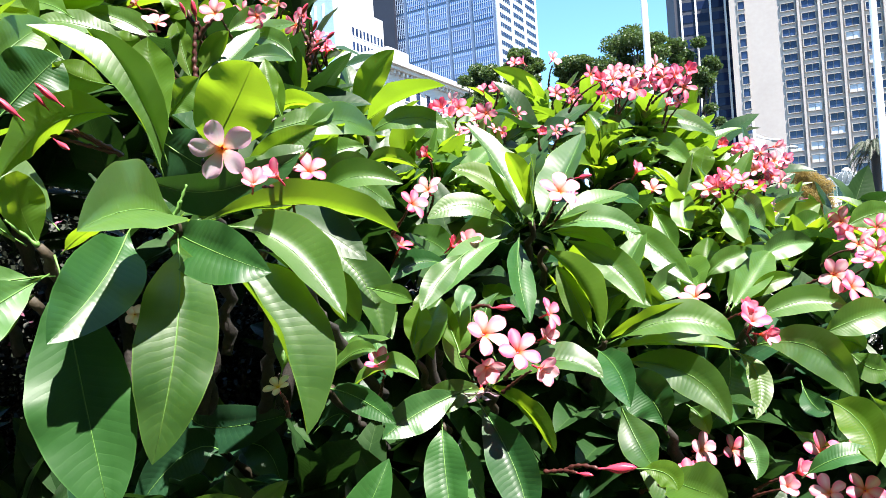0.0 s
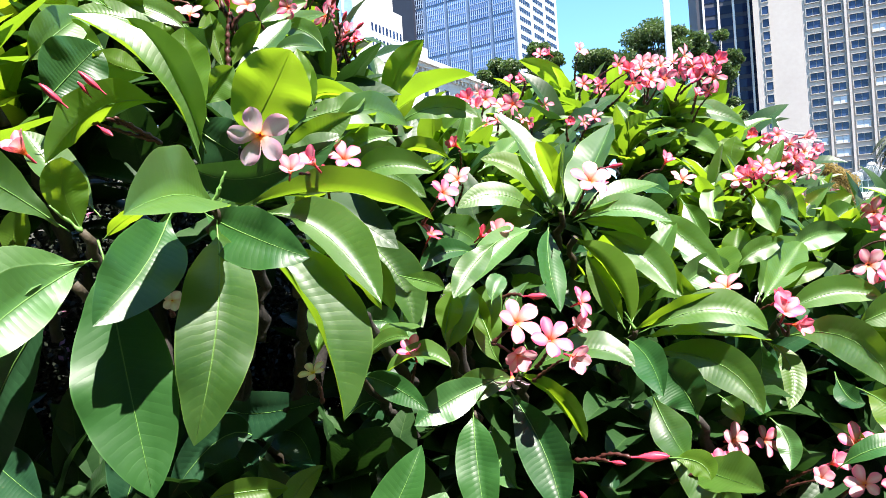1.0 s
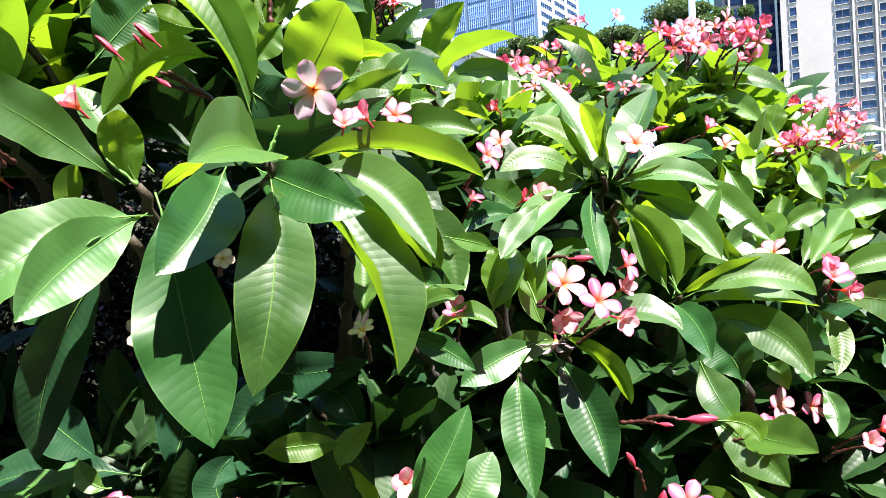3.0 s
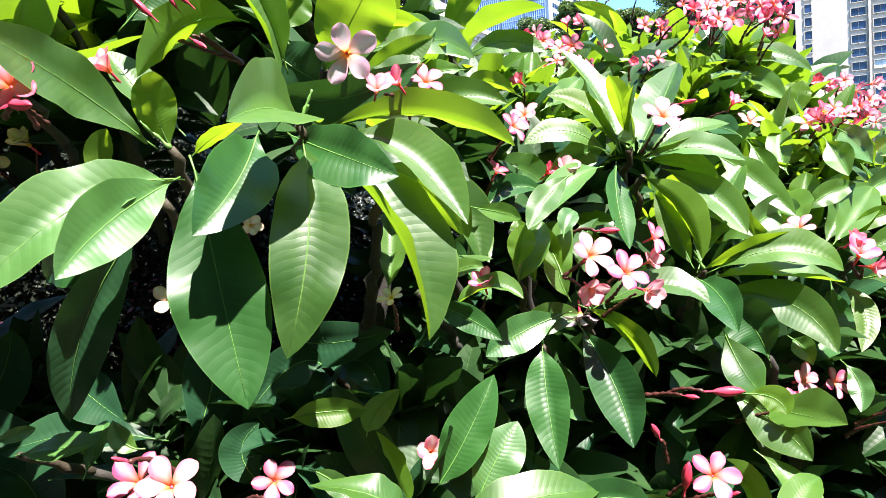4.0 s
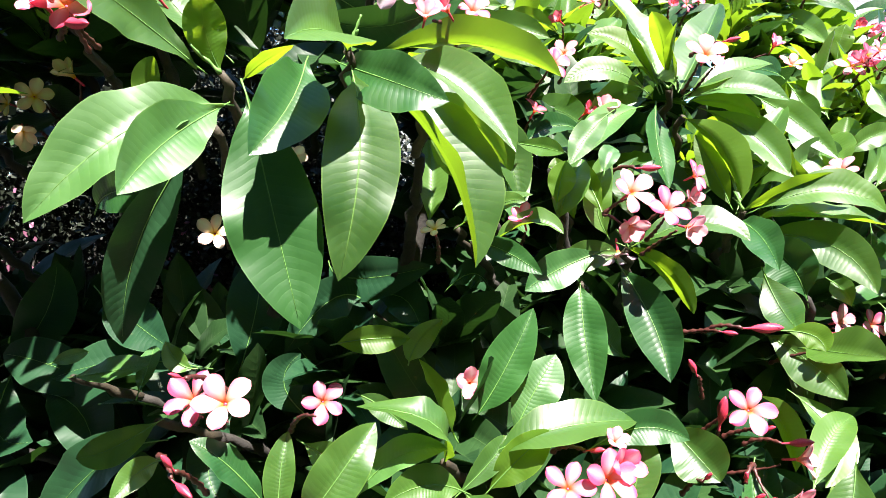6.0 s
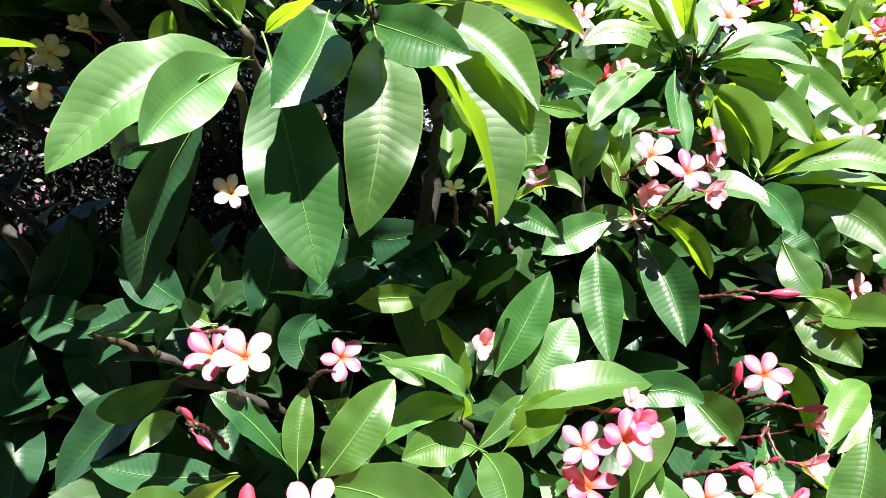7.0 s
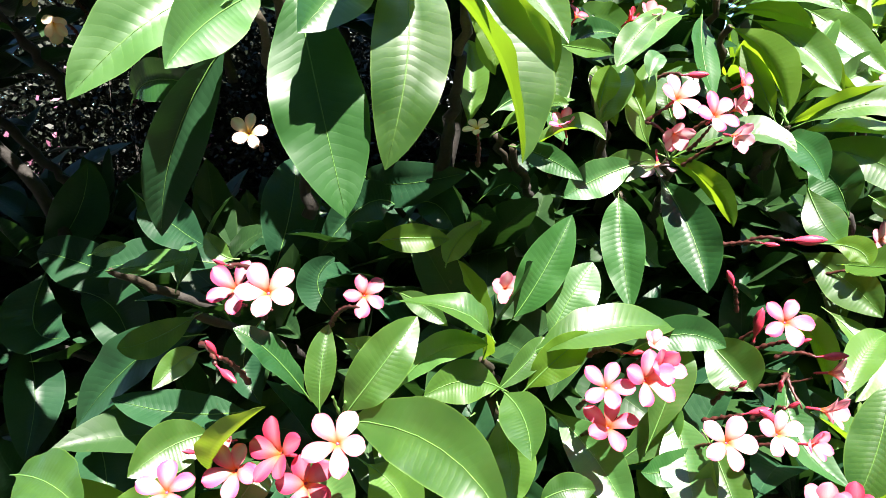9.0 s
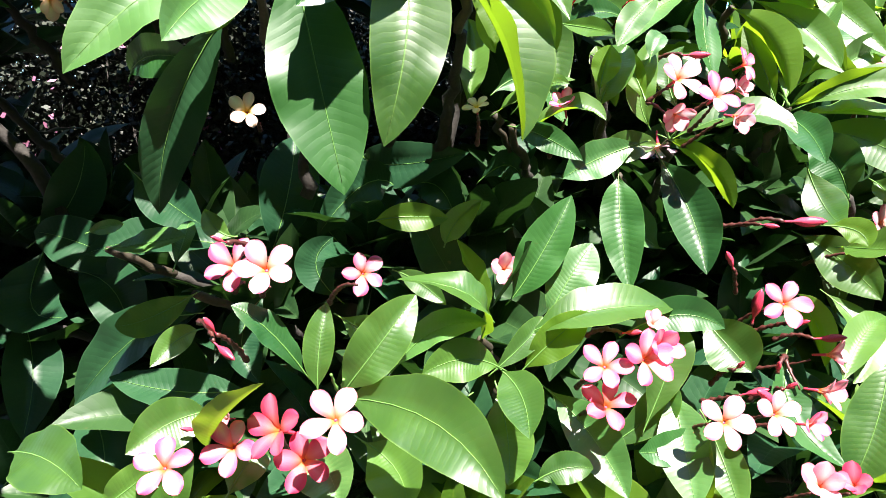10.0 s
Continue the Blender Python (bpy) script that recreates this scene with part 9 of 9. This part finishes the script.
flower(near, (-0.926, 1.137, 1.624), 0.066, (0.21, -0.95, 0.21), "cream", "open", 134)
stalk(near, (-0.945, 1.248, 1.581), (-0.931, 1.159, 1.619))
flower(near, (-0.992, 1.162, 1.618), 0.057, (-0.33, -0.94, 0.11), "cream", "open", 135)
stalk(near, (-1.005, 1.269, 1.595), (-0.986, 1.180, 1.617))
flower(near, (-0.942, 1.125, 1.566), 0.071, (0.30, -0.81, -0.51), "cream", "half", 136)
stalk(near, (-0.964, 1.227, 1.556), (-0.949, 1.144, 1.578))
flower(near, (-0.839, 1.113, 1.650), 0.074, (0.12, -0.93, 0.35), "cream", "half", 137)
stalk(near, (-0.906, 1.224, 1.578), (-0.842, 1.136, 1.641))

# furled buds
# a bunch of long furled buds
bud(near, (-0.484, 0.835, 1.748), (-0.511, 0.823, 1.777), 0.62)
stalk(near, (-0.425, 0.960, 1.722), (-0.492, 0.890, 1.744), 0.0030, 0.0024)
bud(near, (-0.444, 0.850, 1.765), (-0.471, 0.838, 1.793), 0.62)
stalk(near, (-0.425, 0.960, 1.722), (-0.455, 0.890, 1.745), 0.0030, 0.0024)
bud(near, (-0.462, 0.850, 1.762), (-0.473, 0.838, 1.781), 0.62)
stalk(near, (-0.425, 0.960, 1.722), (-0.465, 0.890, 1.745), 0.0030, 0.0024)
bud(near, (-0.432, 0.800, 1.717), (-0.408, 0.788, 1.701), 0.62)
bud(near, (-0.625, 0.750, 1.645), (-0.582, 0.735, 1.639))
stalk(near, (-0.653, 0.790, 1.637), (-0.625, 0.750, 1.645), 0.0038, 0.0026)
bud(mid, (0.264, 1.360, 1.693), (0.294, 1.345, 1.696))
stalk(mid, (0.220, 1.412, 1.677), (0.264, 1.360, 1.693), 0.0038, 0.0026)
bud(mid, (0.077, 1.200, 1.466), (0.116, 1.185, 1.466))
stalk(mid, (0.030, 1.248, 1.455), (0.077, 1.200, 1.466), 0.0038, 0.0026)
bud(low, (0.221, 1.107, 1.212), (0.277, 1.092, 1.215))
stalk(low, (0.173, 1.150, 1.198), (0.221, 1.107, 1.212), 0.0038, 0.0026)
bud(low, (0.186, 1.110, 1.207), (0.210, 1.095, 1.206))
stalk(low, (0.144, 1.167, 1.195), (0.186, 1.110, 1.207), 0.0038, 0.0026)
bud(low, (-0.544, 0.775, 1.123), (-0.552, 0.760, 1.149))
stalk(low, (-0.530, 0.829, 1.070), (-0.544, 0.775, 1.123), 0.0038, 0.0026)
bud(low, (-0.547, 0.772, 1.114), (-0.516, 0.757, 1.098))
stalk(low, (-0.588, 0.821, 1.124), (-0.547, 0.772, 1.114), 0.0038, 0.0026)
bud(low, (-0.590, 0.800, 0.985), (-0.606, 0.785, 0.995))
stalk(low, (-0.592, 0.842, 0.993), (-0.590, 0.800, 0.985), 0.0038, 0.0026)
bud(low, (-0.526, 0.780, 1.235), (-0.538, 0.765, 1.245))
stalk(low, (-0.499, 0.844, 1.198), (-0.526, 0.780, 1.235), 0.0038, 0.0026)
bud(low, (0.182, 1.100, 1.052), (0.188, 1.085, 1.111))
stalk(low, (0.177, 1.142, 0.992), (0.182, 1.100, 1.052), 0.0038, 0.0026)
bud(low, (0.241, 1.100, 1.051), (0.263, 1.085, 1.062))
stalk(low, (0.203, 1.156, 1.019), (0.241, 1.100, 1.051), 0.0038, 0.0026)
bud(low, (0.285, 1.120, 1.022), (0.329, 1.105, 1.030))
stalk(low, (0.239, 1.166, 1.002), (0.285, 1.120, 1.022), 0.0038, 0.0026)
bud(low, (0.141, 1.000, 0.973), (0.175, 0.985, 0.989))
stalk(low, (0.098, 1.048, 0.941), (0.141, 1.000, 0.973), 0.0038, 0.0026)
bud(low, (0.199, 1.000, 0.983), (0.213, 0.985, 1.000))
stalk(low, (0.172, 1.058, 0.939), (0.199, 1.000, 0.983), 0.0038, 0.0026)
bud(low, (0.186, 0.970, 0.970), (0.148, 0.955, 1.000))
stalk(low, (0.223, 1.015, 0.928), (0.186, 0.970, 0.970), 0.0038, 0.0026)
bud(low, (0.155, 1.120, 1.133), (0.138, 1.105, 1.165))
stalk(low, (0.176, 1.169, 1.080), (0.155, 1.120, 1.133), 0.0038, 0.0026)
bud(low, (-0.043, 0.930, 1.086), (-0.018, 0.915, 1.093))
stalk(low, (-0.085, 0.985, 1.062), (-0.043, 0.930, 1.086), 0.0038, 0.0026)
bud(low, (0.136, 1.020, 1.004), (0.145, 1.005, 1.023))
stalk(low, (0.120, 1.079, 0.955), (0.136, 1.020, 1.004), 0.0038, 0.0026)
bud(low, (0.197, 1.020, 1.001), (0.193, 1.005, 1.024))
stalk(low, (0.221, 1.058, 1.014), (0.197, 1.020, 1.001), 0.0038, 0.0026)
bud(rear, (-0.227, 1.540, 2.049), (-0.202, 1.525, 2.062))
stalk(rear, (-0.265, 1.594, 2.015), (-0.227, 1.540, 2.049), 0.0038, 0.0026)
bud(rear, (-0.254, 1.540, 2.066), (-0.238, 1.525, 2.089))
stalk(rear, (-0.280, 1.593, 2.017), (-0.254, 1.540, 2.066), 0.0038, 0.0026)
bud(rear, (-0.277, 1.540, 2.104), (-0.256, 1.525, 2.128))
stalk(rear, (-0.306, 1.592, 2.059), (-0.277, 1.540, 2.104), 0.0038, 0.0026)
bud(rear, (-0.434, 1.270, 2.020), (-0.439, 1.255, 2.042))
stalk(rear, (-0.424, 1.328, 1.968), (-0.434, 1.270, 2.020), 0.0038, 0.0026)
bud(rear, (-0.416, 1.270, 2.011), (-0.417, 1.255, 2.045))
stalk(rear, (-0.415, 1.320, 1.953), (-0.416, 1.270, 2.011), 0.0038, 0.0026)
bud(rear, (-0.262, 1.540, 2.022), (-0.236, 1.525, 2.030))
stalk(rear, (-0.303, 1.595, 1.998), (-0.262, 1.540, 2.022), 0.0038, 0.0026)
stalk(rear, (-0.427, 1.280, 1.908), (-0.415, 1.270, 2.009), 0.0048, 0.0032)
stalk(rear, (-0.420, 1.280, 1.982), (-0.385, 1.270, 2.013), 0.0048, 0.0032)
stalk(rear, (-0.419, 1.280, 1.992), (-0.431, 1.270, 2.033), 0.0048, 0.0032)
stalk(rear, (-0.270, 1.550, 1.982), (-0.254, 1.540, 2.066), 0.0048, 0.0032)
stalk(rear, (-0.263, 1.550, 2.026), (-0.227, 1.540, 2.049), 0.0048, 0.0032)
stalk(rear, (-0.260, 1.550, 2.044), (-0.277, 1.540, 2.104), 0.0048, 0.0032)
